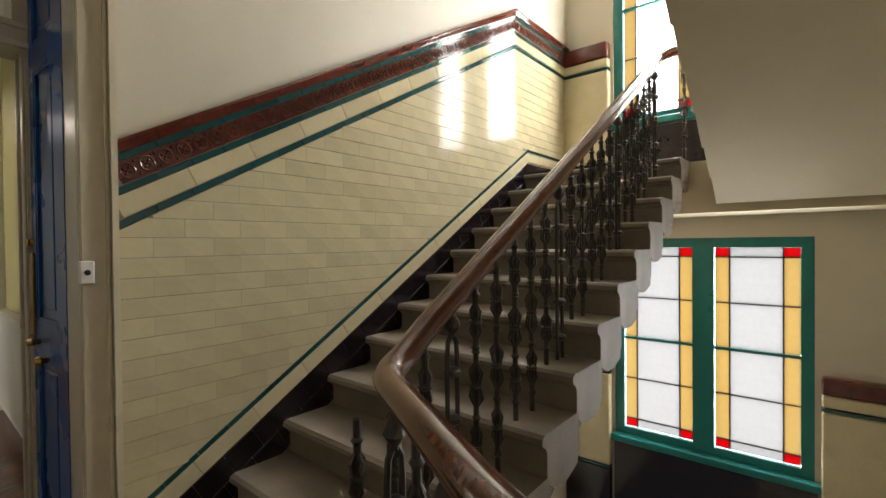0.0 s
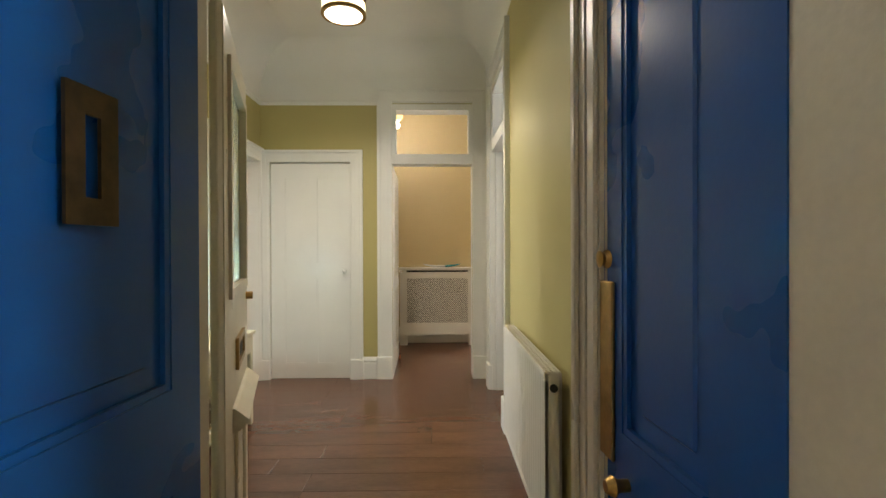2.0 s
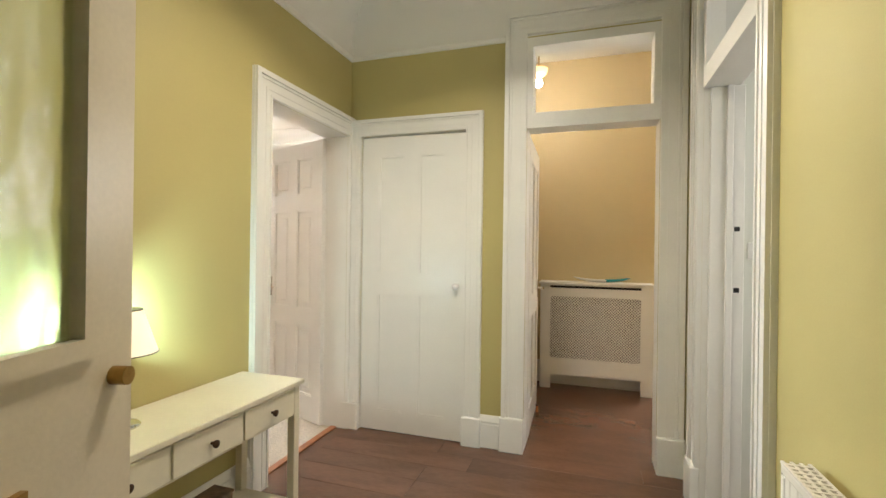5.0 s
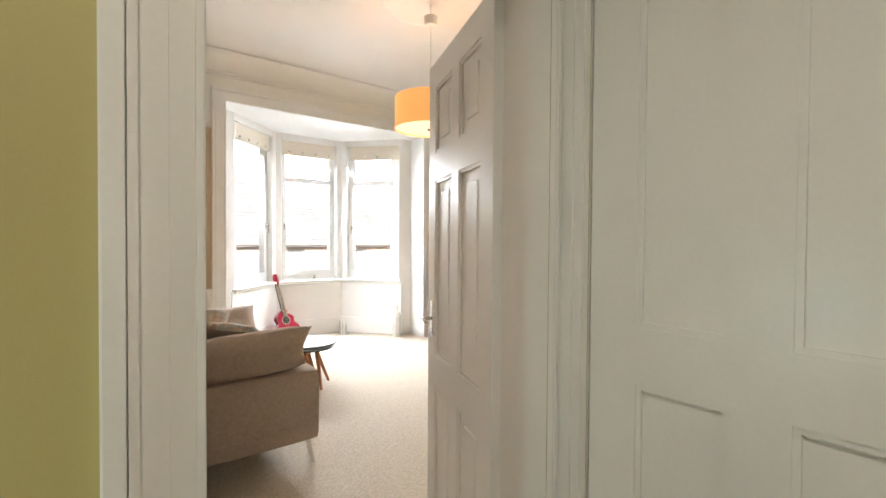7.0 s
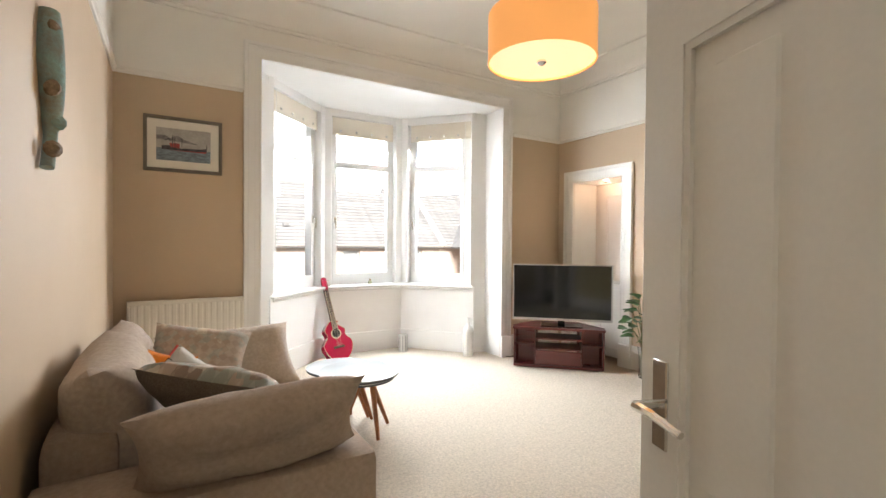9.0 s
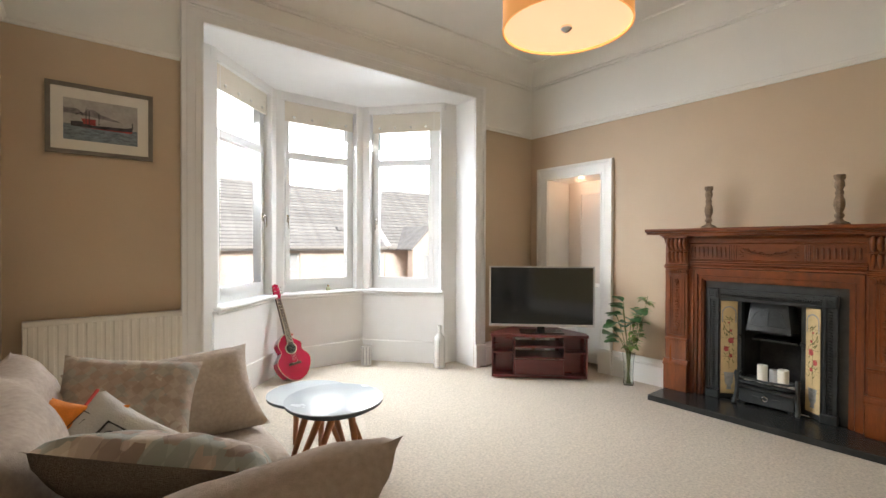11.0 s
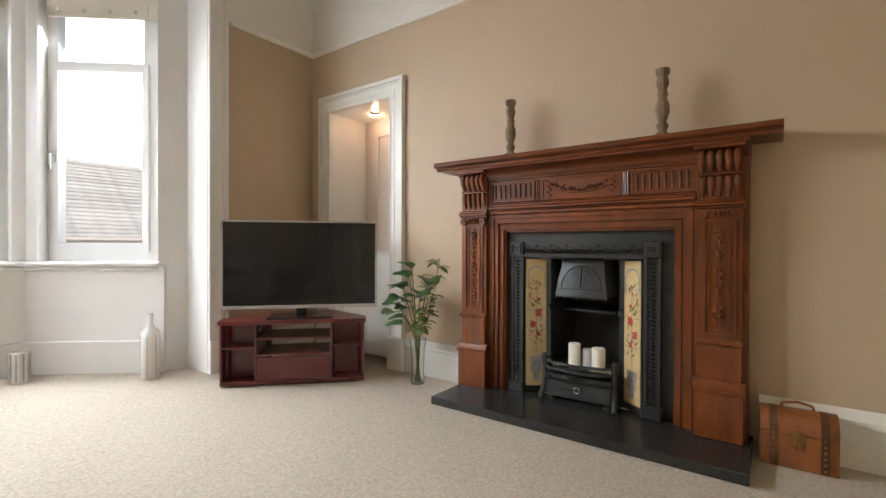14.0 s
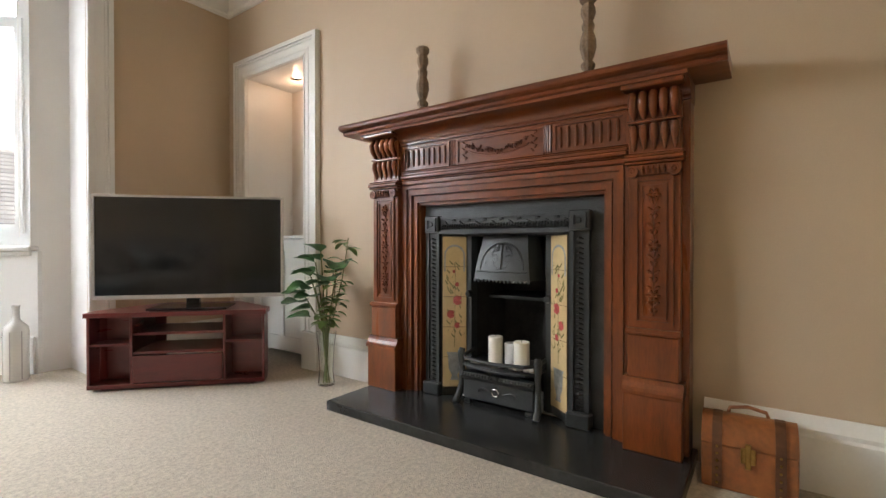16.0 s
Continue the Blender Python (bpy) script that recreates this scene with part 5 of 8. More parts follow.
hood = ring_stack([hood_ring(0.040, 0.145, 0.640, 0.012), hood_ring(0.036, 0.142, 0.665, 0.012), hood_ring(0.024, 0.132, 0.74, 0.010), hood_ring(0.004, 0.120, 0.81, 0.006), hood_ring(-0.004, 0.116, 0.853, 0.004)])
for i in range(15):
    y = -0.138 + i * 0.0197
    prism([(y - 0.009, z_(0.642)), (y + 0.009, z_(0.642)), (y + 0.004, z_(0.628)), (y - 0.004, z_(0.628))], "x", 0.034, 0.044, hood)


def on_hood(y, z):
    return (0.052 - (z - 0.655) * 0.22 - abs(y) * 0.08 + 0.002, y, z_(z))


tube([on_hood(0.112 * math.cos(t), 0.690 + 0.125 * math.sin(t)) for t in np.linspace(0, math.pi, 19)], 0.0045, 6, hood)
tube([on_hood(y, 0.678) for y in np.linspace(-0.13, 0.13, 9)], 0.0045, 6, hood)
for s in (-1, 1):
    for cy, cz, r0 in ((0.035, 0.735, 0.026), (0.078, 0.722, 0.022), (0.030, 0.785, 0.018)):
        tube([on_hood(s * (cy + r0 * (1 - t / 9) * math.cos(t)), cz + r0 * (1 - t / 9) * math.sin(t)) for t in np.linspace(0, 7.5, 18)], 0.0036, 5, hood)
    tube([on_hood(s * 0.004, 0.69), on_hood(s * 0.03, 0.70), on_hood(s * 0.055, 0.76), on_hood(s * 0.02, 0.805)], 0.0035, 5, hood)
tube([on_hood(0, z) for z in (0.69, 0.73, 0.77, 0.81)], [0.004, 0.008, 0.005, 0.003], 6, hood)
ip("hood", hood, label="cast-iron hood with scrolled relief", smooth=True)
grate = bx(-0.16, -0.19, 0.175, 0.080, 0.19, 0.188, 0.004)
for z, d in ((0.183, 0.108), (0.222, 0.120)):
    tube([(-0.04, -0.192, z + 0.01), (0.05, -0.190, z), (d - 0.012, -0.15, z), (d, 0, z - 0.006), (d - 0.012, 0.15, z), (0.05, 0.190, z), (-0.04, 0.192, z + 0.01)], 0.0085, 8, grate)
for s in (-1, 1):
    tube([(0.062, s * 0.196, 0.255), (0.070, s * 0.198, 0.235), (0.064, s * 0.196, 0.16), (0.066, s * 0.198, 0.08), (0.084, s * 0.204, 0.03), (0.102, s * 0.206, 0.012), (0.110, s * 0.206, 0.002)], [0.014, 0.018, 0.014, 0.015, 0.017, 0.016, 0.014], 10, grate)
    tube([(-0.04, s * 0.19, 0.0), (-0.04, s * 0.19, 0.175)], 0.012, 8, grate)
ip("grate", grate, label="cast-iron basket grate", smooth=True)
pan = bx(0.052, -0.182, 0.020, 0.078, 0.182, 0.118, 0.006)
prism([(0.05, 0.1185), (0.090, 0.1185), (0.096, 0.130), (0.084, 0.150), (0.05, 0.152)], "y", -0.186, 0.186, pan)
for i in range(24):
    y = -0.176 + i * 0.0153
    tube([(0.084, y, 0.122), (0.096, y, 0.136), (0.084, y, 0.148)], [0.004, 0.0065, 0.004], 5, pan)
for s in (-1, 1):
    carved_leaf(pan, 0.078, s * 0.03, 0.07, math.pi / 2 - s * 1.2, 0.10, 0.006)
    bx(0.052, s * 0.16 - 0.018, 0.0, 0.082, s * 0.16 + 0.018, 0.0195, 0.003, 1, pan)
ip("ash_pan_cover", pan, label="cast-iron ash pan cover with a beaded top", smooth=True)
kn = tube([(0.092, 0.017 * math.cos(t), 0.078 + 0.017 * math.sin(t)) for t in np.linspace(0, 2 * math.pi, 15)], 0.0032, 6)
rod((0.078, 0, 0.096), (0.095, 0, 0.096), 0.009, 0.006, 10, kn)
ip("ring_pull", kn, M_CHROME, "small steel ring pull", smooth=True)
for y, h, r, mm in ((-0.052, 0.135, 0.034, M_WAX), (0.018, 0.108, 0.030, M_WAXG), (0.082, 0.125, 0.036, M_WAX)):
    cd = thing("pillar_candle", pose(LW + 0.02 - 0.02 * (mm is M_WAXG), -3.675 + y, 0.05 + 0.1885), "thick %s pillar candle in the grate" % ("grey" if mm is M_WAXG else "white"), "candle", "candles in the grate")
    part("wax", lathe([(r, 0), (r, h - 0.004), (r - 0.004, h), (r * 0.5, h - 0.004), (0.002, h - 0.005)], 24), mm, cd, smooth=True)
    part("wick", tube([(0, 0, h - 0.006), (0.001, 0.001, h + 0.006), (0.004, 0.0, h + 0.012)], 0.0012, 5), M_DARK, cd)
rg = random.Random(3)
for i in range(11):
    y = rg.choice((-1, 1)) * rg.uniform(0.11, 0.17) if i < 7 else rg.uniform(-0.1, 0.12)
    pb = thing("pebble", pose(LW + rg.uniform(0.058, 0.066), -3.675 + y, 0.05 + 0.1885, 0, 0, rg.uniform(0, 180)), "smooth pale pebble lying in the grate", "pebble", "pebbles in the grate")
    part("stone", lathe([(0.004, 0), (0.018, 0.006), (0.022, 0.013), (0.015, 0.022), (0.003, 0.026)], 10), M_PEBBLE, pb, m=Matrix.Diagonal((1.0, 0.75, 0.8, 1)), smooth=True)
hearth = thing("hearth", pose(-9.565, -3.655, 0.004), "polished black slate hearth slab in front of the fireplace", "hearth")
part("slab", bx(-0.224, -0.765, 0.0, 0.225, 0.765, 0.046, 0.004, 2), M_SLATE, hearth)

# candlesticks on the mantel
cs_prof = [(0.062, 0), (0.062, 0.012), (0.05, 0.02), (0.03, 0.028), (0.024, 0.045), (0.036, 0.06), (0.036, 0.072), (0.022, 0.085), (0.030, 0.10), (0.042, 0.135), (0.040, 0.17), (0.026, 0.20), (0.032, 0.215), (0.032, 0.226), (0.024, 0.24), (0.038, 0.268), (0.036, 0.29), (0.028, 0.305), (0.042, 0.318), (0.044, 0.34), (0.034, 0.345), (0.004, 0.345)]
stick = thing("candlestick", pose(-9.67, -4.085, 1.44), "carved weathered wood candlestick on the mantel", "candlestick", "candlesticks on the mantel")
part("stem", lathe([(r * (0.72 if z > 0.03 else 0.92), z) for r, z in cs_prof], 40, lobes=8, depth=0.06), M_DRIFT, stick, smooth=True)
copy_thing(stick, pose(-9.67, -3.262, 1.44, 0, 0, 20))

# small travel case
case = thing("small_travel_case", pose(-9.70, -2.735, 0.003, 0, 0, 2), "small tan leather-covered case with studded straps", "case")
cw, cd_, ch = 0.130, 0.078, 0.232
cb = bx(-cd_, -cw, 0.0, cd_, cw, ch * 0.62, 0.005, 2)
part("case_body", cb, M_LEATHER, case)
lid = [(-cd_, ch * 0.63)] + [(cd_ * math.cos(t), ch * 0.63 + ch * 0.37 * math.sin(t)) for t in np.linspace(math.pi, 0, 12)] + [(cd_, ch * 0.63)]
part("lid", prism(lid[1:], "y", -cw, cw), M_LEATHER, case, "domed lid", smooth=True)
for y in (-0.085, 0.085):
    st = prism([(cd_ + 0.004, 0.004), (cd_ + 0.004, ch * 0.63)] + [((cd_ + 0.004) * math.cos(t), ch * 0.63 + (ch * 0.37 + 0.004) * math.sin(t)) for t in np.linspace(0.1, math.pi / 2, 7)] + [(0, ch - 0.01), (cd_ - 0.01, ch * 0.63), (cd_ - 0.01, 0.004)], "y", y - 0.014, y + 0.014)
    sp = part("strap", st, M_STRAP, case, "darker studded leather strap")
    for i in range(6):
        part("stud", rod((cd_ + 0.003, y, 0.02 + i * 0.024), (cd_ + 0.007, y, 0.02 + i * 0.024), 0.005, 0.003, 8), M_BRASS, sp)
part("clasp", boxes((cd_, -0.02, 0.10, cd_ + 0.008, 0.02, 0.15), (cd_, -0.008, 0.085, cd_ + 0.013, 0.008, 0.165), bev=0.003), M_BRASS, case, "dark brass clasp")
part("case_handle", tube([(0, -0.055, ch + 0.002), (0, -0.05, ch + 0.018), (0, 0, ch + 0.028), (0, 0.05, ch + 0.018), (0, 0.055, ch + 0.002)], 0.006), M_LEATHER, case, smooth=True)

# television and its corner stand
tvang = math.degrees(math.atan2(-9.543 + 8.825, -5.078 + 5.760))   # direction along the screen
tvm = pose(-9.184, -5.417, 0.0, 0, 0, math.degrees(math.atan2(5.760 - 5.078, 8.825 - 9.543)))   # local x along the set, local y towards the corner or the room
fwd = (Matrix.Rotation(radians(math.degrees(math.atan2(5.760 - 5.078, 8.825 - 9.543))), 2) @ Vector((0, 1)))
SG = 1 if fwd.dot(Vector((1, 1))) > 0 else -1
stand = thing("corner_tv_stand", pose(-9.085, -5.36, 0.003, 0, 0, math.degrees(math.atan2(-5.05 + 5.67, -9.41 + 8.76))), "dark red wood corner television stand with open shelves", "tv stand")


def sb(x0, y0, z0, x1, y1, z1, bev=0.002, bm=None):
    lo, hi = sorted((SG * y0, SG * y1))
    return bx(x0, lo, z0, x1, hi, z1, bev, 1, bm)


def sp(poly, z0, z1):
    return prism([(x, SG * y) for x, y in poly], "z", z0, z1)


plan = [(-0.455, 0.0), (0.455, 0.0), (0.455, -0.10), (0.22, -0.42), (-0.22, -0.42), (-0.455, -0.10)]
part("top", sp([(-0.465, 0.012), (0.465, 0.012), (0.465, -0.11), (0.23, -0.43), (-0.23, -0.43), (-0.465, -0.11)], 0.405, 0.430), M_REDWOOD, stand)
part("base", sp(plan, 0.014, 0.036), M_REDWOOD, stand)
part("glide", sp([(-0.40, -0.03), (0.40, -0.03), (0.2, -0.36), (-0.2, -0.36)], 0.0, 0.013), M_DARK, stand)
for x in (-0.455, -0.245, 0.232, 0.442):
    part("upright", sb(x, 0, 0.036, x + 0.014, -0.30 if abs(x) < 0.3 else -0.105, 0.405), M_REDWOOD, stand)
for a, b in (((0.448, -0.10), (0.22, -0.41)), ((-0.448, -0.10), (-0.22, -0.41))):
    part("side_panel", sp([a, (a[0] * 0.97, a[1] - 0.004), (b[0] * 0.97, b[1] - 0.004), b], 0.036, 0.405), M_REDWOOD, stand)
for x0, x1 in ((-0.441, -0.245), (0.246, 0.442)):
    part("shelf", sb(x0, -0.004, 0.245, x1, -0.13, 0.259), M_REDWOOD, stand)
    part("back_board", sb(x0, -0.13, 0.036, x1, -0.136, 0.405), M_REDWOOD, stand)
for z in (0.300, 0.195):
    part("shelf", sb(-0.231, -0.01, z, 0.232, -0.32, z + 0.014), M_REDWOOD, stand)
part("drawer_front", sb(-0.229, 0.004, 0.042, 0.230, -0.012, 0.19), M_REDWOOD, stand, "plain dark red drawer front")
tv = thing("television", tvm, "large flat television with a silver-grey bezel", "television")
TVZ0, TVZ1 = 0.494, 1.088
part("casing", sb(-0.507, -0.01, TVZ0 + 0.004, 0.507, -0.055, TVZ1 - 0.004, 0.008), M_BLACKGLOSS, tv)
bz = slab("y", min(SG * -0.012, SG * 0.006), max(SG * -0.012, SG * 0.006), -0.512, 0.512, TVZ0, TVZ1, [(-0.498, 0.498, TVZ0 + 0.022, TVZ1 - 0.012)])
part("bezel", bz, M_TVFRAME, tv, "thin silver-grey bezel")
part("screen", sb(-0.499, -0.008, TVZ0 + 0.02, 0.499, 0.0, TVZ1 - 0.011, 0.0), M_SCREEN, tv, "dark glossy screen")
part("neck", sb(-0.035, -0.02, 0.44, 0.035, -0.06, TVZ0 + 0.03, 0.004), M_BLACKGLOSS, tv)
part("foot", sb(-0.21, 0.08, 0.434, 0.21, -0.13, 0.446, 0.004), M_BLACKGLOSS, tv, "flat black glass foot")

# lit press (alcove) with a low cupboard
back = thing("lit_alcove", pose(LW, -5.485, 0.0), "white lined alcove with a small downlight", "alcove", kind="structure")
M_ALC = mat("pinkish_white_alcove", (0.74, 0.66, 0.58), 0.6, vary=0.02, scale=3, fine=120, bump=0.03)
part("back_panel", slab("x", -0.40, -0.385, -0.36, 0.36, 0, 2.1), M_ALC, back)
part("alcove_ceiling", bx(-0.42, -0.36, 2.031, -0.002, 0.36, 2.06), M_ALC, back)
for s in (-1, 1):
    part("lining", bx(-0.42, s * 0.338, 0, -0.002, s * 0.334 - 0.0 + s * 0.02, 2.03), M_ALC, back)
part("raised_panel", slab("x", -0.385, -0.372, -0.20, 0.24, 0.95, 1.92, [(-0.16, 0.20, 0.99, 1.88)]), M_ALC, back)
part("shelf_top", bx(-0.385, -0.333, 0.845, -0.02, 0.333, 0.868, 0.003), M_TRIM, back)
pc = part("cupboard_front", slab("x", -0.06, -0.04, -0.333, 0.333, 0.06, 0.843, [(-0.25, -0.02, 0.16, 0.76), (0.03, 0.27, 0.16, 0.76)]), M_TRIM, back)
part("cupboard_panel", bx(-0.058, -0.26, 0.15, -0.052, 0.28, 0.77), M_TRIM, back)
dl = thing("downlight", pose(LW - 0.20, -5.52, 2.0305), "small chrome recessed downlight", "light")
part("ring", lathe([(0.042, -0.004), (0.045, 0.0), (0.028, 0.001), (0.028, -0.004)], 20), M_CHROME, dl, smooth=True)
part("lens", lathe([(0.027, -0.003), (0.027, -0.001)], 16), glow("lit_downlight_lens", (1.0, 0.8, 0.55), 6.0), dl)
architrave("trim_alcove", "x", LW, 1, -5.82, -5.15, 2.03, 0.14, M_TRIM, "white moulded architrave of the alcove", 0, 0.245)

# plant in a glass vase
vase = thing("glass_vase_plant", pose(-9.61, -4.74, 0.003), "tall glass vase with green leaf stems", "plant")
G_VASE = glass("clear_vase_glass", (0.95, 0.98, 0.97), ior=1.3)
vz = lathe([(0.046, 0), (0.048, 0.004), (0.040, 0.08), (0.046, 0.22), (0.058, 0.30), (0.055, 0.30), (0.043, 0.22), (0.036, 0.08), (0.040, 0.012), (0.002, 0.012)], 28)
vo = part("vase", vz, G_VASE, vase, "clear glass vase", smooth=True)
vo.visible_shadow = False
rg = random.Random(8)
stems, lv, lv2 = bmesh.new(), bmesh.new(), bmesh.new()


def leaf(bm, p, d, up, L, W, lobes=0):
    """A folded, curved leaf blade, notched where it has lobes."""
    d = d.normalized()
    s = d.cross(up).normalized()
    n = s.cross(d).normalized()
    mids, ls, rs = [], [], []
    for i in range(8):
        t = i / 7
        w = W * math.sin(math.pi * min(1, t * 0.93 + 0.05)) ** 0.7
        if lobes and i % 2 == 0 and 0 < i < 7:
            w *= 0.55
        c = p + d * L * t - n * L * 0.35 * t * t
        mids.append(bm.verts.new(c))
        ls.append(bm.verts.new(c + s * w + n * w * 0.25))
        rs.append(bm.verts.new(c - s * w + n * w * 0.25))
    for i in range(7):
        bm.faces.new((mids[i], ls[i], ls[i + 1], mids[i + 1]))
        bm.faces.new((mids[i], mids[i + 1], rs[i + 1], rs[i]))


def lobed_leaf(bm, p, d, up, L, W):
    """A broad heart-shaped blade, cut into lobes at the rim, cupped and bent down at the tip."""
    d = d.normalized()
    s = d.cross(up).normalized()
    n = s.cross(d).normalized()
    hub = bm.verts.new(p)
    ring, rim = [], []
    for i in range(19):
        a = -2.6 + 5.2 * i / 18
        r = (0.62 + 0.38 * math.cos(a)) * (1.0 if i % 3 else 0.80)
        for k, row in ((0.55, ring), (1.0, rim)):
            q = p + d * (L * 0.30 + L * 0.70 * r * k * math.cos(a) - L * 0.25 * (1 - k)) + s * W * (0.75 + 0.25 * r) * k * math.sin(a) + n * (0.16 * L * k * k * abs(math.sin(a)) - 0.30 * L * (k * r) ** 2 * max(0.0, math.cos(a)))
            row.append(bm.verts.new(q))
    for i in range(18):
        bm.faces.new((hub, ring[i], ring[i + 1]))
        bm.faces.new((ring[i], rim[i], rim[i + 1], ring[i + 1]))


big_tips = [(0.03, -0.10, 0.62), (0.05, -0.03, 0.70), (-0.02, -0.07, 0.76), (0.07, -0.12, 0.52), (0.02, 0.03, 0.62), (0.08, 0.00, 0.56), (0.06, -0.06, 0.44), (-0.03, 0.06, 0.70)]
for j, (tx, ty, tz) in enumerate(big_tips):
    foot = Vector((rg.uniform(-0.015, 0.015), rg.uniform(-0.015, 0.015), 0.015))
    neck, tip = Vector((tx * 0.15, ty * 0.15, 0.30)), Vector((tx, ty, tz))
    tube([foot, foot.lerp(neck, 0.5), neck, neck.lerp(tip, 0.5) + Vector((0, 0, 0.02)), tip], 0.0035, 5, stems)
    for k in range(2):
        a = math.atan2(ty, tx + 0.05) + rg.uniform(-0.9, 0.9)
        dr = Vector((math.cos(a) + 0.25, math.sin(a), rg.uniform(-0.1, 0.75)))
        lobed_leaf(lv, tip - Vector((0, 0, 0.05 * k)), dr, Vector((0, 0, 1)), rg.uniform(0.12, 0.17), rg.uniform(0.065, 0.09))
for tx, ty, tz in ((0.02, 0.10, 0.66), (-0.01, 0.17, 0.84), (0.04, 0.13, 0.52), (0.06, 0.06, 0.40)):
    neck, tip = Vector((tx * 0.1, ty * 0.12, 0.30)), Vector((tx, ty, tz))
    line = [Vector((0, 0, 0.015)), neck * 0.6, neck] + [neck.lerp(tip, t) + Vector((0, 0.02 * math.sin(t * 3), 0)) for t in (0.3, 0.6, 0.85, 1.0)]
    tube(line, 0.0025, 5, stems)
    for k in range(15):
        base = neck.lerp(tip, rg.uniform(0.40, 1.0))
        a = rg.uniform(0, 2 * math.pi)
        dr = Vector((math.cos(a), math.sin(a), rg.uniform(-0.4, 0.6)))
        off = base + dr.normalized() * 0.022
        tube([base, off], 0.0015, 4, stems)
        leaf(lv2, off, dr, Vector((0, 0, 1)), rg.uniform(0.045, 0.07), rg.uniform(0.020, 0.030))
part("stalk_bunch", stems, M_STALK, vase, smooth=True)
part("large_leaves", lv, M_LEAF, vase, "large dark green notched leaves", smooth=True)
part("small_leaves", lv2, M_LEAF2, vase, "small paler leaves", smooth=True)

# flex and plug by the bay
flex = thing("power_flex", pose(-9.0, -6.02, 0.004), "thin black power flex trailing on the carpet", "cable")
part("cord", tube([(0.06, -0.01, 0.006), (-0.02, 0.03, 0.005), (-0.10, 0.02, 0.030), (-0.18, 0.06, 0.008), (-0.28, 0.08, 0.005), (-0.36, 0.20, 0.005)], 0.004, 6), M_DARK, flex, smooth=True)
# white ceramic bottle and vase by the bay skirting
bot = thing("ceramic_bottle", pose(-8.60, -6.30, 0.003) @ Matrix.Diagonal((1.2, 1.2, 1.2, 1)), "white ceramic bottle vase with thin grey lines", "vase")
part("bottle", lathe([(0.046, 0), (0.05, 0.006), (0.05, 0.24), (0.046, 0.262), (0.03, 0.282), (0.017, 0.296), (0.014, 0.33), (0.015, 0.36), (0.018, 0.368), (0.012, 0.368), (0.009, 0.30)], 28), M_CERAMIC, bot, smooth=True)
for i in range(7):
    a = i * 2 * math.pi / 7
    part("painted_line", bx(0.0495, -0.0022, 0.01, 0.0508, 0.0022, 0.245), M_GREYLINE, bot, m=pose(0, 0, 0, 0, 0, math.degrees(a)))
cyl = thing("striped_vase", pose(-8.035, -6.86, 0.003), "short white vase with grey vertical stripes", "vase")
part("body", lathe([(0.052, 0), (0.055, 0.01), (0.05, 0.10), (0.055, 0.20), (0.05, 0.205), (0.045, 0.10), (0.045, 0.02), (0.002, 0.02)], 28, lobes=9, depth=0.06), M_CERAMIC, cyl, smooth=True)
for i in range(9):
    part("painted_stripe", bx(0.049, -0.005, 0.012, 0.0555, 0.005, 0.195), M_GREYLINE, cyl, m=pose(0, 0, 0, 0, 0, 40 * i + 20))
bottle = thing("perfume_bottle", pose(-7.73, -7.16, 0.80), "tiny clear glass bottle on the window board", "bottle")
po = part("glass_body", bx(-0.022, -0.012, 0, 0.022, 0.012, 0.035, 0.006, 2), mat("pale_yellow_glass", (0.6, 0.6, 0.4), 0.1, vary=0.05, bump=0), bottle)
part("stopper", lathe([(0.006, 0.035), (0.006, 0.045), (0.010, 0.047), (0.010, 0.06)], 12), M_BRASS, bottle, smooth=True)

# guitar leaning in the bay corner
gb0, gt0 = Vector((-7.245, -6.72, 0.008)), Vector((-7.125, -7.075, 0.895))
gax = (gt0 - gb0).normalized()
gfront = Vector((-0.12, 0.99, 0.0))
gfront = (gfront - gax * gfront.dot(gax)).normalized()
gside = gax.cross(gfront).normalized()
gm = Matrix.Translation(gb0) @ Matrix((gside, -gfront, gax)).transposed().to_4x4()
guitar = thing("acoustic_guitar", gm, "crimson cutaway acoustic guitar leaning in the bay", "guitar")


def body_outline(k=1.0, cut=True):
    pts = []
    for i in range(56):
        t = 2 * math.pi * i / 56
        z = 0.235 - 0.235 * math.cos(t)
        u = z / 0.47
        w = 0.190 * math.sin(math.pi * min(1, u)) ** 0.5 * (1.0 - 0.30 * math.exp(-((u - 0.62) / 0.12) ** 2) - 0.20 * u)
        x = w * (1 if t < math.pi else -1)
        if cut and t < math.pi and u > 0.76:
            x = min(x, 0.030 + 0.60 * abs(u - 0.90))
        pts.append((x * k, z * k + 0.235 * (1 - k)))
    return pts


part("body", prism(body_outline(), "y", 0.0, 0.095), M_GUITAR, guitar, "crimson gloss body")
bd = bmesh.new()
o1, o2 = body_outline(1.0), body_outline(0.965)
n = len(o1)
vo_ = [bd.verts.new((x, -0.0035, z)) for x, z in o1]
vi_ = [bd.verts.new((x, -0.0035, z)) for x, z in o2]
for i in range(n):
    bd.faces.new((vo_[i], vo_[(i + 1) % n], vi_[(i + 1) % n], vi_[i]))
bmesh.ops.solidify(bd, geom=bd.faces[:], thickness=0.003)
part("binding", bd, M_CREAMB, guitar)
part("sound_hole", rod((0, -0.001, 0.315), (0, -0.003, 0.315), 0.048, seg=28), M_DARK, guitar)
ringb = tube([(0.052 * math.cos(t), -0.002, 0.315 + 0.052 * math.sin(t)) for t in np.linspace(0, 2 * math.pi, 29)], 0.005, 6)
part("rosette", ringb, M_CREAMB, guitar)
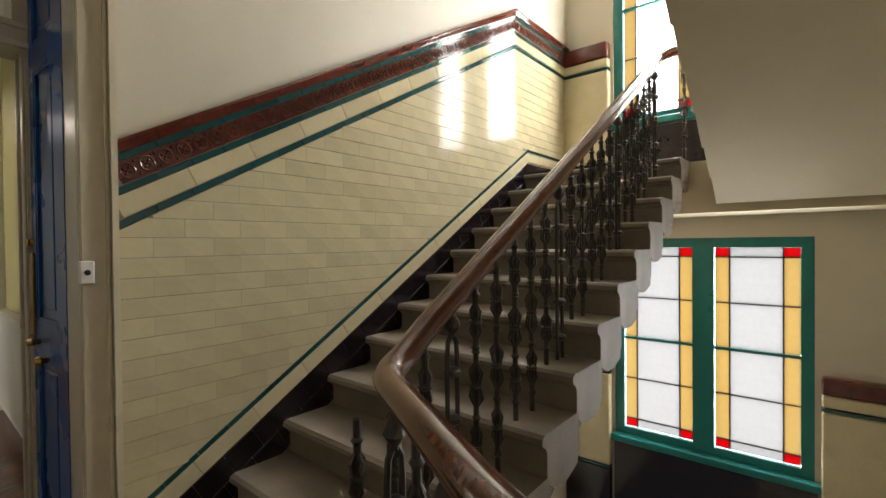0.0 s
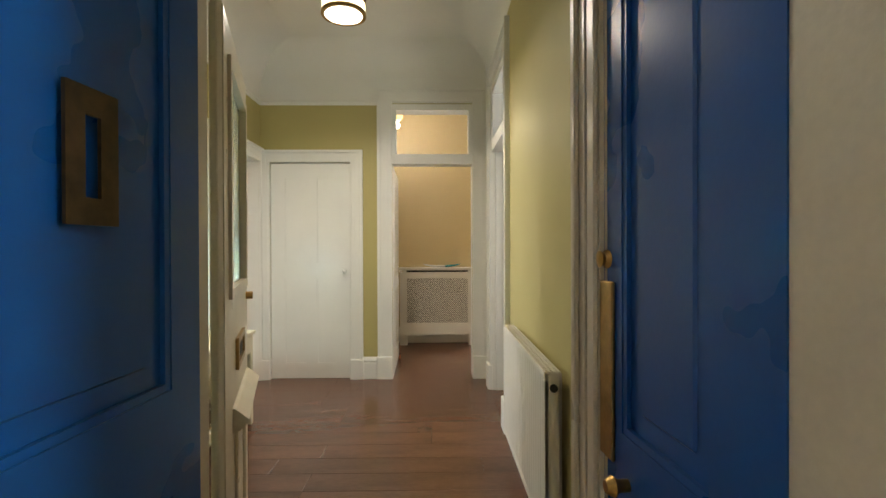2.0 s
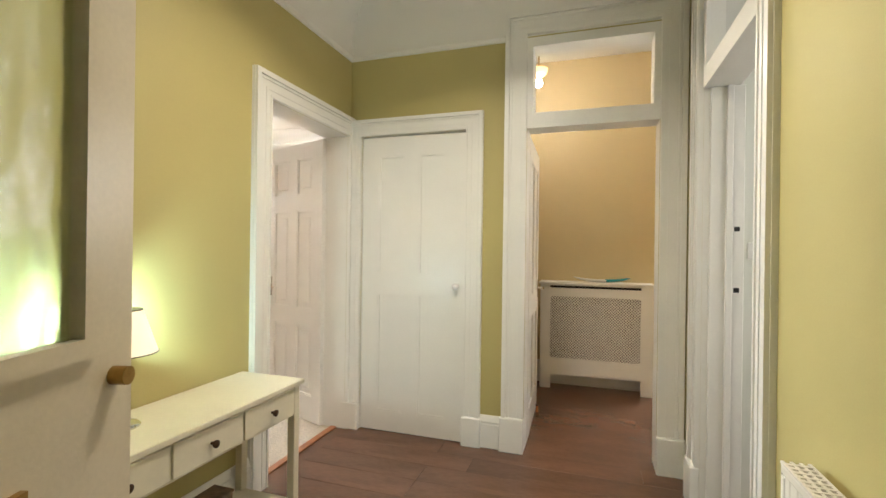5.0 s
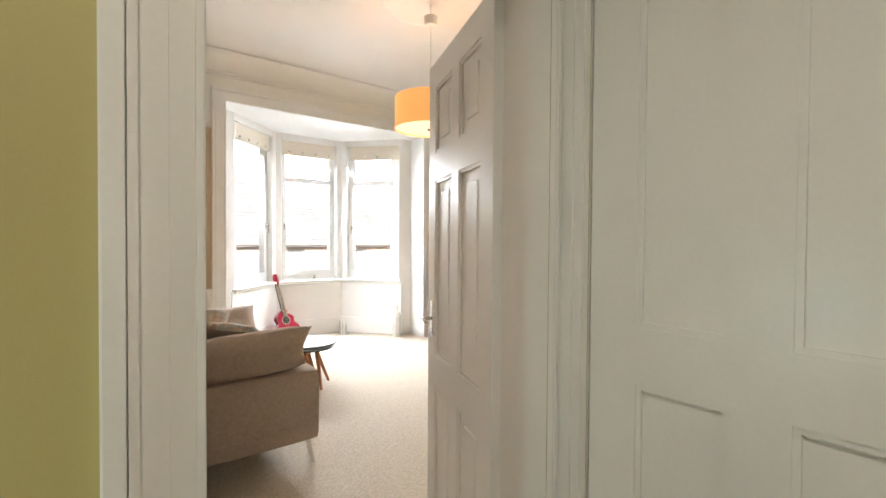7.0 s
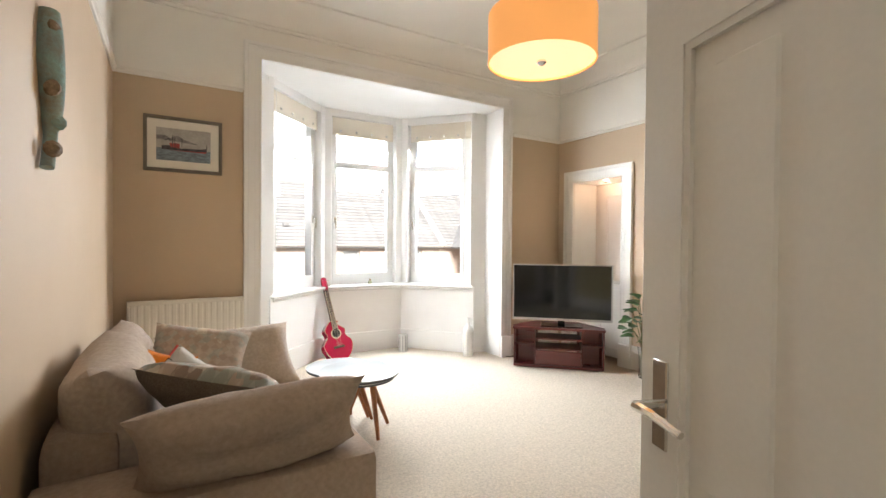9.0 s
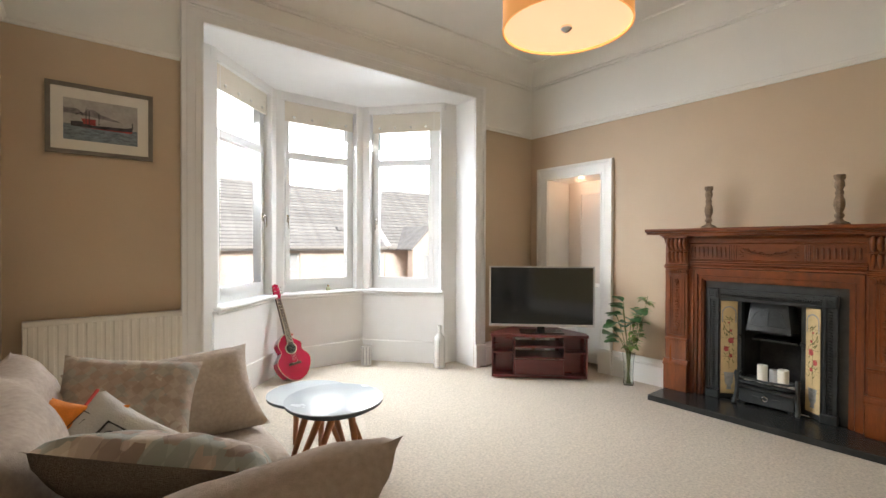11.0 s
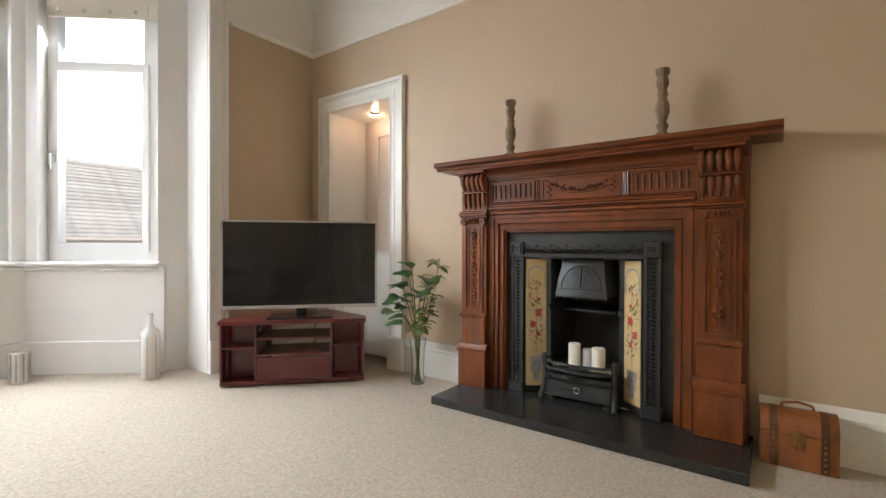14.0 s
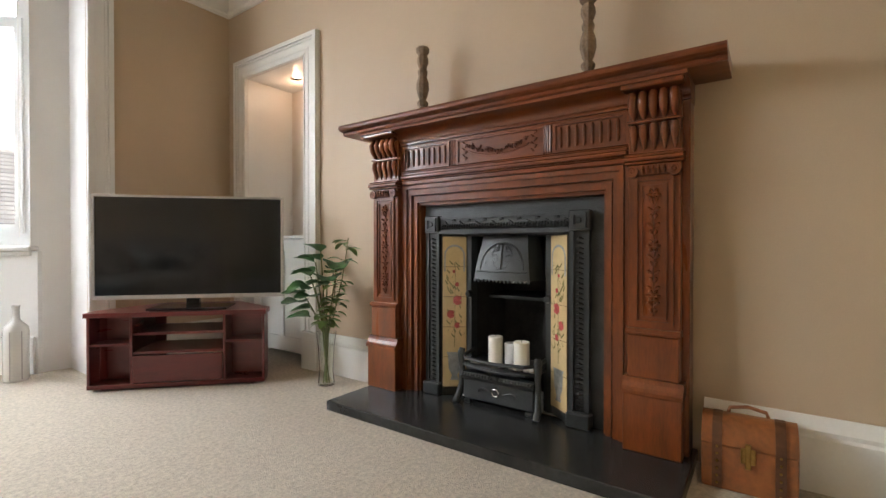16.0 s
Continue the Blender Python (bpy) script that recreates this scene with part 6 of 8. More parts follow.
part("bridge", boxes((-0.06, -0.012, 0.155, 0.06, 0.001, 0.178), (-0.04, -0.016, 0.165, 0.04, -0.010, 0.170), bev=0.002), M_FRETS, guitar)
part("neck", prism([(-0.027, 0.375), (0.027, 0.375), (0.022, 0.815), (-0.022, 0.815)], "y", -0.012, 0.022), M_FRETS, guitar)
fb = prism([(-0.028, 0.355), (0.028, 0.355), (0.0225, 0.815), (-0.0225, 0.815)], "y", -0.017, -0.011)
for i in range(19):
    z = 0.815 - 0.44 * (1 - 0.9439 ** (i + 1)) / (1 - 0.9439 ** 19)
    bx(-0.026, -0.0185, z - 0.001, 0.026, -0.016, z + 0.001, bm=fb)
part("fingerboard", fb, M_FRETS, guitar, "dark fingerboard")
fb = bmesh.new()
for i in range(19):
    z = 0.815 - 0.44 * (1 - 0.9439 ** (i + 1)) / (1 - 0.9439 ** 19)
    bx(-0.026, -0.0195, z - 0.0022, 0.026, -0.0185, z + 0.0022, bm=fb)
for s in (-1, 1):
    prism([(s * 0.025, 0.355), (s * 0.029, 0.355), (s * 0.0235, 0.815), (s * 0.0195, 0.815)], "y", -0.0185, -0.0165, fb)
part("frets", fb, M_CREAMB, guitar, "pale frets and edge binding")
part("headstock", prism([(-0.022, 0.815), (0.022, 0.815), (0.034, 0.845), (0.031, 0.955), (0.0, 0.968), (-0.031, 0.955), (-0.034, 0.845)], "y", -0.010, 0.008), M_GUITAR, guitar)
for i in range(3):
    for s in (-1, 1):
        tp_ = rod((s * 0.032, -0.001, 0.86 + i * 0.034), (s * 0.052, -0.001, 0.86 + i * 0.034), 0.003, seg=6)
        lathe([(0.004, -0.006), (0.008, 0), (0.004, 0.006)], 8, tp_, (s * 0.054, -0.001, 0.86 + i * 0.034))
        rod((s * 0.018, -0.018, 0.86 + i * 0.034), (s * 0.018, -0.008, 0.86 + i * 0.034), 0.005, seg=8, bm=tp_)
        part("tuning_peg", tp_, M_CHROME, guitar, "chrome tuning peg", smooth=True)
stg = bmesh.new()
for i in range(6):
    x = -0.018 + i * 0.0072
    rod((x * 1.4, -0.020, 0.167), (x * 0.9, -0.021, 0.818), 0.0007, seg=4, bm=stg)
part("strings", stg, M_CHROME, guitar)


# nest of two round tables
def round_table(m, r, h, label):
    o = thing("round_side_table", m, label, "table", "nest of tables")
    part("tabletop", lathe([(r - 0.012, h - 0.012), (r - 0.002, h - 0.006), (r, h - 0.001), (r - 0.002, h), (0.001, h)], 72), M_TABLETOP, o, "glossy pale grey round top", smooth=True)
    part("top_edge", lathe([(r - 0.02, h - 0.022), (r - 0.004, h - 0.02), (r - 0.003, h - 0.007), (r - 0.02, h - 0.0065)], 72), M_EDGE, o, smooth=True)
    for k in range(3):
        a = radians(120 * k + 20)
        for s in (-1, 1):
            b = a + s * 0.12
            c = a - s * 0.62
            q = (r * 0.30 * math.cos(b), r * 0.30 * math.sin(b), h - 0.018)
            p = (r * 0.80 * math.cos(c), r * 0.80 * math.sin(c), 0.003)
            if s > 0:
                part("leg", rod(p, q, 0.012, 0.023, 10), M_OAKLEG, o, "tapered beech leg", smooth=True)
    part("leg_block", lathe([(r * 0.42, h - 0.034), (r * 0.42, h - 0.0225)], 24), M_OAKLEG, o)
    return o


round_table(pose(-6.76, -4.925, 0.003), 0.275, 0.42, "glossy grey-topped round table on splayed beech legs")
round_table(pose(-6.725, -5.205, 0.003, 0, 0, 50), 0.25, 0.388, "lower grey-topped round table tucked beside its twin")
round_table(pose(-6.81, -5.04, 0.003, 0, 0, 165), 0.25, 0.355, "lowest grey-topped round table nested beneath")

# pendant lamp
pend = thing("pendant_lamp", pose(-7.35, -3.79, C), "lit orange drum pendant lamp hanging from the ceiling", "pendant lamp")
SR, S0, S1 = 0.285, 2.277 - C, 2.525 - C
part("shade", lathe([(SR, S0), (SR, S1), (SR - 0.004, S1), (SR - 0.004, S0), (SR, S0)], 64, cap=False), M_SHADE, pend, "glowing orange fabric drum", smooth=True)
part("diffuser", lathe([(0.001, S0 + 0.008), (SR - 0.005, S0 + 0.008), (SR - 0.005, S0 + 0.012), (0.001, S0 + 0.012)], 64), M_DIFFUSER, pend, "glowing cream diffuser").visible_shadow = False
part("rim", lathe([(SR + 0.002, S0 - 0.003), (SR + 0.002, S0 + 0.01), (SR - 0.006, S0 + 0.01), (SR - 0.006, S0 - 0.003), (SR + 0.002, S0 - 0.003)], 64, cap=False), M_SHADE, pend, smooth=True)
part("finial", lathe([(0.004, S0 - 0.02), (0.014, S0 - 0.016), (0.026, S0 - 0.004), (0.026, S0 + 0.006)], 20), M_CHROME, pend, smooth=True)
part("flex", rod((0, 0, S1 - 0.02), (0, 0, -0.029), 0.004, seg=8), M_PLASTIC, pend)
part("canopy", lathe([(0.045, -0.20), (0.052, -0.19), (0.055, -0.13), (0.02, -0.115)], 28), M_PLASTIC, pend, smooth=True)
rose = setting("ceiling_rose", lathe([(0.06, C - 0.03), (0.10, C - 0.028), (0.14, C - 0.018), (0.16, C - 0.022), (0.20, C - 0.015), (0.33, C - 0.012), (0.36, C - 0.022), (0.40, C - 0.018), (0.42, C - 0.004), (0.42, C + 0.001)], 64, at=(-7.35, -3.79, 0)), M_WHITE, "white plaster ceiling rose", "ceiling rose", True)

# radiator below the picture
def radiator(name, m, L, H, label, louvre=True, rib=0.007):
    """Panel radiator: local x along it, y out from the wall, z up."""
    o = thing(name, m, label, "radiator")
    fr_ = bmesh.new()
    n = max(6, int(L / 0.045))
    prof = []
    for i in range(n):
        x0 = 0.02 + (L - 0.04) * i / n
        w = (L - 0.04) / n
        prof += [(x0, 0.088), (x0 + w * 0.25, 0.088), (x0 + w * 0.38, 0.088 + rib), (x0 + w * 0.87, 0.088 + rib)]
    prof += [(L - 0.02, 0.088), (L - 0.02, 0.080), (0.02, 0.080)]
    ring_stack([[(x, y, 0.03) for x, y in prof], [(x, y, H - 0.03) for x, y in prof]], fr_)
    for r in ((0.0, 0.070, 0.0, L, 0.092, 0.032), (0.0, 0.070, H - 0.032, L, 0.092, H - 0.004), (0.0, 0.070, 0.033, 0.022, 0.092, H - 0.033), (L - 0.022, 0.070, 0.033, L, 0.092, H - 0.033)):
        part("rolled_edge", bx(*r, 0.006, 2), M_RAD, o)
    part("front_panel", fr_, M_RAD, o)
    part("rear_panel", bx(0.0, 0.02, 0.01, L, 0.035, H - 0.01, 0.004), M_RAD, o)
    for x in (0.0, L - 0.003):
        part("side_cover", bx(x, 0.022, 0.012, x + 0.003, 0.09, H - 0.006), M_RAD, o)
    if louvre:
        g = bmesh.new()
        k = int(L / 0.022)
        for i in range(k):
            x = 0.004 + (L - 0.008) * i / k
            bx(x, 0.03, H - 0.006, x + 0.008, 0.088, H, bm=g)
        for y in (0.026, 0.045, 0.064, 0.084):
            bx(0, y, H - 0.007, L, y + 0.008, H - 0.001, bm=g)
        part("top_grille", g, M_RAD, o, "slotted top grille")
        part("grille_shadow", bx(0.004, 0.036, H - 0.03, L - 0.004, 0.086, H - 0.026), M_DARK, o)
    for x in (-0.022, L + 0.022):
        v = rod((x, 0.055, 0.02), (x, 0.055, 0.075), 0.011, seg=12)
        rod((x, 0.055, 0.055), (x + (0.03 if x < 0 else -0.03), 0.055, 0.055), 0.009, seg=10, bm=v)
        part("valve", v, M_PLASTIC, o, smooth=True)
    return o


lr = radiator("radiator", pose(-6.16, LS, 0.25), 0.79, 0.60, "white ribbed panel radiator under the picture", True, 0.004)

# framed boat picture
pic = thing("framed_picture", pose(-5.735, LS + 0.002, 2.05), "grey-framed print of a fishing boat at sea", "picture")
part("frame", slab("y", 0.0, 0.022, -0.268, 0.268, -0.212, 0.212, [(-0.243, 0.243, -0.187, 0.187)]), M_FRAME, pic)
part("mount", slab("y", 0.004, 0.010, -0.245, 0.245, -0.189, 0.189, [(-0.185, 0.185, -0.125, 0.125)]), M_MOUNT, pic)
skyp = mat("print_grey_sky", (0.40, 0.37, 0.34), 0.7, vary=0.12, scale=12, fine=60, bump=0)
sea = mat("print_grey_blue_sea", (0.20, 0.24, 0.27), 0.7, vary=0.25, scale=22, fine=90, bump=0, stretch=(1, 1, 4))
hill = mat("print_grey_hills", (0.22, 0.20, 0.20), 0.8, vary=0.3, scale=25, bump=0)
hull = mat("print_dark_hull", (0.06, 0.05, 0.06), 0.7, vary=0.3, scale=30, bump=0)
redp = mat("print_red_paint", (0.36, 0.06, 0.06), 0.7, vary=0.2, scale=30, bump=0)
part("print_sky", bx(-0.186, 0.004, -0.03, 0.186, 0.006, 0.126), skyp, pic)
part("print_sea", bx(-0.186, 0.004, -0.126, 0.186, 0.0062, -0.03), sea, pic)
# the print is seen from the room, where +x runs to the left
part("print_hills", prism([(0.186, 0.035), (0.186, 0.066), (0.12, 0.066), (0.09, 0.045), (0.07, 0.07), (0.04, 0.072), (0.0, 0.045), (-0.04, 0.034), (-0.1, 0.014), (0.0, 0.02), (0.08, 0.03)], "y", 0.006, 0.0068), hill, pic)
part("print_hull", prism([(0.15, -0.012), (0.15, -0.04), (-0.155, -0.045), (-0.162, 0.0), (-0.158, -0.008), (-0.12, -0.018), (0.05, -0.026), (0.10, -0.008)], "y", 0.0063, 0.0072), hull, pic)
part("print_red_band", prism([(0.10, -0.044), (-0.15, -0.048), (-0.16, -0.036), (-0.1, -0.04)], "y", 0.0063, 0.0076), redp, pic)
part("print_wheelhouse", prism([(0.03, -0.026), (0.09, -0.02), (0.10, 0.01), (0.03, 0.012)], "y", 0.0063, 0.0078), redp, pic)
for x, h_ in ((0.075, 0.075), (0.06, 0.06), (0.012, 0.05), (-0.16, 0.02)):
    part("print_mast", bx(x, 0.0063, -0.02, x + 0.004, 0.0079, h_), hull, pic)
part("print_rigging", prism([(0.13, 0.03), (0.10, 0.05), (0.09, 0.025), (0.095, 0.025), (0.105, 0.042), (0.125, 0.026)], "y", 0.0063, 0.0079), hull, pic)

# carved seahorse wall ornament in painted driftwood
deco = thing("wall_ornament", pose(LE - 0.002, -3.93, 1.80), "narrow carved wall ornament in blue-washed driftwood", "ornament")
M_TEALWASH = mat("blue_washed_wood", (0.16, 0.27, 0.27), 0.75, vary=0.4, scale=14, fine=80, bump=0.3, tint=(0.22, 0.17, 0.12))
sp_ = []
for i in range(22):
    t = i / 21
    z = 0.26 - 0.52 * t
    sp_.append((-0.02, 0.028 * math.sin(t * 7.0) * (0.4 + t), z))
part("carving", tube(sp_, [0.02 + 0.026 * math.sin(math.pi * min(1, t * 1.2 + 0.1)) ** 0.8 * (1 if t < 0.75 else 0.7) for t in np.linspace(0, 1, 22)], 10, flat=0.8), M_TEALWASH, deco, smooth=True)
for i, (y, z) in enumerate(((0.02, 0.2), (-0.03, 0.1), (0.035, 0.0), (-0.03, -0.1), (0.04, -0.2))):
    part("shell", lathe([(0.004, -0.02), (0.022, -0.01), (0.028, 0.004), (0.012, 0.022)], 10), M_TEALWASH if i % 2 else M_DRIFT, deco, m=pose(-0.036, y, z, 0, 90, 30 * i), smooth=True)

# ---- sofa ----
sofa = thing("sofa", pose(-5.79, -4.15, 0.003), "grey-brown woven fabric two-seat sofa on metal legs", "sofa")
# local: front faces -x, long side along y


def soft_box(x0, y0, z0, x1, y1, z1, r=0.04, puff=0.012, seg=4):
    bm = bx(x0, y0, z0, x1, y1, z1)
    bmesh.ops.subdivide_edges(bm, edges=bm.edges[:], cuts=9, use_grid_fill=True)
    cx, cy, cz = (x0 + x1) / 2, (y0 + y1) / 2, (z0 + z1) / 2
    hx, hy, hz = (x1 - x0) / 2, (y1 - y0) / 2, (z1 - z0) / 2
    for v in bm.verts:
        p = Vector(((v.co.x - cx), (v.co.y - cy), (v.co.z - cz)))
        q = Vector([max(-h + r, min(h - r, c)) for c, h in zip(p, (hx, hy, hz))])
        d = p - q
        if d.length > 1e-6:
            n_ = [abs(c) > 1e-6 for c in d]
            d = d.normalized() * r
        p = q + d
        for i, (h, (j, k)) in enumerate(zip((hx, hy, hz), ((1, 2), (0, 2), (0, 1)))):
            hs = (hx, hy, hz)
            f = max(0, 1 - (p[j] / hs[j]) ** 2) * max(0, 1 - (p[k] / hs[k]) ** 2)
            if abs(p[i]) > h * 0.98:
                p[i] += math.copysign(puff * f, p[i])
        w = noise.noise(Vector((v.co.x * 5, v.co.y * 5, v.co.z * 5))) * 0.006
        v.co = Vector((cx, cy, cz)) + p * (1 + w)
    return bm


Y0, Y1 = -0.98, 0.75
part("seat_base", soft_box(-0.45, Y0 + 0.02, 0.17, 0.46, Y1 - 0.02, 0.31, 0.02, 0.0), M_FABRIC, sofa, smooth=True)
part("near_arm", soft_box(-0.472, Y1 - 0.30, 0.165, 0.490, Y1, 0.590, 0.028, 0.008), M_FABRIC, sofa, smooth=True)
part("far_arm", soft_box(-0.50, Y0, 0.165, 0.490, Y0 + 0.30, 0.590, 0.035, 0.012), M_FABRIC, sofa, smooth=True)
part("back", soft_box(0.27, Y0 + 0.02, 0.165, 0.485, Y1 - 0.285, 0.71, 0.045, 0.008), M_FABRIC, sofa, smooth=True)
for a, b in ((Y0 + 0.305, -0.115), (-0.105, Y1 - 0.305)):
    part("seat_cushion", soft_box(-0.50, a, 0.31, 0.265, b, 0.475, 0.06, 0.022), M_FABRIC2, sofa, smooth=True)
for x, y in ((-0.42, Y1 - 0.07), (-0.42, Y0 + 0.07), (0.38, Y1 - 0.07), (0.38, Y0 + 0.07)):
    part("leg", tube([(x, y, 0.168), (x - 0.008, y, 0.12), (x - 0.035 if x < 0 else x + 0.02, y + 0.0, 0.001)], [0.020, 0.015, 0.010], 8), M_CHROME, sofa, "slim brushed metal leg", smooth=True)
part("arm_seam", tube([(-0.45, Y1 + 0.003, 0.262), (0.0, Y1 + 0.0085, 0.262), (0.45, Y1 + 0.003, 0.262)], 0.003, 6), M_FABRIC, sofa)
part("arm_piping", tube([(-0.455, Y1 - 0.006, 0.583), (0.0, Y1 - 0.004, 0.586), (0.47, Y1 - 0.006, 0.583)], 0.004, 6), M_FABRIC, sofa)


def pillow_mesh(w, h, t, seed=0, pinch=0.10, crease=0.010):
    """A stuffed cushion: local x across, z up, y through it; pointed corners and creases."""
    N = 22
    bm = bmesh.new()
    sides = []
    for s in (-1, 1):
        rows = []
        for i in range(N + 1):
            row = []
            for j in range(N + 1):
                u, v = -1 + 2 * i / N, -1 + 2 * j / N
                x = u * w / 2 * (1 - pinch * (1 - v * v) * abs(u) ** 2)
                z = v * h / 2 * (1 - pinch * (1 - u * u) * abs(v) ** 2)
                f = max(0.0, (1 - u ** 4) * (1 - v ** 4)) ** 0.55
                c = noise.noise(Vector((u * 2.2 + seed * 3.1, v * 2.2, s * 2.0))) * crease * 1.6 + noise.noise(Vector((u * 6 + seed, v * 6, s))) * crease * 0.5
                row.append(bm.verts.new((x, s * (t / 2 * f) + c * f, z)))
            rows.append(row)
        for i in range(N):
            for j in range(N):
                f_ = bm.faces.new((rows[i][j], rows[i + 1][j], rows[i + 1][j + 1], rows[i][j + 1]))
                f_.material_index = 0 if s < 0 else 1
    bmesh.ops.remove_doubles(bm, verts=bm.verts[:], dist=0.0015)
    return bm


def mosaic(name, c1, c2, c3):
    m = bpy.data.materials.new(name)
    m.use_nodes = True
    nt = m.node_tree
    b = nt.nodes["Principled BSDF"]
    b.inputs["Roughness"].default_value = 0.9
    tc = nt.nodes.new("ShaderNodeTexCoord")
    mp = nt.nodes.new("ShaderNodeMapping")
    mp.inputs["Scale"].default_value = (32, 1, 32)
    mp.inputs["Rotation"].default_value = (0, radians(45), 0)
    ck = nt.nodes.new("ShaderNodeTexChecker")
    ck.inputs["Scale"].default_value = 1.0
    vr = nt.nodes.new("ShaderNodeTexVoronoi")
    vr.distance = "MANHATTAN"
    vr.inputs["Scale"].default_value = 0.8
    nt.links.new(tc.outputs["Object"], mp.inputs["Vector"])
    nt.links.new(mp.outputs[0], ck.inputs["Vector"])
    nt.links.new(mp.outputs[0], vr.inputs["Vector"])
    ramp = nt.nodes.new("ShaderNodeValToRGB")
    ramp.color_ramp.interpolation = "CONSTANT"
    els = ramp.color_ramp.elements
    els[0].color, els[1].color = (*c1, 1), (*c2, 1)
    els[1].position = 0.35
    e = els.new(0.6)
    e.color = (*c3, 1)
    e = els.new(0.8)
    e.color = (0.50, 0.43, 0.35, 1)
    nt.links.new(vr.outputs["Color"], ramp.inputs[0])
    mx = nt.nodes.new("ShaderNodeMix")
    mx.data_type = "RGBA"
    mx.inputs["Factor"].default_value = 0.30
    nt.links.new(ramp.outputs[0], mx.inputs["A"])
    nt.links.new(ck.outputs["Color"], mx.inputs["B"])
    ck.inputs["Color1"].default_value, ck.inputs["Color2"].default_value = (0.46, 0.38, 0.30, 1), (0.28, 0.22, 0.17, 1)
    nt.links.new(mx.outputs["Result"], b.inputs["Base Color"])
    nz = nt.nodes.new("ShaderNodeTexNoise")
    nz.inputs["Scale"].default_value = 220
    bp = nt.nodes.new("ShaderNodeBump")
    bp.inputs["Strength"].default_value = 0.4
    nt.links.new(nz.outputs[0], bp.inputs["Height"])
    nt.links.new(bp.outputs[0], b.inputs["Normal"])
    return m


M_MOSAIC = mosaic("triangle_patterned_cotton", (0.40, 0.31, 0.25), (0.22, 0.15, 0.12), (0.24, 0.27, 0.24))
M_MOSAIC2 = mosaic("soft_triangle_patterned_cotton", (0.42, 0.33, 0.27), (0.36, 0.27, 0.22), (0.32, 0.31, 0.27))


def cushion(m, w, h, t, mats, label, seed, parent_=None):
    o = thing("cushion", m, label, "cushion", "cushions on the sofa")
    part("cover", pillow_mesh(w, h, t, seed), mats, o, smooth=True)
    return o


# two large back cushions against the back
cushion(pose(-5.485, -3.985, 0.700, 14, 0, 90) @ pose(0, 0, 0, 0, 3, 0), 0.60, 0.47, 0.27, [M_FABRIC2, M_FABRIC2], "large grey-brown back cushion slumped on the sofa back", 1)
cushion(pose(-5.485, -4.50, 0.690, 14, 0, 90) @ pose(0, 0, 0, 0, -2, 0), 0.58, 0.46, 0.22, [M_FABRIC2, M_FABRIC2], "large grey-brown back cushion at the sofa back", 2)
# far end, leaning on the far arm
cushion(pose(-5.934, -4.705, 0.640, -41, 0, 184) @ pose(0, 0, 0, 0, -2, 0), 0.70, 0.42, 0.17, [M_FABRIC2, M_FABRIC2], "grey-brown cushion leaning on the arm", 3)
pat = cushion(pose(-5.761, -4.500, 0.705, -40, 0, 180) @ pose(0, 0, 0, 0, 13, 0), 0.45, 0.40, 0.15, [M_MOSAIC2, M_MOSAIC2], "patchwork triangle-patterned cushion in muted colours", 4)
cushion(pose(-5.605, -4.285, 0.680, -30, 0, 150) @ pose(0, 0, 0, 0, 8, 0), 0.24, 0.28, 0.11, [M_ORANGE, M_ORANGE], "small orange cushion with a frilled edge", 5)
home = cushion(pose(-5.70, -4.165, 0.635, -43, 0, 164) @ pose(0, 0, 0, 0, 35, 0), 0.42, 0.36, 0.12, [M_GREYC, M_GREYC], "pale grey cushion lettered HOME with pink piping", 6)
edge = []
for i in range(9):
    v = -1 + i / 4
    edge.append((-0.212 * (1 - 0.10 * (1 - v * v)), 0, v * 0.17))
part("piping", tube(edge, 0.006, 6), M_PIPING, home, "coral pink piping", smooth=True)


def words(text, size, material, m, parent, name="lettering", depth=0.001):
    cu = bpy.data.curves.new(name, "FONT")
    cu.body, cu.size, cu.extrude, cu.align_x, cu.align_y = text, size, depth, "CENTER", "CENTER"
    tmp = bpy.data.objects.new(name, cu)
    scene.collection.objects.link(tmp)
    bpy.context.view_layer.update()
    me = bpy.data.meshes.new_from_object(tmp.evaluated_get(bpy.context.evaluated_depsgraph_get()))
    bpy.data.objects.remove(tmp)
    me.materials.clear()
    me.materials.append(material)
    o = new(name, me)
    o.parent = parent
    o.matrix_basis = m
    return o


for i, ch_ in enumerate("HOME"):
    x = -0.132 + i * 0.088
    words(ch_, 0.056, M_DARK, pose(x, -0.060 + 0.022 * (abs(x) / 0.13) ** 2, 0.050, 90, 0, 0), home, depth=0.012)
    part("letter_box", slab("y", -0.069 + 0.022 * (abs(x) / 0.13) ** 2, -0.045, x - 0.038, x + 0.038, 0.008, 0.092, [(x - 0.0355, x + 0.0355, 0.0105, 0.0895)]), M_DARK, home)
# near end: patterned cushion lying on its back cushion, and the long arm cushion
cushion(pose(-5.825, -3.735, 0.735, 127, 0, -44) @ pose(0, 0, 0, 0, 11, 0), 0.48, 0.45, 0.17, [M_TWEED, M_MOSAIC], "triangle-patterned cushion with a dark tweed back, lying flat", 7)
cushion(pose(-5.875, -3.450, 0.722, -28, 0, 1) @ pose(0, 0, 0, 0, 3, 0), 0.67, 0.29, 0.17, [M_FABRIC, M_FABRIC], "long grey-brown cushion resting over the sofa arm", 8)

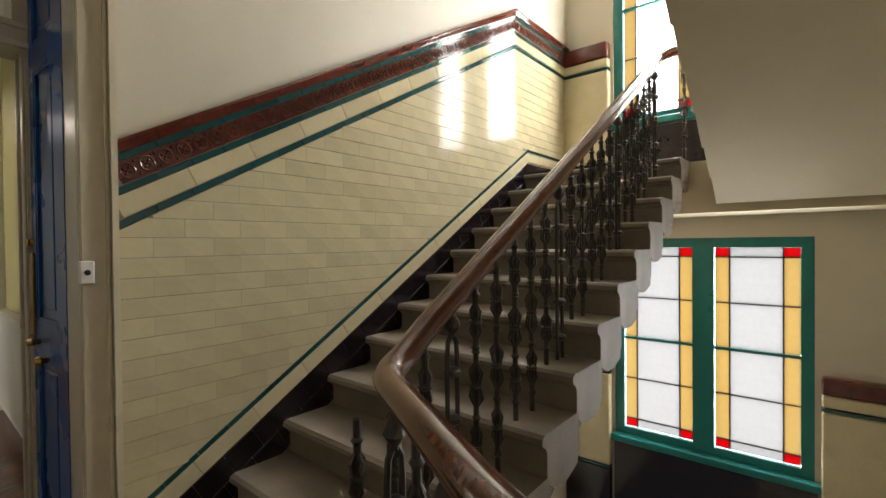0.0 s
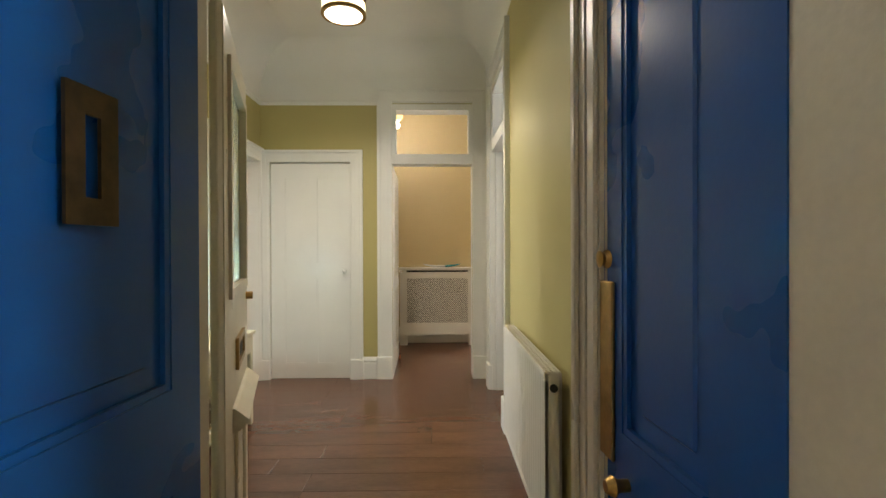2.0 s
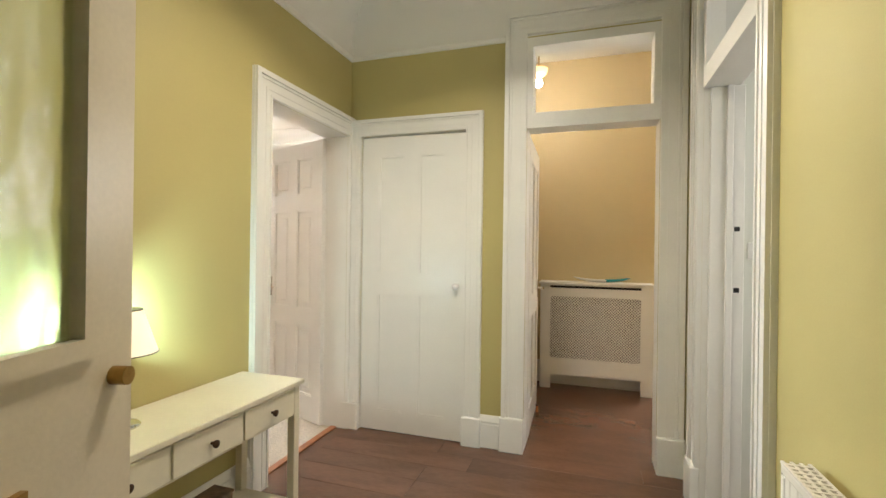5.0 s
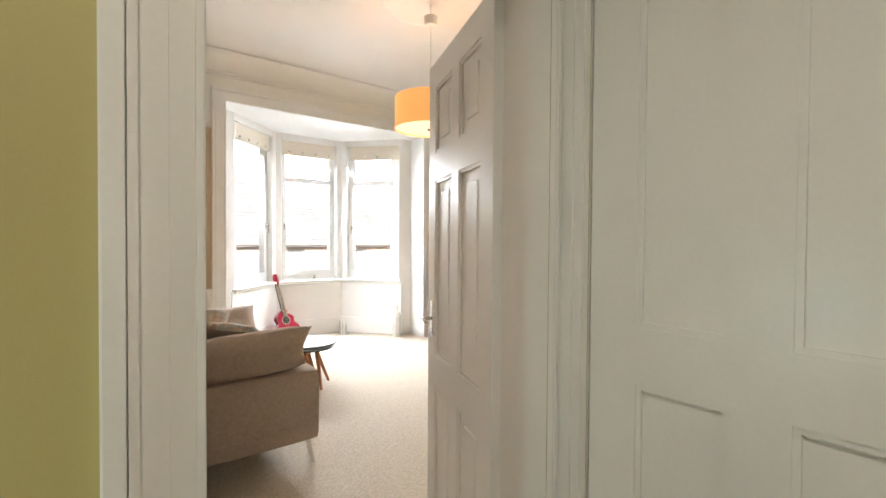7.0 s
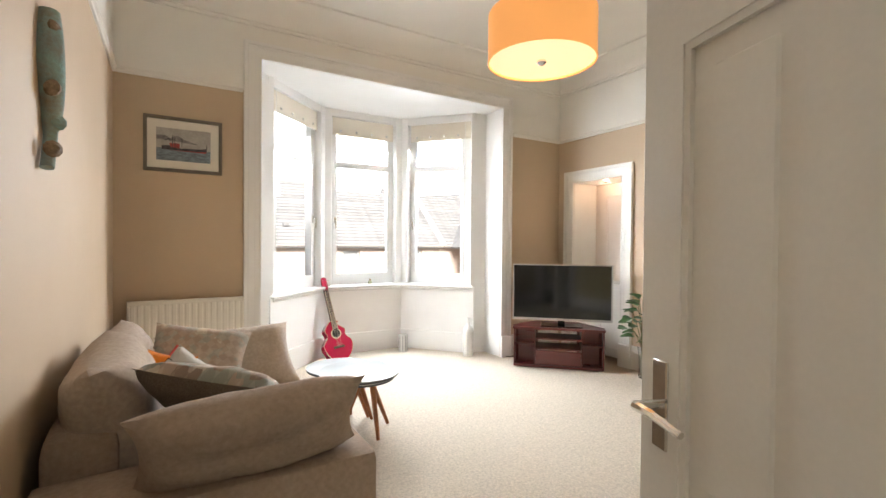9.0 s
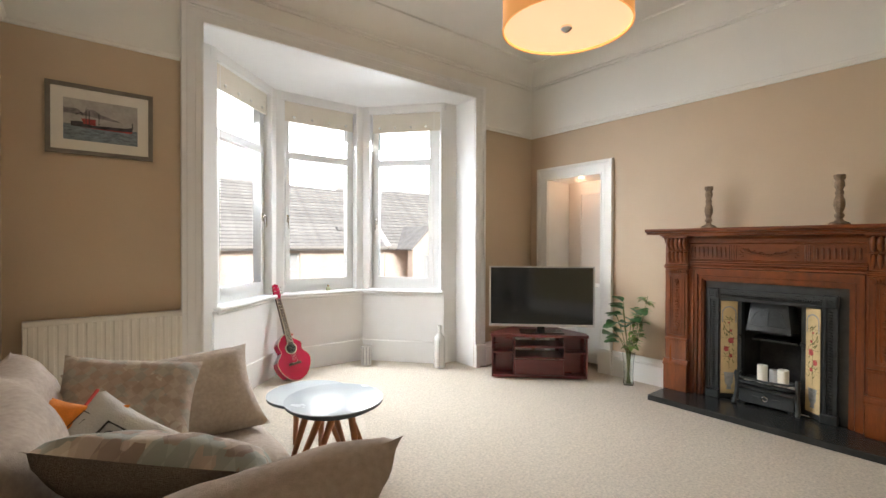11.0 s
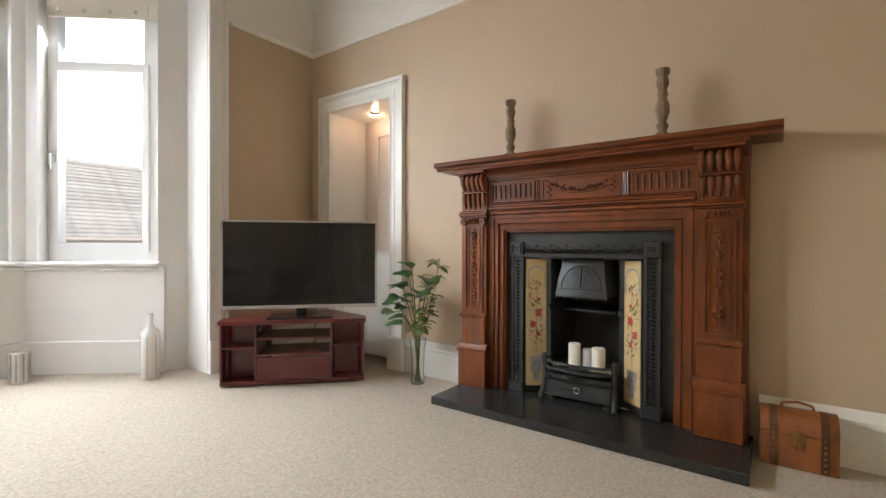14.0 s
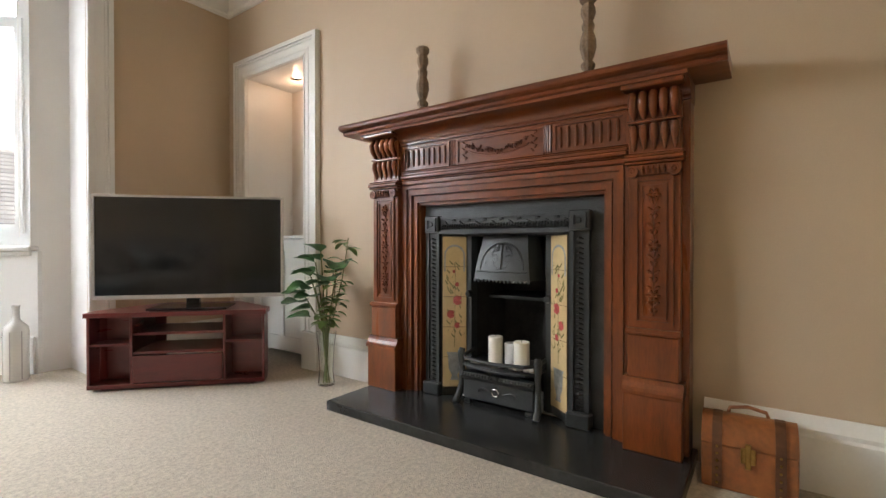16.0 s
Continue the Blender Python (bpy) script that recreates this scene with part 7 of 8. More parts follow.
# ---- hall things ----
M_IVORY = mat("ivory_painted_wood", (0.66, 0.61, 0.47), 0.4, vary=0.03, scale=5, fine=60, bump=0.02)
M_KNOB = mat("dark_bronze_knob", (0.06, 0.035, 0.02), 0.35, metal=0.8, vary=0.1)
M_LSHADE = glow("lit_cream_lampshade", (0.78, 0.66, 0.44), 0.36, 0.9)
M_HGLASS = glow("lit_hall_lamp_glass", (1.0, 0.82, 0.52), 1.5, 0.3)
con = thing("console_table", pose(-4.56, -1.42, 0.0), "narrow ivory painted console table with three drawers", "table")
part("top", bx(-0.57, -0.19, 0.678, 0.57, 0.19, 0.70, 0.004, 2), M_IVORY, con)
part("apron", slab("y", 0.15, 0.168, -0.545, 0.545, 0.535, 0.678), M_IVORY, con)
for x in (-0.536, 0.518):
    part("apron_side", bx(x, -0.16, 0.535, x + 0.018, 0.15, 0.678), M_IVORY, con)
for x in (-0.55, 0.51):
    for y in (-0.175, 0.135):
        part("leg", bx(x, y, 0.0, x + 0.04, y + 0.04, 0.678, 0.003), M_IVORY, con)
part("lower_shelf", bx(-0.54, -0.16, 0.095, 0.54, 0.16, 0.115, 0.003), M_IVORY, con)
for i in range(3):
    x0 = -0.505 + i * 0.34
    d = part("drawer", bx(x0, 0.168, 0.545, x0 + 0.33, 0.178, 0.668, 0.003), M_IVORY, con)
    part("drawer_knob", lathe([(0.006, 0), (0.006, 0.012), (0.014, 0.018), (0.015, 0.026), (0.006, 0.031)], 16), M_KNOB, d, "dark bronze knob", pose(x0 + 0.165, 0.178, 0.607, -90, 0, 0), True)
lamp = thing("table_lamp", pose(-4.385, -1.475, 0.70), "lit cream-shaded lamp with a chrome stem on the console", "lamp")
part("lamp_base", lathe([(0.058, 0), (0.06, 0.006), (0.052, 0.014), (0.018, 0.02), (0.010, 0.028)], 32), M_CHROME, lamp, smooth=True)
part("lamp_stem", rod((0, 0, 0.02), (0, 0, 0.30), 0.007, seg=14), M_CHROME, lamp, smooth=True)
part("shade", lathe([(0.112, 0.262), (0.062, 0.418), (0.060, 0.418), (0.110, 0.262), (0.112, 0.262)], 48, cap=False), M_LSHADE, lamp, "glowing cream tapered shade", smooth=True).visible_shadow = False
for r, z in ((0.1125, 0.262), (0.0625, 0.416)):
    part("shade_trim", lathe([(r, z), (r + 0.001, z + 0.004), (r - 0.002, z + 0.004)], 48), M_KNOB, lamp, "dark braid trim", smooth=True)
mon = thing("energy_monitor", pose(-4.21, -1.36, 0.70, 0, 0, 160), "small black tabletop display with a lit screen", "display")
part("case", prism([(-0.02, 0.004), (0.03, 0.004), (0.012, 0.085), (0.0, 0.085)], "x", -0.055, 0.055), M_BLACKGLOSS, mon)
mon.children[0].matrix_basis = pose(0, 0, 0, 0, 0, 180)
sc_ = glow("lit_display_blue", (0.10, 0.20, 0.40), 0.6)
part("lit_screen", bx(-0.045, -0.0035, -0.028, 0.045, 0.0, 0.028), sc_, mon, "glowing blue screen", pose(0, -0.023, 0.045, -13, 0, 0))
for i, (x, z, cc) in enumerate(((-0.02, 0.0, (0.8, 0.08, 0.05)), (0.012, 0.008, (0.6, 0.7, 0.8)), (0.02, -0.02, (0.1, 0.8, 0.3)))):
    part("screen_mark", bx(x - 0.01, -0.0045, z - 0.006, x + 0.01, -0.0036, z + 0.006), glow("display_mark_%d" % i, cc, 0.9), mon, m=pose(0, -0.023, 0.045, -13, 0, 0))
fret = thing("fretwork_box", pose(-4.75, -1.42, 0.115), "small carved wooden fretwork lantern box", "box")
fb_ = slab("y", -0.05, -0.044, -0.06, 0.06, 0, 0.16, [(-0.045, -0.005, 0.02, 0.06), (0.008, 0.045, 0.02, 0.06), (-0.04, -0.012, 0.08, 0.135), (0.0, 0.045, 0.085, 0.14)])
slab("y", 0.044, 0.05, -0.06, 0.06, 0, 0.16, [(-0.045, 0.045, 0.02, 0.14)], fb_)
part("fret_panel", fb_, M_DRIFT, fret)
for s in (-1, 1):
    part("fret_side", slab("x", s * 0.054, s * 0.06, -0.044, 0.044, 0, 0.16, [(-0.03, -0.004, 0.02, 0.07), (0.006, 0.03, 0.02, 0.07), (-0.03, 0.03, 0.09, 0.14)]), M_DRIFT, fret)
part("fret_lid", bx(-0.066, -0.056, 0.16, 0.066, 0.056, 0.172, 0.003), M_DRIFT, fret)

hl = thing("hall_ceiling_lamp", pose(-4.86, -0.50, C), "lit round glass ceiling lamp with a brass band", "ceiling lamp")
z0, z1 = 2.945 - C, 3.06 - C
part("ceiling_plate", lathe([(0.07, -0.03), (0.075, -0.02), (0.075, -0.0005)], 28), M_BRASS, hl, smooth=True)
part("stem", rod((0, 0, z1), (0, 0, -0.03), 0.01, seg=12), M_BRASS, hl)
part("band", lathe([(0.152, z1 - 0.035), (0.155, z1 - 0.03), (0.155, z1), (0.02, z1 + 0.004), (0.02, z1), (0.150, z1 - 0.004), (0.150, z1 - 0.035), (0.152, z1 - 0.035)], 48, cap=False), M_BRASS, hl, "polished brass band", smooth=True)
o = part("glass_drum", lathe([(0.149, z0 + 0.004), (0.149, z1 - 0.02), (0.145, z1 - 0.02), (0.145, z0 + 0.004), (0.149, z0 + 0.004)], 48, cap=False), M_HGLASS, hl, "glowing amber glass drum", smooth=True)
o.visible_shadow = False
o = part("diffuser", lathe([(0.001, z0 + 0.002), (0.13, z0 + 0.002), (0.13, z0 + 0.006), (0.001, z0 + 0.006)], 40), glow("lit_hall_diffuser", (1.0, 0.93, 0.78), 3.0), hl, "glowing white diffuser")
o.visible_shadow = False
part("rim", lathe([(0.13, z0), (0.155, z0), (0.155, z0 + 0.02), (0.13, z0 + 0.006), (0.13, z0)], 48, cap=False), M_BRASS, hl, smooth=True)

hr_ = radiator("radiator", pose(-3.46, HR, 0.15, 0, 0, 180), 1.09, 0.68, "white double panel radiator with a slotted top", True, 0.002)
part("air_cap", rod((-0.002, 0.055, 0.615), (-0.012, 0.055, 0.615), 0.016, seg=16), M_DARK, hr_, "round dark end cap")

phone = thing("entry_phone", pose(-3.022, HR, 1.41, 0, 0, 180), "beige wall-mounted door entry phone with a coiled cord", "phone")
M_BEIGEP = mat("aged_beige_plastic", (0.50, 0.38, 0.25), 0.4, vary=0.05, bump=0.0)
part("cradle", bx(-0.035, 0.0, -0.11, 0.035, 0.03, 0.11, 0.01, 2), M_BEIGEP, phone)
hs = prism([(0.031, -0.12)] + [(0.062 - 0.024 * (k / 6) ** 2, 0.02 * k) for k in range(-6, 7)] + [(0.031, 0.12)], "x", -0.024, 0.024)
bmesh.ops.bevel(hs, geom=[e for e in hs.edges if abs(e.verts[0].co.x - e.verts[1].co.x) < 0.001], offset=0.007, segments=3, affect="EDGES", clamp_overlap=True)
part("handset", hs, M_BEIGEP, phone, smooth=True)
part("coiled_cord", tube([(0.012 * math.cos(i * 1.3), 0.03 + 0.010 * math.sin(i * 1.3), -0.12 - 0.0021 * i) for i in range(110)], 0.0035, 5), M_DARK, phone, "dark coiled cord", smooth=True)


def switch(name, m, label, mm):
    o = thing(name, m, label, "light switch")
    part("plate", bx(-0.043, 0.0, -0.043, 0.043, 0.009, 0.043, 0.003, 2), mm, o)
    part("rocker", prism([(0.009, -0.014), (0.015, -0.012), (0.010, 0.012), (0.009, 0.014)], "x", -0.007, 0.007), mm, o)
    return o


switch("light_switch", pose(-3.143, HR, 1.302, 0, 0, 180), "off-white light switch by the inner door", M_RAD)
switch("light_switch", pose(-5.93, 0.93, 1.36, 0, 0, -90), "white light switch on the side room wall", M_PLASTIC)

# radiator cover in the inner hall, with a dish on it
cov = thing("radiator_cover", pose(-7.98, 0.16, 0.0), "white radiator cover with a lattice grille", "radiator cover")
part("cover_top", bx(0.002, -0.525, 1.022, 0.235, 0.525, 1.045, 0.004), M_TRIM, cov)
part("cover_front", slab("x", 0.19, 0.21, -0.505, 0.505, 0.0, 1.02, [(-0.415, 0.405, 0.30, 0.90), (-0.41, 0.41, -1, 0.14), (-0.42, 0.41, 0.985, 1.008)]), M_TRIM, cov)
for s in (-1, 1):
    part("cover_side", bx(0.03, s * 0.505 - 0.009, 0.0, 0.19, s * 0.505 + 0.009, 1.02), M_TRIM, cov)
# dark strip that paints the shade inside the top slot
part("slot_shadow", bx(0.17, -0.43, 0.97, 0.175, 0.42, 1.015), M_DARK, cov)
lat = bmesh.new()
Yr, Zr = (-0.415, 0.405), (0.30, 0.90)
for s in (-1, 1):
    k = -40
    for k in range(-26, 54):
        y_at = Yr[0] + k * 0.027
        p = (y_at, Zr[0]) if s > 0 else (y_at, Zr[1])
        a = max(0, Yr[0] - y_at)
        b = min(0.60, Yr[1] - y_at)
        if b - a < 0.01:
            continue
        za, zb = (Zr[0] + a, Zr[0] + b) if s > 0 else (Zr[1] - a, Zr[1] - b)
        w = 0.0026
        prism([(y_at + a - w, za + s * w), (y_at + a + w, za - s * w), (y_at + b + w, zb - s * w), (y_at + b - w, zb + s * w)], "x", 0.193 + 0.003 * (s > 0), 0.196 + 0.003 * (s > 0), lat)
part("lattice", lat, M_TRIM, cov, "white diagonal lattice grille")
# darkened sheet for the shade behind the lattice; no radiator is modelled
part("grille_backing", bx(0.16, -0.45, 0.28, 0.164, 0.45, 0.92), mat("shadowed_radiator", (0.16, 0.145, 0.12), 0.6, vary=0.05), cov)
part("kick_panel", bx(0.02, -0.42, 0.0, 0.04, 0.42, 0.13), M_TRIM, cov)
dish = thing("long_dish", pose(-7.86, 0.22, 1.045, 0, 0, 4), "long boat-shaped dish in white and turquoise", "dish")
M_TURQ = mat("turquoise_glaze", (0.03, 0.30, 0.36), 0.15, vary=0.2, scale=20, coat=0.4)
dr, dr2 = [], []
for i in range(15):
    t = -1 + i / 7
    w = 0.062 * (1 - t * t) ** 0.5 + 0.003
    lift = 0.012 + 0.035 * t * t
    ring = [(w * math.cos(a), t * 0.26, lift - 0.0 + (-0.022 * (1 - t * t) ** 0.5 - 0.002) * math.sin(a) + 0.012 * (1 - t * t)) for a in np.linspace(0, math.pi, 9)]
    ring += [(w * 0.9 * math.cos(a), t * 0.26, lift + 0.003 + (-0.018 * (1 - t * t) ** 0.5) * math.sin(a) + 0.012 * (1 - t * t)) for a in np.linspace(math.pi, 0, 9)]
    (dr if i <= 8 else dr2).append(ring)
    if i == 8:
        dr2.append(ring)
part("dish_bowl", ring_stack(dr), M_CERAMIC, dish, smooth=True)
part("dish_tip", ring_stack(dr2), M_TURQ, dish, "turquoise glazed end", smooth=True)
vl = thing("radiator_valve", pose(-7.90, 0.735, 0.0), "white radiator valve on its pipe beside the cover", "valve")
part("valve_head", rod((0, 0, 0.15), (0, -0.07, 0.15), 0.018, seg=14), M_PLASTIC, vl, smooth=True)
part("pipe", rod((0, 0, 0.0), (0, 0, 0.16), 0.008, seg=10), M_PLASTIC, vl, smooth=True)

kd = panel_door("inner_hall_door", pose(HW - 0.175, -0.297, 0, 0, 0, 181.5), 0.78, 2.145, 0.04,
                [(0.10, 0.355, 0.20, 0.86), (0.425, 0.68, 0.20, 0.86), (0.10, 0.355, 1.0, 2.0), (0.425, 0.68, 1.0, 2.0)], M_TRIM, "open white panelled door to the inner hall", "door", True, "")
for o in kd.children:
    o.location.y = -0.0
lever_handle(kd, 0.725, 0.0, 1.03, -1, -1)
il = thing("inner_hall_lamp", pose(-7.20, -0.335, C), "lit glass bowl ceiling lamp on brass rods", "ceiling lamp")
part("ceiling_plate", lathe([(0.05, -0.02), (0.05, -0.0005)], 20), M_BRASS, il)
part("rod", rod((0, 0, -0.36), (0, 0, -0.02), 0.006, seg=8), M_BRASS, il)
o = part("bowl", lathe([(0.008, -0.46), (0.04, -0.452), (0.066, -0.43), (0.078, -0.39), (0.075, -0.39), (0.062, -0.427), (0.036, -0.446), (0.008, -0.454)], 28), glow("lit_amber_bowl", (1.0, 0.72, 0.30), 0.7), il, "glowing amber glass bowl", smooth=True)
o.visible_shadow = False
strip = setting("trim_threshold", bx(-6.195, HL - 0.115, 0.0, -5.325, HL - 0.065, 0.010, 0.003), M_OAKLEG, "wooden threshold strip between laminate and carpet", "threshold")

stop = thing("door_stop", pose(-7.054, -0.297, 0.0), "small turned wooden door stop on the laminate floor", "door stop")
part("stop_post", rod((0, 0, 0.0), (0, 0, 0.05), 0.012, 0.010, 12), M_OAKLEG, stop, smooth=True)
part("rubber_tip", lathe([(0.012, 0.05), (0.014, 0.056), (0.010, 0.064)], 12), M_DARK, stop, "dark rubber tip", smooth=True)

# ---- outside: the street opposite ----
M_ROOF = mat("grey_concrete_roof_tile", (0.37, 0.367, 0.365), 0.85, vary=0.12, scale=3, fine=20, bump=0.1, rand=0.12)
# sandstone, panes and gutter are paled: the outdoor glare is in their colour
M_SAND = mat("glare_paled_sandstone", (0.78, 0.66, 0.58), 0.9, vary=0.1, scale=1.2, fine=14, bump=0.2)
M_ASPH = mat("asphalt_street", (0.06, 0.06, 0.06), 0.9, vary=0.1, scale=2, fine=60, bump=0.1)
M_OUTWIN = mat("white_timber_sash", (0.75, 0.75, 0.74), 0.5, vary=0.02)
M_OUTGLASS = mat("glare_paled_pane", (0.50, 0.52, 0.54), 0.1, vary=0.05, bump=0.0)
M_GUTTER = mat("grey_gutter", (0.42, 0.40, 0.38), 0.6, vary=0.05)
setting("ground", bx(-160, -160, -7.3, 160, 160, -7.0), M_ASPH, "wet grey street far below", "ground")
EY, EZ, RY, RZ = -25.0, 1.15, -29.2, 4.75
terr = thing("terrace_house", pose(-16, -27, -7.0), "red sandstone terrace with a grey tiled roof", "house")
L0, L1 = -3.4, 34.0
holes = [(x, x + 0.95, 6.2, 7.85) for x in (-2.2, 1.6, 7.9, 13.6, 19.0, 25.0)] + [(x, x + 0.95, 2.6, 4.3) for x in (1.0, 9.0, 16.0, 24.0)]
part("house_wall", slab("y", 1.7, 1.2, L0, L1, 0, 8.12, holes), M_SAND, terr)
for a, b, z, q in holes:
    wn_ = part("window", slab("y", 1.55, 1.47, a, b, z, q, [(a + 0.07, b - 0.07, z + 0.07, (z + q) / 2 - 0.03), (a + 0.07, b - 0.07, (z + q) / 2 + 0.03, q - 0.07)]), M_OUTWIN, terr)
    part("pane", bx(a + 0.05, 1.49, z + 0.05, b - 0.05, 1.50, q - 0.05), M_OUTGLASS, wn_)
    part("sill", bx(a - 0.12, 1.6, z - 0.12, b + 0.12, 1.82, z), M_SAND, wn_)
part("gutter", rod((L0, 2.08, 8.13), (L1, 2.08, 8.13), 0.08, seg=8), M_GUTTER, terr)
run, rise = 4.2 + 0.0, 3.6
roof = prism([(2.05, 8.12), (-2.2, 11.72), (-6.4, 8.12), (-6.4, 8.0), (2.05, 8.0)], "x", L0, L1)
part("roof", roof, M_ROOF, terr)
crs = 20
sl = math.atan2(3.6, 4.25)
for k in range(crs):
    t = (k + 0.5) / crs
    y, z = 2.05 - 4.25 * t, 8.12 + 3.6 * t
    cb = bmesh.new()
    bx(L0, -0.14, 0.0, L1, 0.14, 0.06, bm=cb)
    part("tile_course", cb, M_ROOF, terr, m=pose(0, y, z + 0.05, -math.degrees(sl) + 9, 0, 0))
part("ridge", rod((L0, -2.2, 11.78), (L1, -2.2, 11.78), 0.13, seg=8), M_ROOF, terr)
for x in (-1.0, 3.2, 5.2, 14.0):
    part("roof_vent", bx(x, 0.9, 9.1, x + 0.3, 1.2, 9.3, 0.03), M_ROOF, terr)
# cross wing with a gablet and a tiled hip
wing = thing("gabled_bay", pose(-21.3, -24.3, -7.0), "red sandstone bay with a small tiled gable", "house")
part("bay_wall", slab("y", 0.9, 0.4, -1.2, 1.2, 0, 8.15, [(-0.42, 0.42, 6.3, 7.75)]), M_SAND, wing)
part("window", slab("y", 0.8, 0.72, -0.42, 0.42, 6.3, 7.75, [(-0.35, -0.03, 6.38, 7.68), (0.03, 0.35, 6.38, 7.68)]), M_OUTWIN, wing)
part("pane", bx(-0.4, 0.66, 6.32, 0.4, 0.70, 7.73), M_OUTGLASS, wing)
part("gable", prism([(-1.2, 8.15), (1.2, 8.15), (0, 9.25)], "y", 0.4, 0.9), M_SAND, wing)
gb = bmesh.new()
for s in (-1, 1):
    prism([(s * 1.4, 7.98), (0, 9.30), (0, 9.42), (s * 1.45, 8.08)], "y", -2.5, 1.05, gb)
part("gable_roof", gb, M_ROOF, wing)
# the next house, a little nearer, with a stone skew along its verge
nxt = thing("end_house", pose(-19.4, -27.1, -7.0), "red sandstone end house with a stone-edged tiled roof", "house")
part("house_wall", slab("y", 1.9, 1.4, -26, 0, 0, 8.12, [(-9.0, -8.0, 6.3, 7.8), (-15.0, -14.0, 6.3, 7.8)]), M_SAND, nxt)
part("roof", prism([(2.25, 8.12), (-2.2, 11.95), (-6.4, 8.12), (-6.4, 8.0), (2.25, 8.0)], "x", -26, -0.05), M_ROOF, nxt)
for k in range(crs):
    t = (k + 0.5) / crs
    part("tile_course", bx(-26, -0.14, 0.0, -0.1, 0.14, 0.06), M_ROOF, nxt, m=pose(0, 2.25 - 4.45 * t, 8.17 + 3.83 * t, -math.degrees(sl) + 9, 0, 0))
for k in range(9):
    t = (k + 0.5) / 9
    part("skew_stone", bx(-0.18, -0.33, -0.04, 0.14, 0.33, 0.07, 0.02), M_OUTWIN, nxt, m=pose(0, 2.25 - 4.45 * t, 8.2 + 3.83 * t, -math.degrees(sl), 0, 0))
part("gutter", rod((-26, 2.28, 8.13), (0, 2.28, 8.13), 0.08, seg=8), M_GUTTER, nxt)
# pale overcast sky beyond the roofs, and beyond the stair windows
G_SKY = glow("overcast_sky", (0.93, 0.96, 1.0), 1.6, 1.0)
setting("backdrop_sky", bx(-140, -121, -20, 120, -120, 110), G_SKY, "flat white overcast sky", "sky")

# ---- glazed tiling of the stair wall ----
sw = bpy.data.objects["wall_stair"]
TH, TW, GAP = 0.0795, 0.238, 0.0018
YL, YP1, YP2, YR = 0.655, 3.62, 3.84, SY - 0.102


def top_line(y, k=0.0):
    return 1.70 + 0.555 * (min(y, YP1) - 0.677) - k


def low_line(y):
    return 0.245 + 0.5975 * (min(y, YP2) - 0.69)


# grout bed
bed_pts = [(YL, LAND + 0.001), (YR, LAND + 0.001), (YR, top_line(9) - 0.01), (YP1, top_line(YP1) - 0.01), (YL, top_line(YL) - 0.01)]
part("grout_bed", prism(bed_pts, "x", SX + 0.0015, SX + 0.004), M_GROUT, sw)


def clip(poly, a, b, c):
    """Keeps the side where a*y + b*z <= c."""
    out = []
    for i in range(len(poly)):
        p, q = poly[i], poly[(i + 1) % len(poly)]
        dp, dq = a * p[0] + b * p[1] - c, a * q[0] + b * q[1] - c
        if dp <= 0:
            out.append(p)
        if dp * dq < 0:
            t = dp / (dp - dq)
            out.append((p[0] + (q[0] - p[0]) * t, p[1] + (q[1] - p[1]) * t))
    return out


tile_me = mesh_of("tile", bx(0.0, -TW / 2 + GAP * 0.08, -TH / 2 + GAP * 0.7, 0.007, TW / 2 - GAP * 0.08, TH / 2 - GAP * 0.7, 0.0006), M_TILE)
cut = bmesh.new()
whole = 0
row = 0
z = -0.1195
UP = 0.352
rt = random.Random(2)
while z < 3.1:
    y = YL - TW * (0.5 if row % 2 else 0.0)
    while y < YR:
        quad_ = [(y + GAP * 0.2, z + GAP * 0.7), (y + TW - GAP * 0.2, z + GAP * 0.7), (y + TW - GAP * 0.2, z + TH - GAP * 0.7), (y + GAP * 0.2, z + TH - GAP * 0.7)]
        p = quad_
        p = clip(p, -1, 0, -YL)
        p = clip(p, 1, 0, YR) if p else p
        if p:
            p = clip(p, -0.555, 1, 1.70 - UP - 0.555 * 0.677)
        if p:
            p = clip(p, 0, 1, top_line(9) - UP)
        if p and y + TW / 2 < YP2:
            p = clip(p, 0.5975, -1, 0.5975 * 0.69 - 0.245 - 0.004)
        elif p:
            p = clip(p, 0, -1, -low_line(9) - 0.004)
        if p and len(p) > 2:
            ar = abs(sum(p[i][0] * p[(i + 1) % len(p)][1] - p[(i + 1) % len(p)][0] * p[i][1] for i in range(len(p)))) / 2
            if ar > 0.97 * (TW - GAP) * (TH - GAP) and whole < 300:
                t_ = new("tile", tile_me)
                t_.parent = sw
                t_.matrix_basis = pose(SX + 0.004 + rt.uniform(0, 0.0006), y + TW / 2, z + TH / 2, 0, rt.uniform(-0.25, 0.25), rt.uniform(-0.2, 0.2))
                whole += 1
            elif ar > 0.0002:
                prism(p, "x", SX + 0.004, SX + 0.0108, cut)
        y += TW
    z += TH
    row += 1
tagged(part("cut_tiles", cut, M_TILECUT, sw), kind="stuff")


def strip_run(name, length, h, d, material, piece, bm_fn=None):
    """One shared mesh for a strip's piece."""
    return mesh_of(name, bm_fn() if bm_fn else bx(0.0, GAP / 2, -h / 2 + GAP / 2, d, piece - GAP / 2, h / 2 - GAP / 2, min(0.003, d * 0.3)), material, bm_fn is not None)


def cap_piece(L=0.155):
    prof = [(0.0, -0.025), (0.014, -0.025), (0.018, -0.012), (0.028, -0.004), (0.034, 0.008), (0.030, 0.020), (0.016, 0.024), (0.0, 0.025)]
    return prism(prof, "y", GAP / 2, L - GAP / 2)


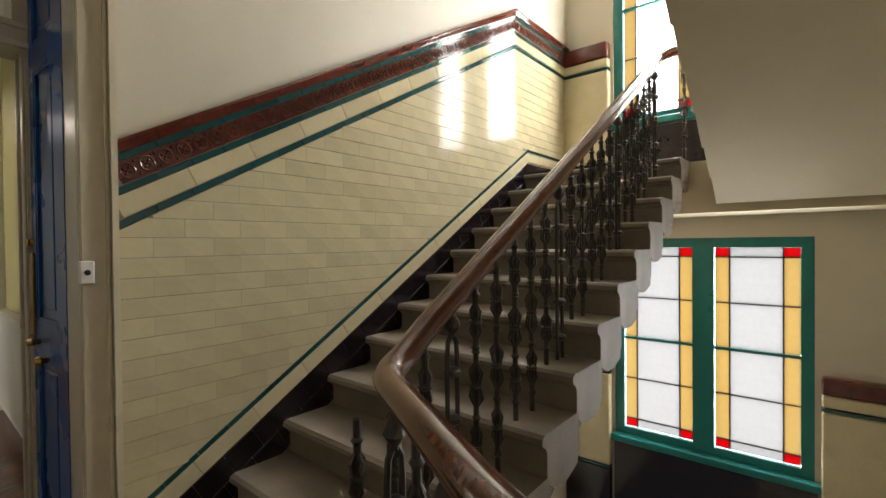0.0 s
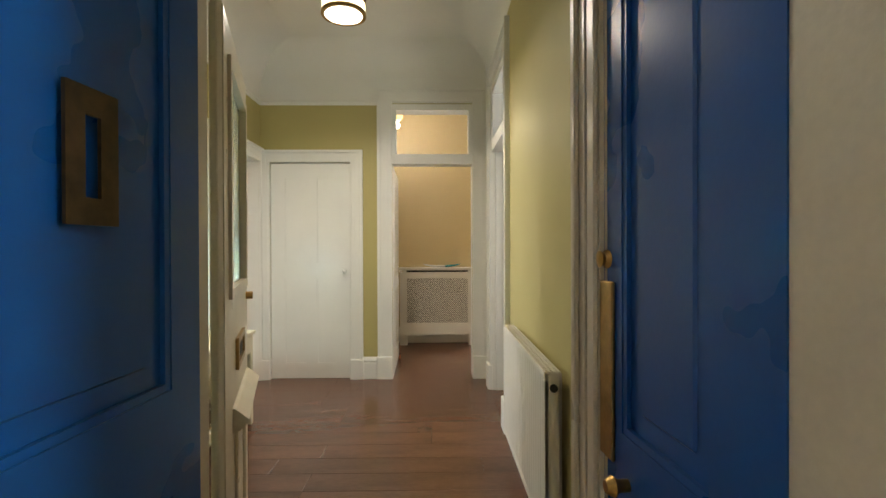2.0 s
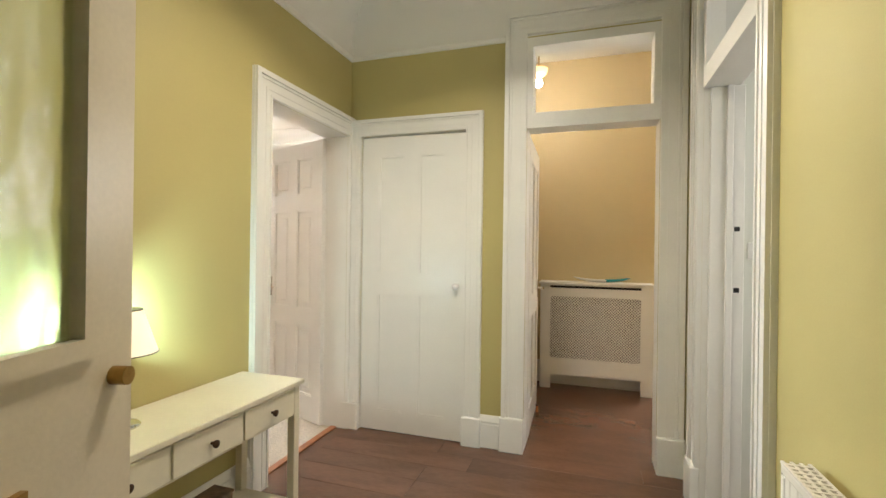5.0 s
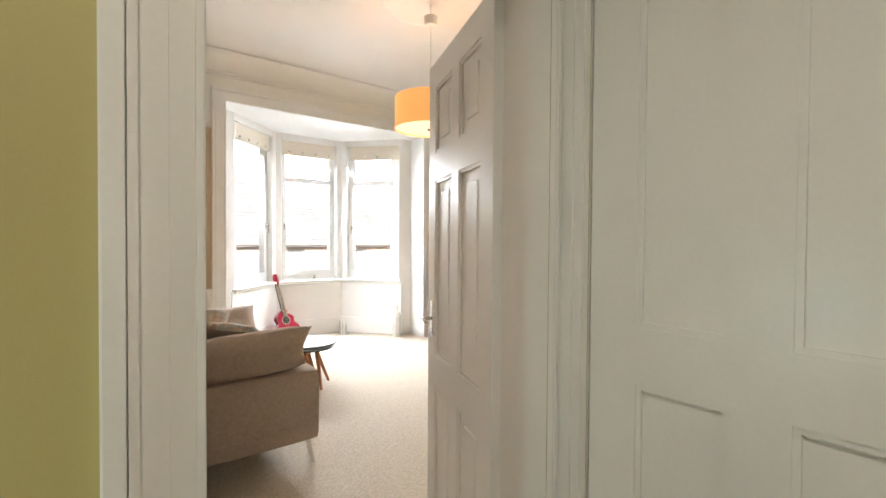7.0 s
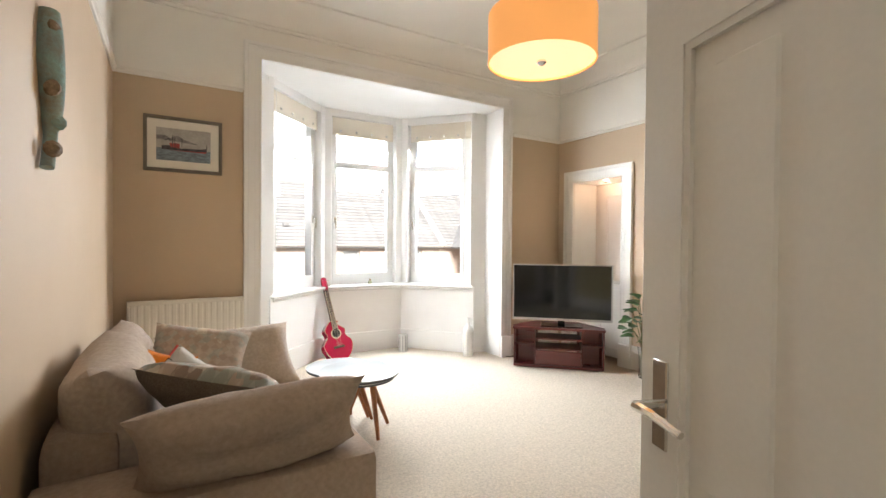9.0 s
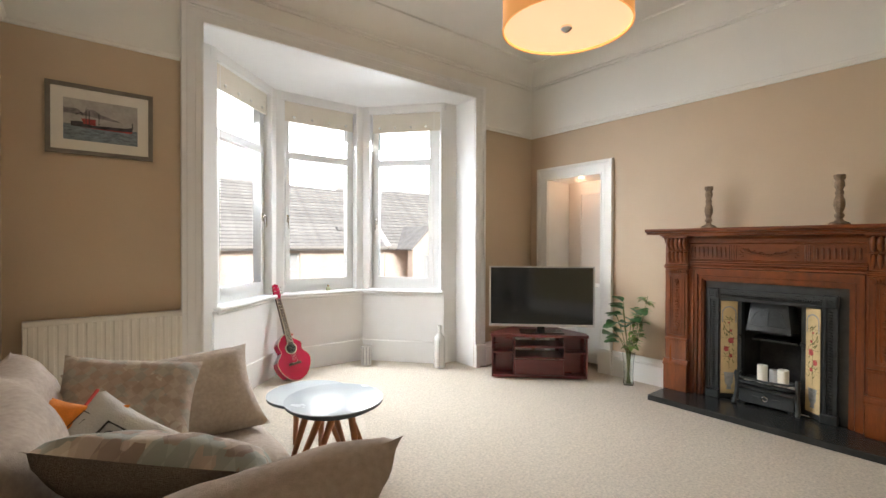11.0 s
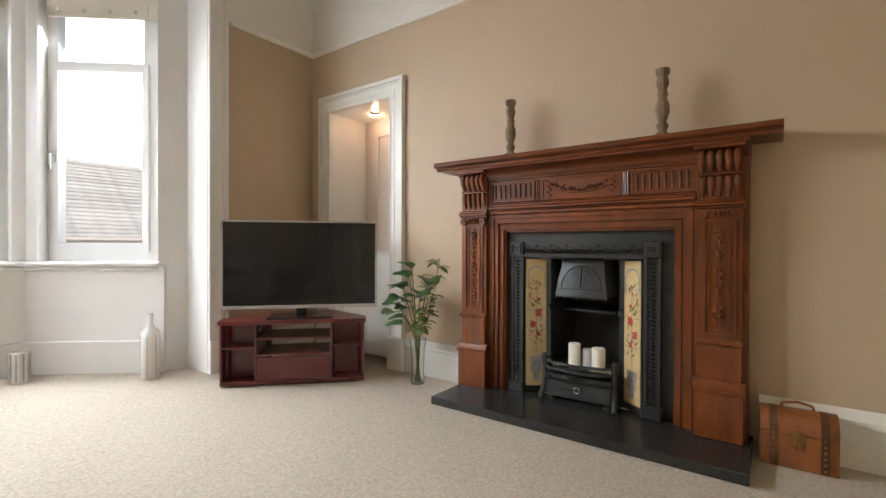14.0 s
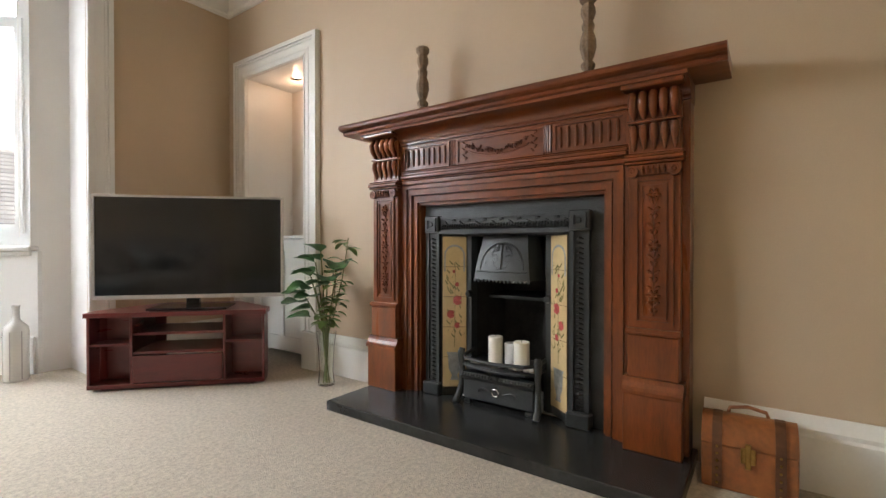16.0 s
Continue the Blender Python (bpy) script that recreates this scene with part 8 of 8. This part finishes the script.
def relief_piece(L=0.155):
    bm = bx(0.0, GAP / 2, -0.041, 0.008, L - GAP / 2, 0.041, 0.0015)
    for c in (L * 0.25, L * 0.75):
        ring = [(0.010, c + 0.026 * math.cos(t), 0.030 * math.sin(t)) for t in np.linspace(0, 2 * math.pi, 13)]
        tube(ring, 0.0048, 6, bm)
        for k in range(4):
            a = k * math.pi / 2 + math.pi / 4
            tube([(0.009, c + 0.006 * math.cos(a), 0.006 * math.sin(a)), (0.012, c + 0.014 * math.cos(a), 0.014 * math.sin(a)), (0.009, c + 0.022 * math.cos(a), 0.022 * math.sin(a))], [0.003, 0.005, 0.002], 5, bm)
        rod((0.008, c, 0), (0.015, c, 0), 0.007, 0.004, 8, bm)
    for y in (0.006, L / 2, L - 0.006):
        for s in (-1, 1):
            rod((0.008, y, s * 0.026), (0.013, y, s * 0.026), 0.007, 0.003, 6, bm)
    return bm


ANG1 = math.degrees(math.atan(0.555))
cosv = math.cos(radians(ANG1))
rows_ = (("cap_tile", 0.028, 0.050, M_OXTILE, cap_piece, 0.155), ("teal_tile", 0.072, 0.030, M_TEALTILE, None, 0.155), ("relief_tile", 0.136, 0.084, M_OXTILE, relief_piece, 0.155),
         ("teal_tile", 0.203, 0.030, M_TEALTILE, None, 0.155), ("cream_tile", 0.266, 0.082, M_TILE, None, 0.31), ("teal_tile", 0.332, 0.030, M_TEALTILE, None, 0.155))
for nm, off, h, mm, fn, L in rows_:
    me = strip_run(nm, 0, h * (1 if fn else 1), 0.0085, mm, L, fn)
    y = YL
    while y < YP1 - 0.02:
        o = new(nm, me)
        o.parent = sw
        o.matrix_basis = pose(SX + 0.004, y, top_line(y) - off, ANG1, 0, 0)
        y += L * cosv
    y = YP1
    while y < YR - 0.05:
        o = new(nm, me)
        o.parent = sw
        o.matrix_basis = pose(SX + 0.0042, y, top_line(9) - off, 0, 0, 0)
        y += L
ANG2 = math.degrees(math.atan(0.5975))
cos2 = math.cos(radians(ANG2))
for nm, off, h, mm, L in (("teal_tile", 0.012, 0.024, M_TEALTILE, 0.155), ("cream_tile", 0.072, 0.080, M_TILE, 0.31), ("dark_tile", 0.185, 0.115, M_DARKTILE, 0.155), ("dark_tile", 0.32, 0.115, M_DARKTILE, 0.155)):
    me = strip_run(nm, 0, h, 0.0095 if mm is not M_DARKTILE else 0.012, mm, L)
    y = YL + 0.01
    while y < YP2 - 0.05:
        o = new(nm, me)
        o.parent = sw
        o.matrix_basis = pose(SX + 0.004, y, low_line(y) - off, ANG2, 0, 0)
        y += L * cos2
    y = YP2
    while y < YR - 0.05:
        o = new(nm, me)
        o.parent = sw
        o.matrix_basis = pose(SX + 0.0042, y, low_line(9) - off, 0, 0, 0)
        y += L

# ---- laminate planks of the hall floor ----
rp = random.Random(11)
PW = 0.192
fl = bpy.data.objects["floor_hall"]
plank_me = {}


def plank(x0, x1, y0, y1):
    key = (round(x1 - x0, 3), round(y1 - y0, 3))
    if key not in plank_me:
        plank_me[key] = mesh_of("plank", bx(0, 0, 0.0, key[0] - 0.0012, key[1] - 0.0012, 0.004, 0.0008), M_PLANK)
    p = new("plank", plank_me[key])
    p.parent = fl
    p.location = (x0, y0, 0.0005)


M_PLANK = mat("brown_laminate_plank", (0.125, 0.058, 0.034), 0.22, vary=0.16, scale=2.2, fine=26, bump=0.02, stretch=(4, 0.8, 1), rand=0.14)
k = 0
x = HW + 0.002
while x < VX - 0.19:
    xe = min(x + PW, VX - 0.16)
    y, first = HL + 0.024, True
    while y < HR - 0.03:
        ln = 1.26 * rp.choice((0.35, 0.6, 0.8)) if first else 1.26
        ye = min(y + ln, HR - 0.024)
        plank(x, xe, y, ye)
        y, first = ye, False
    x = xe
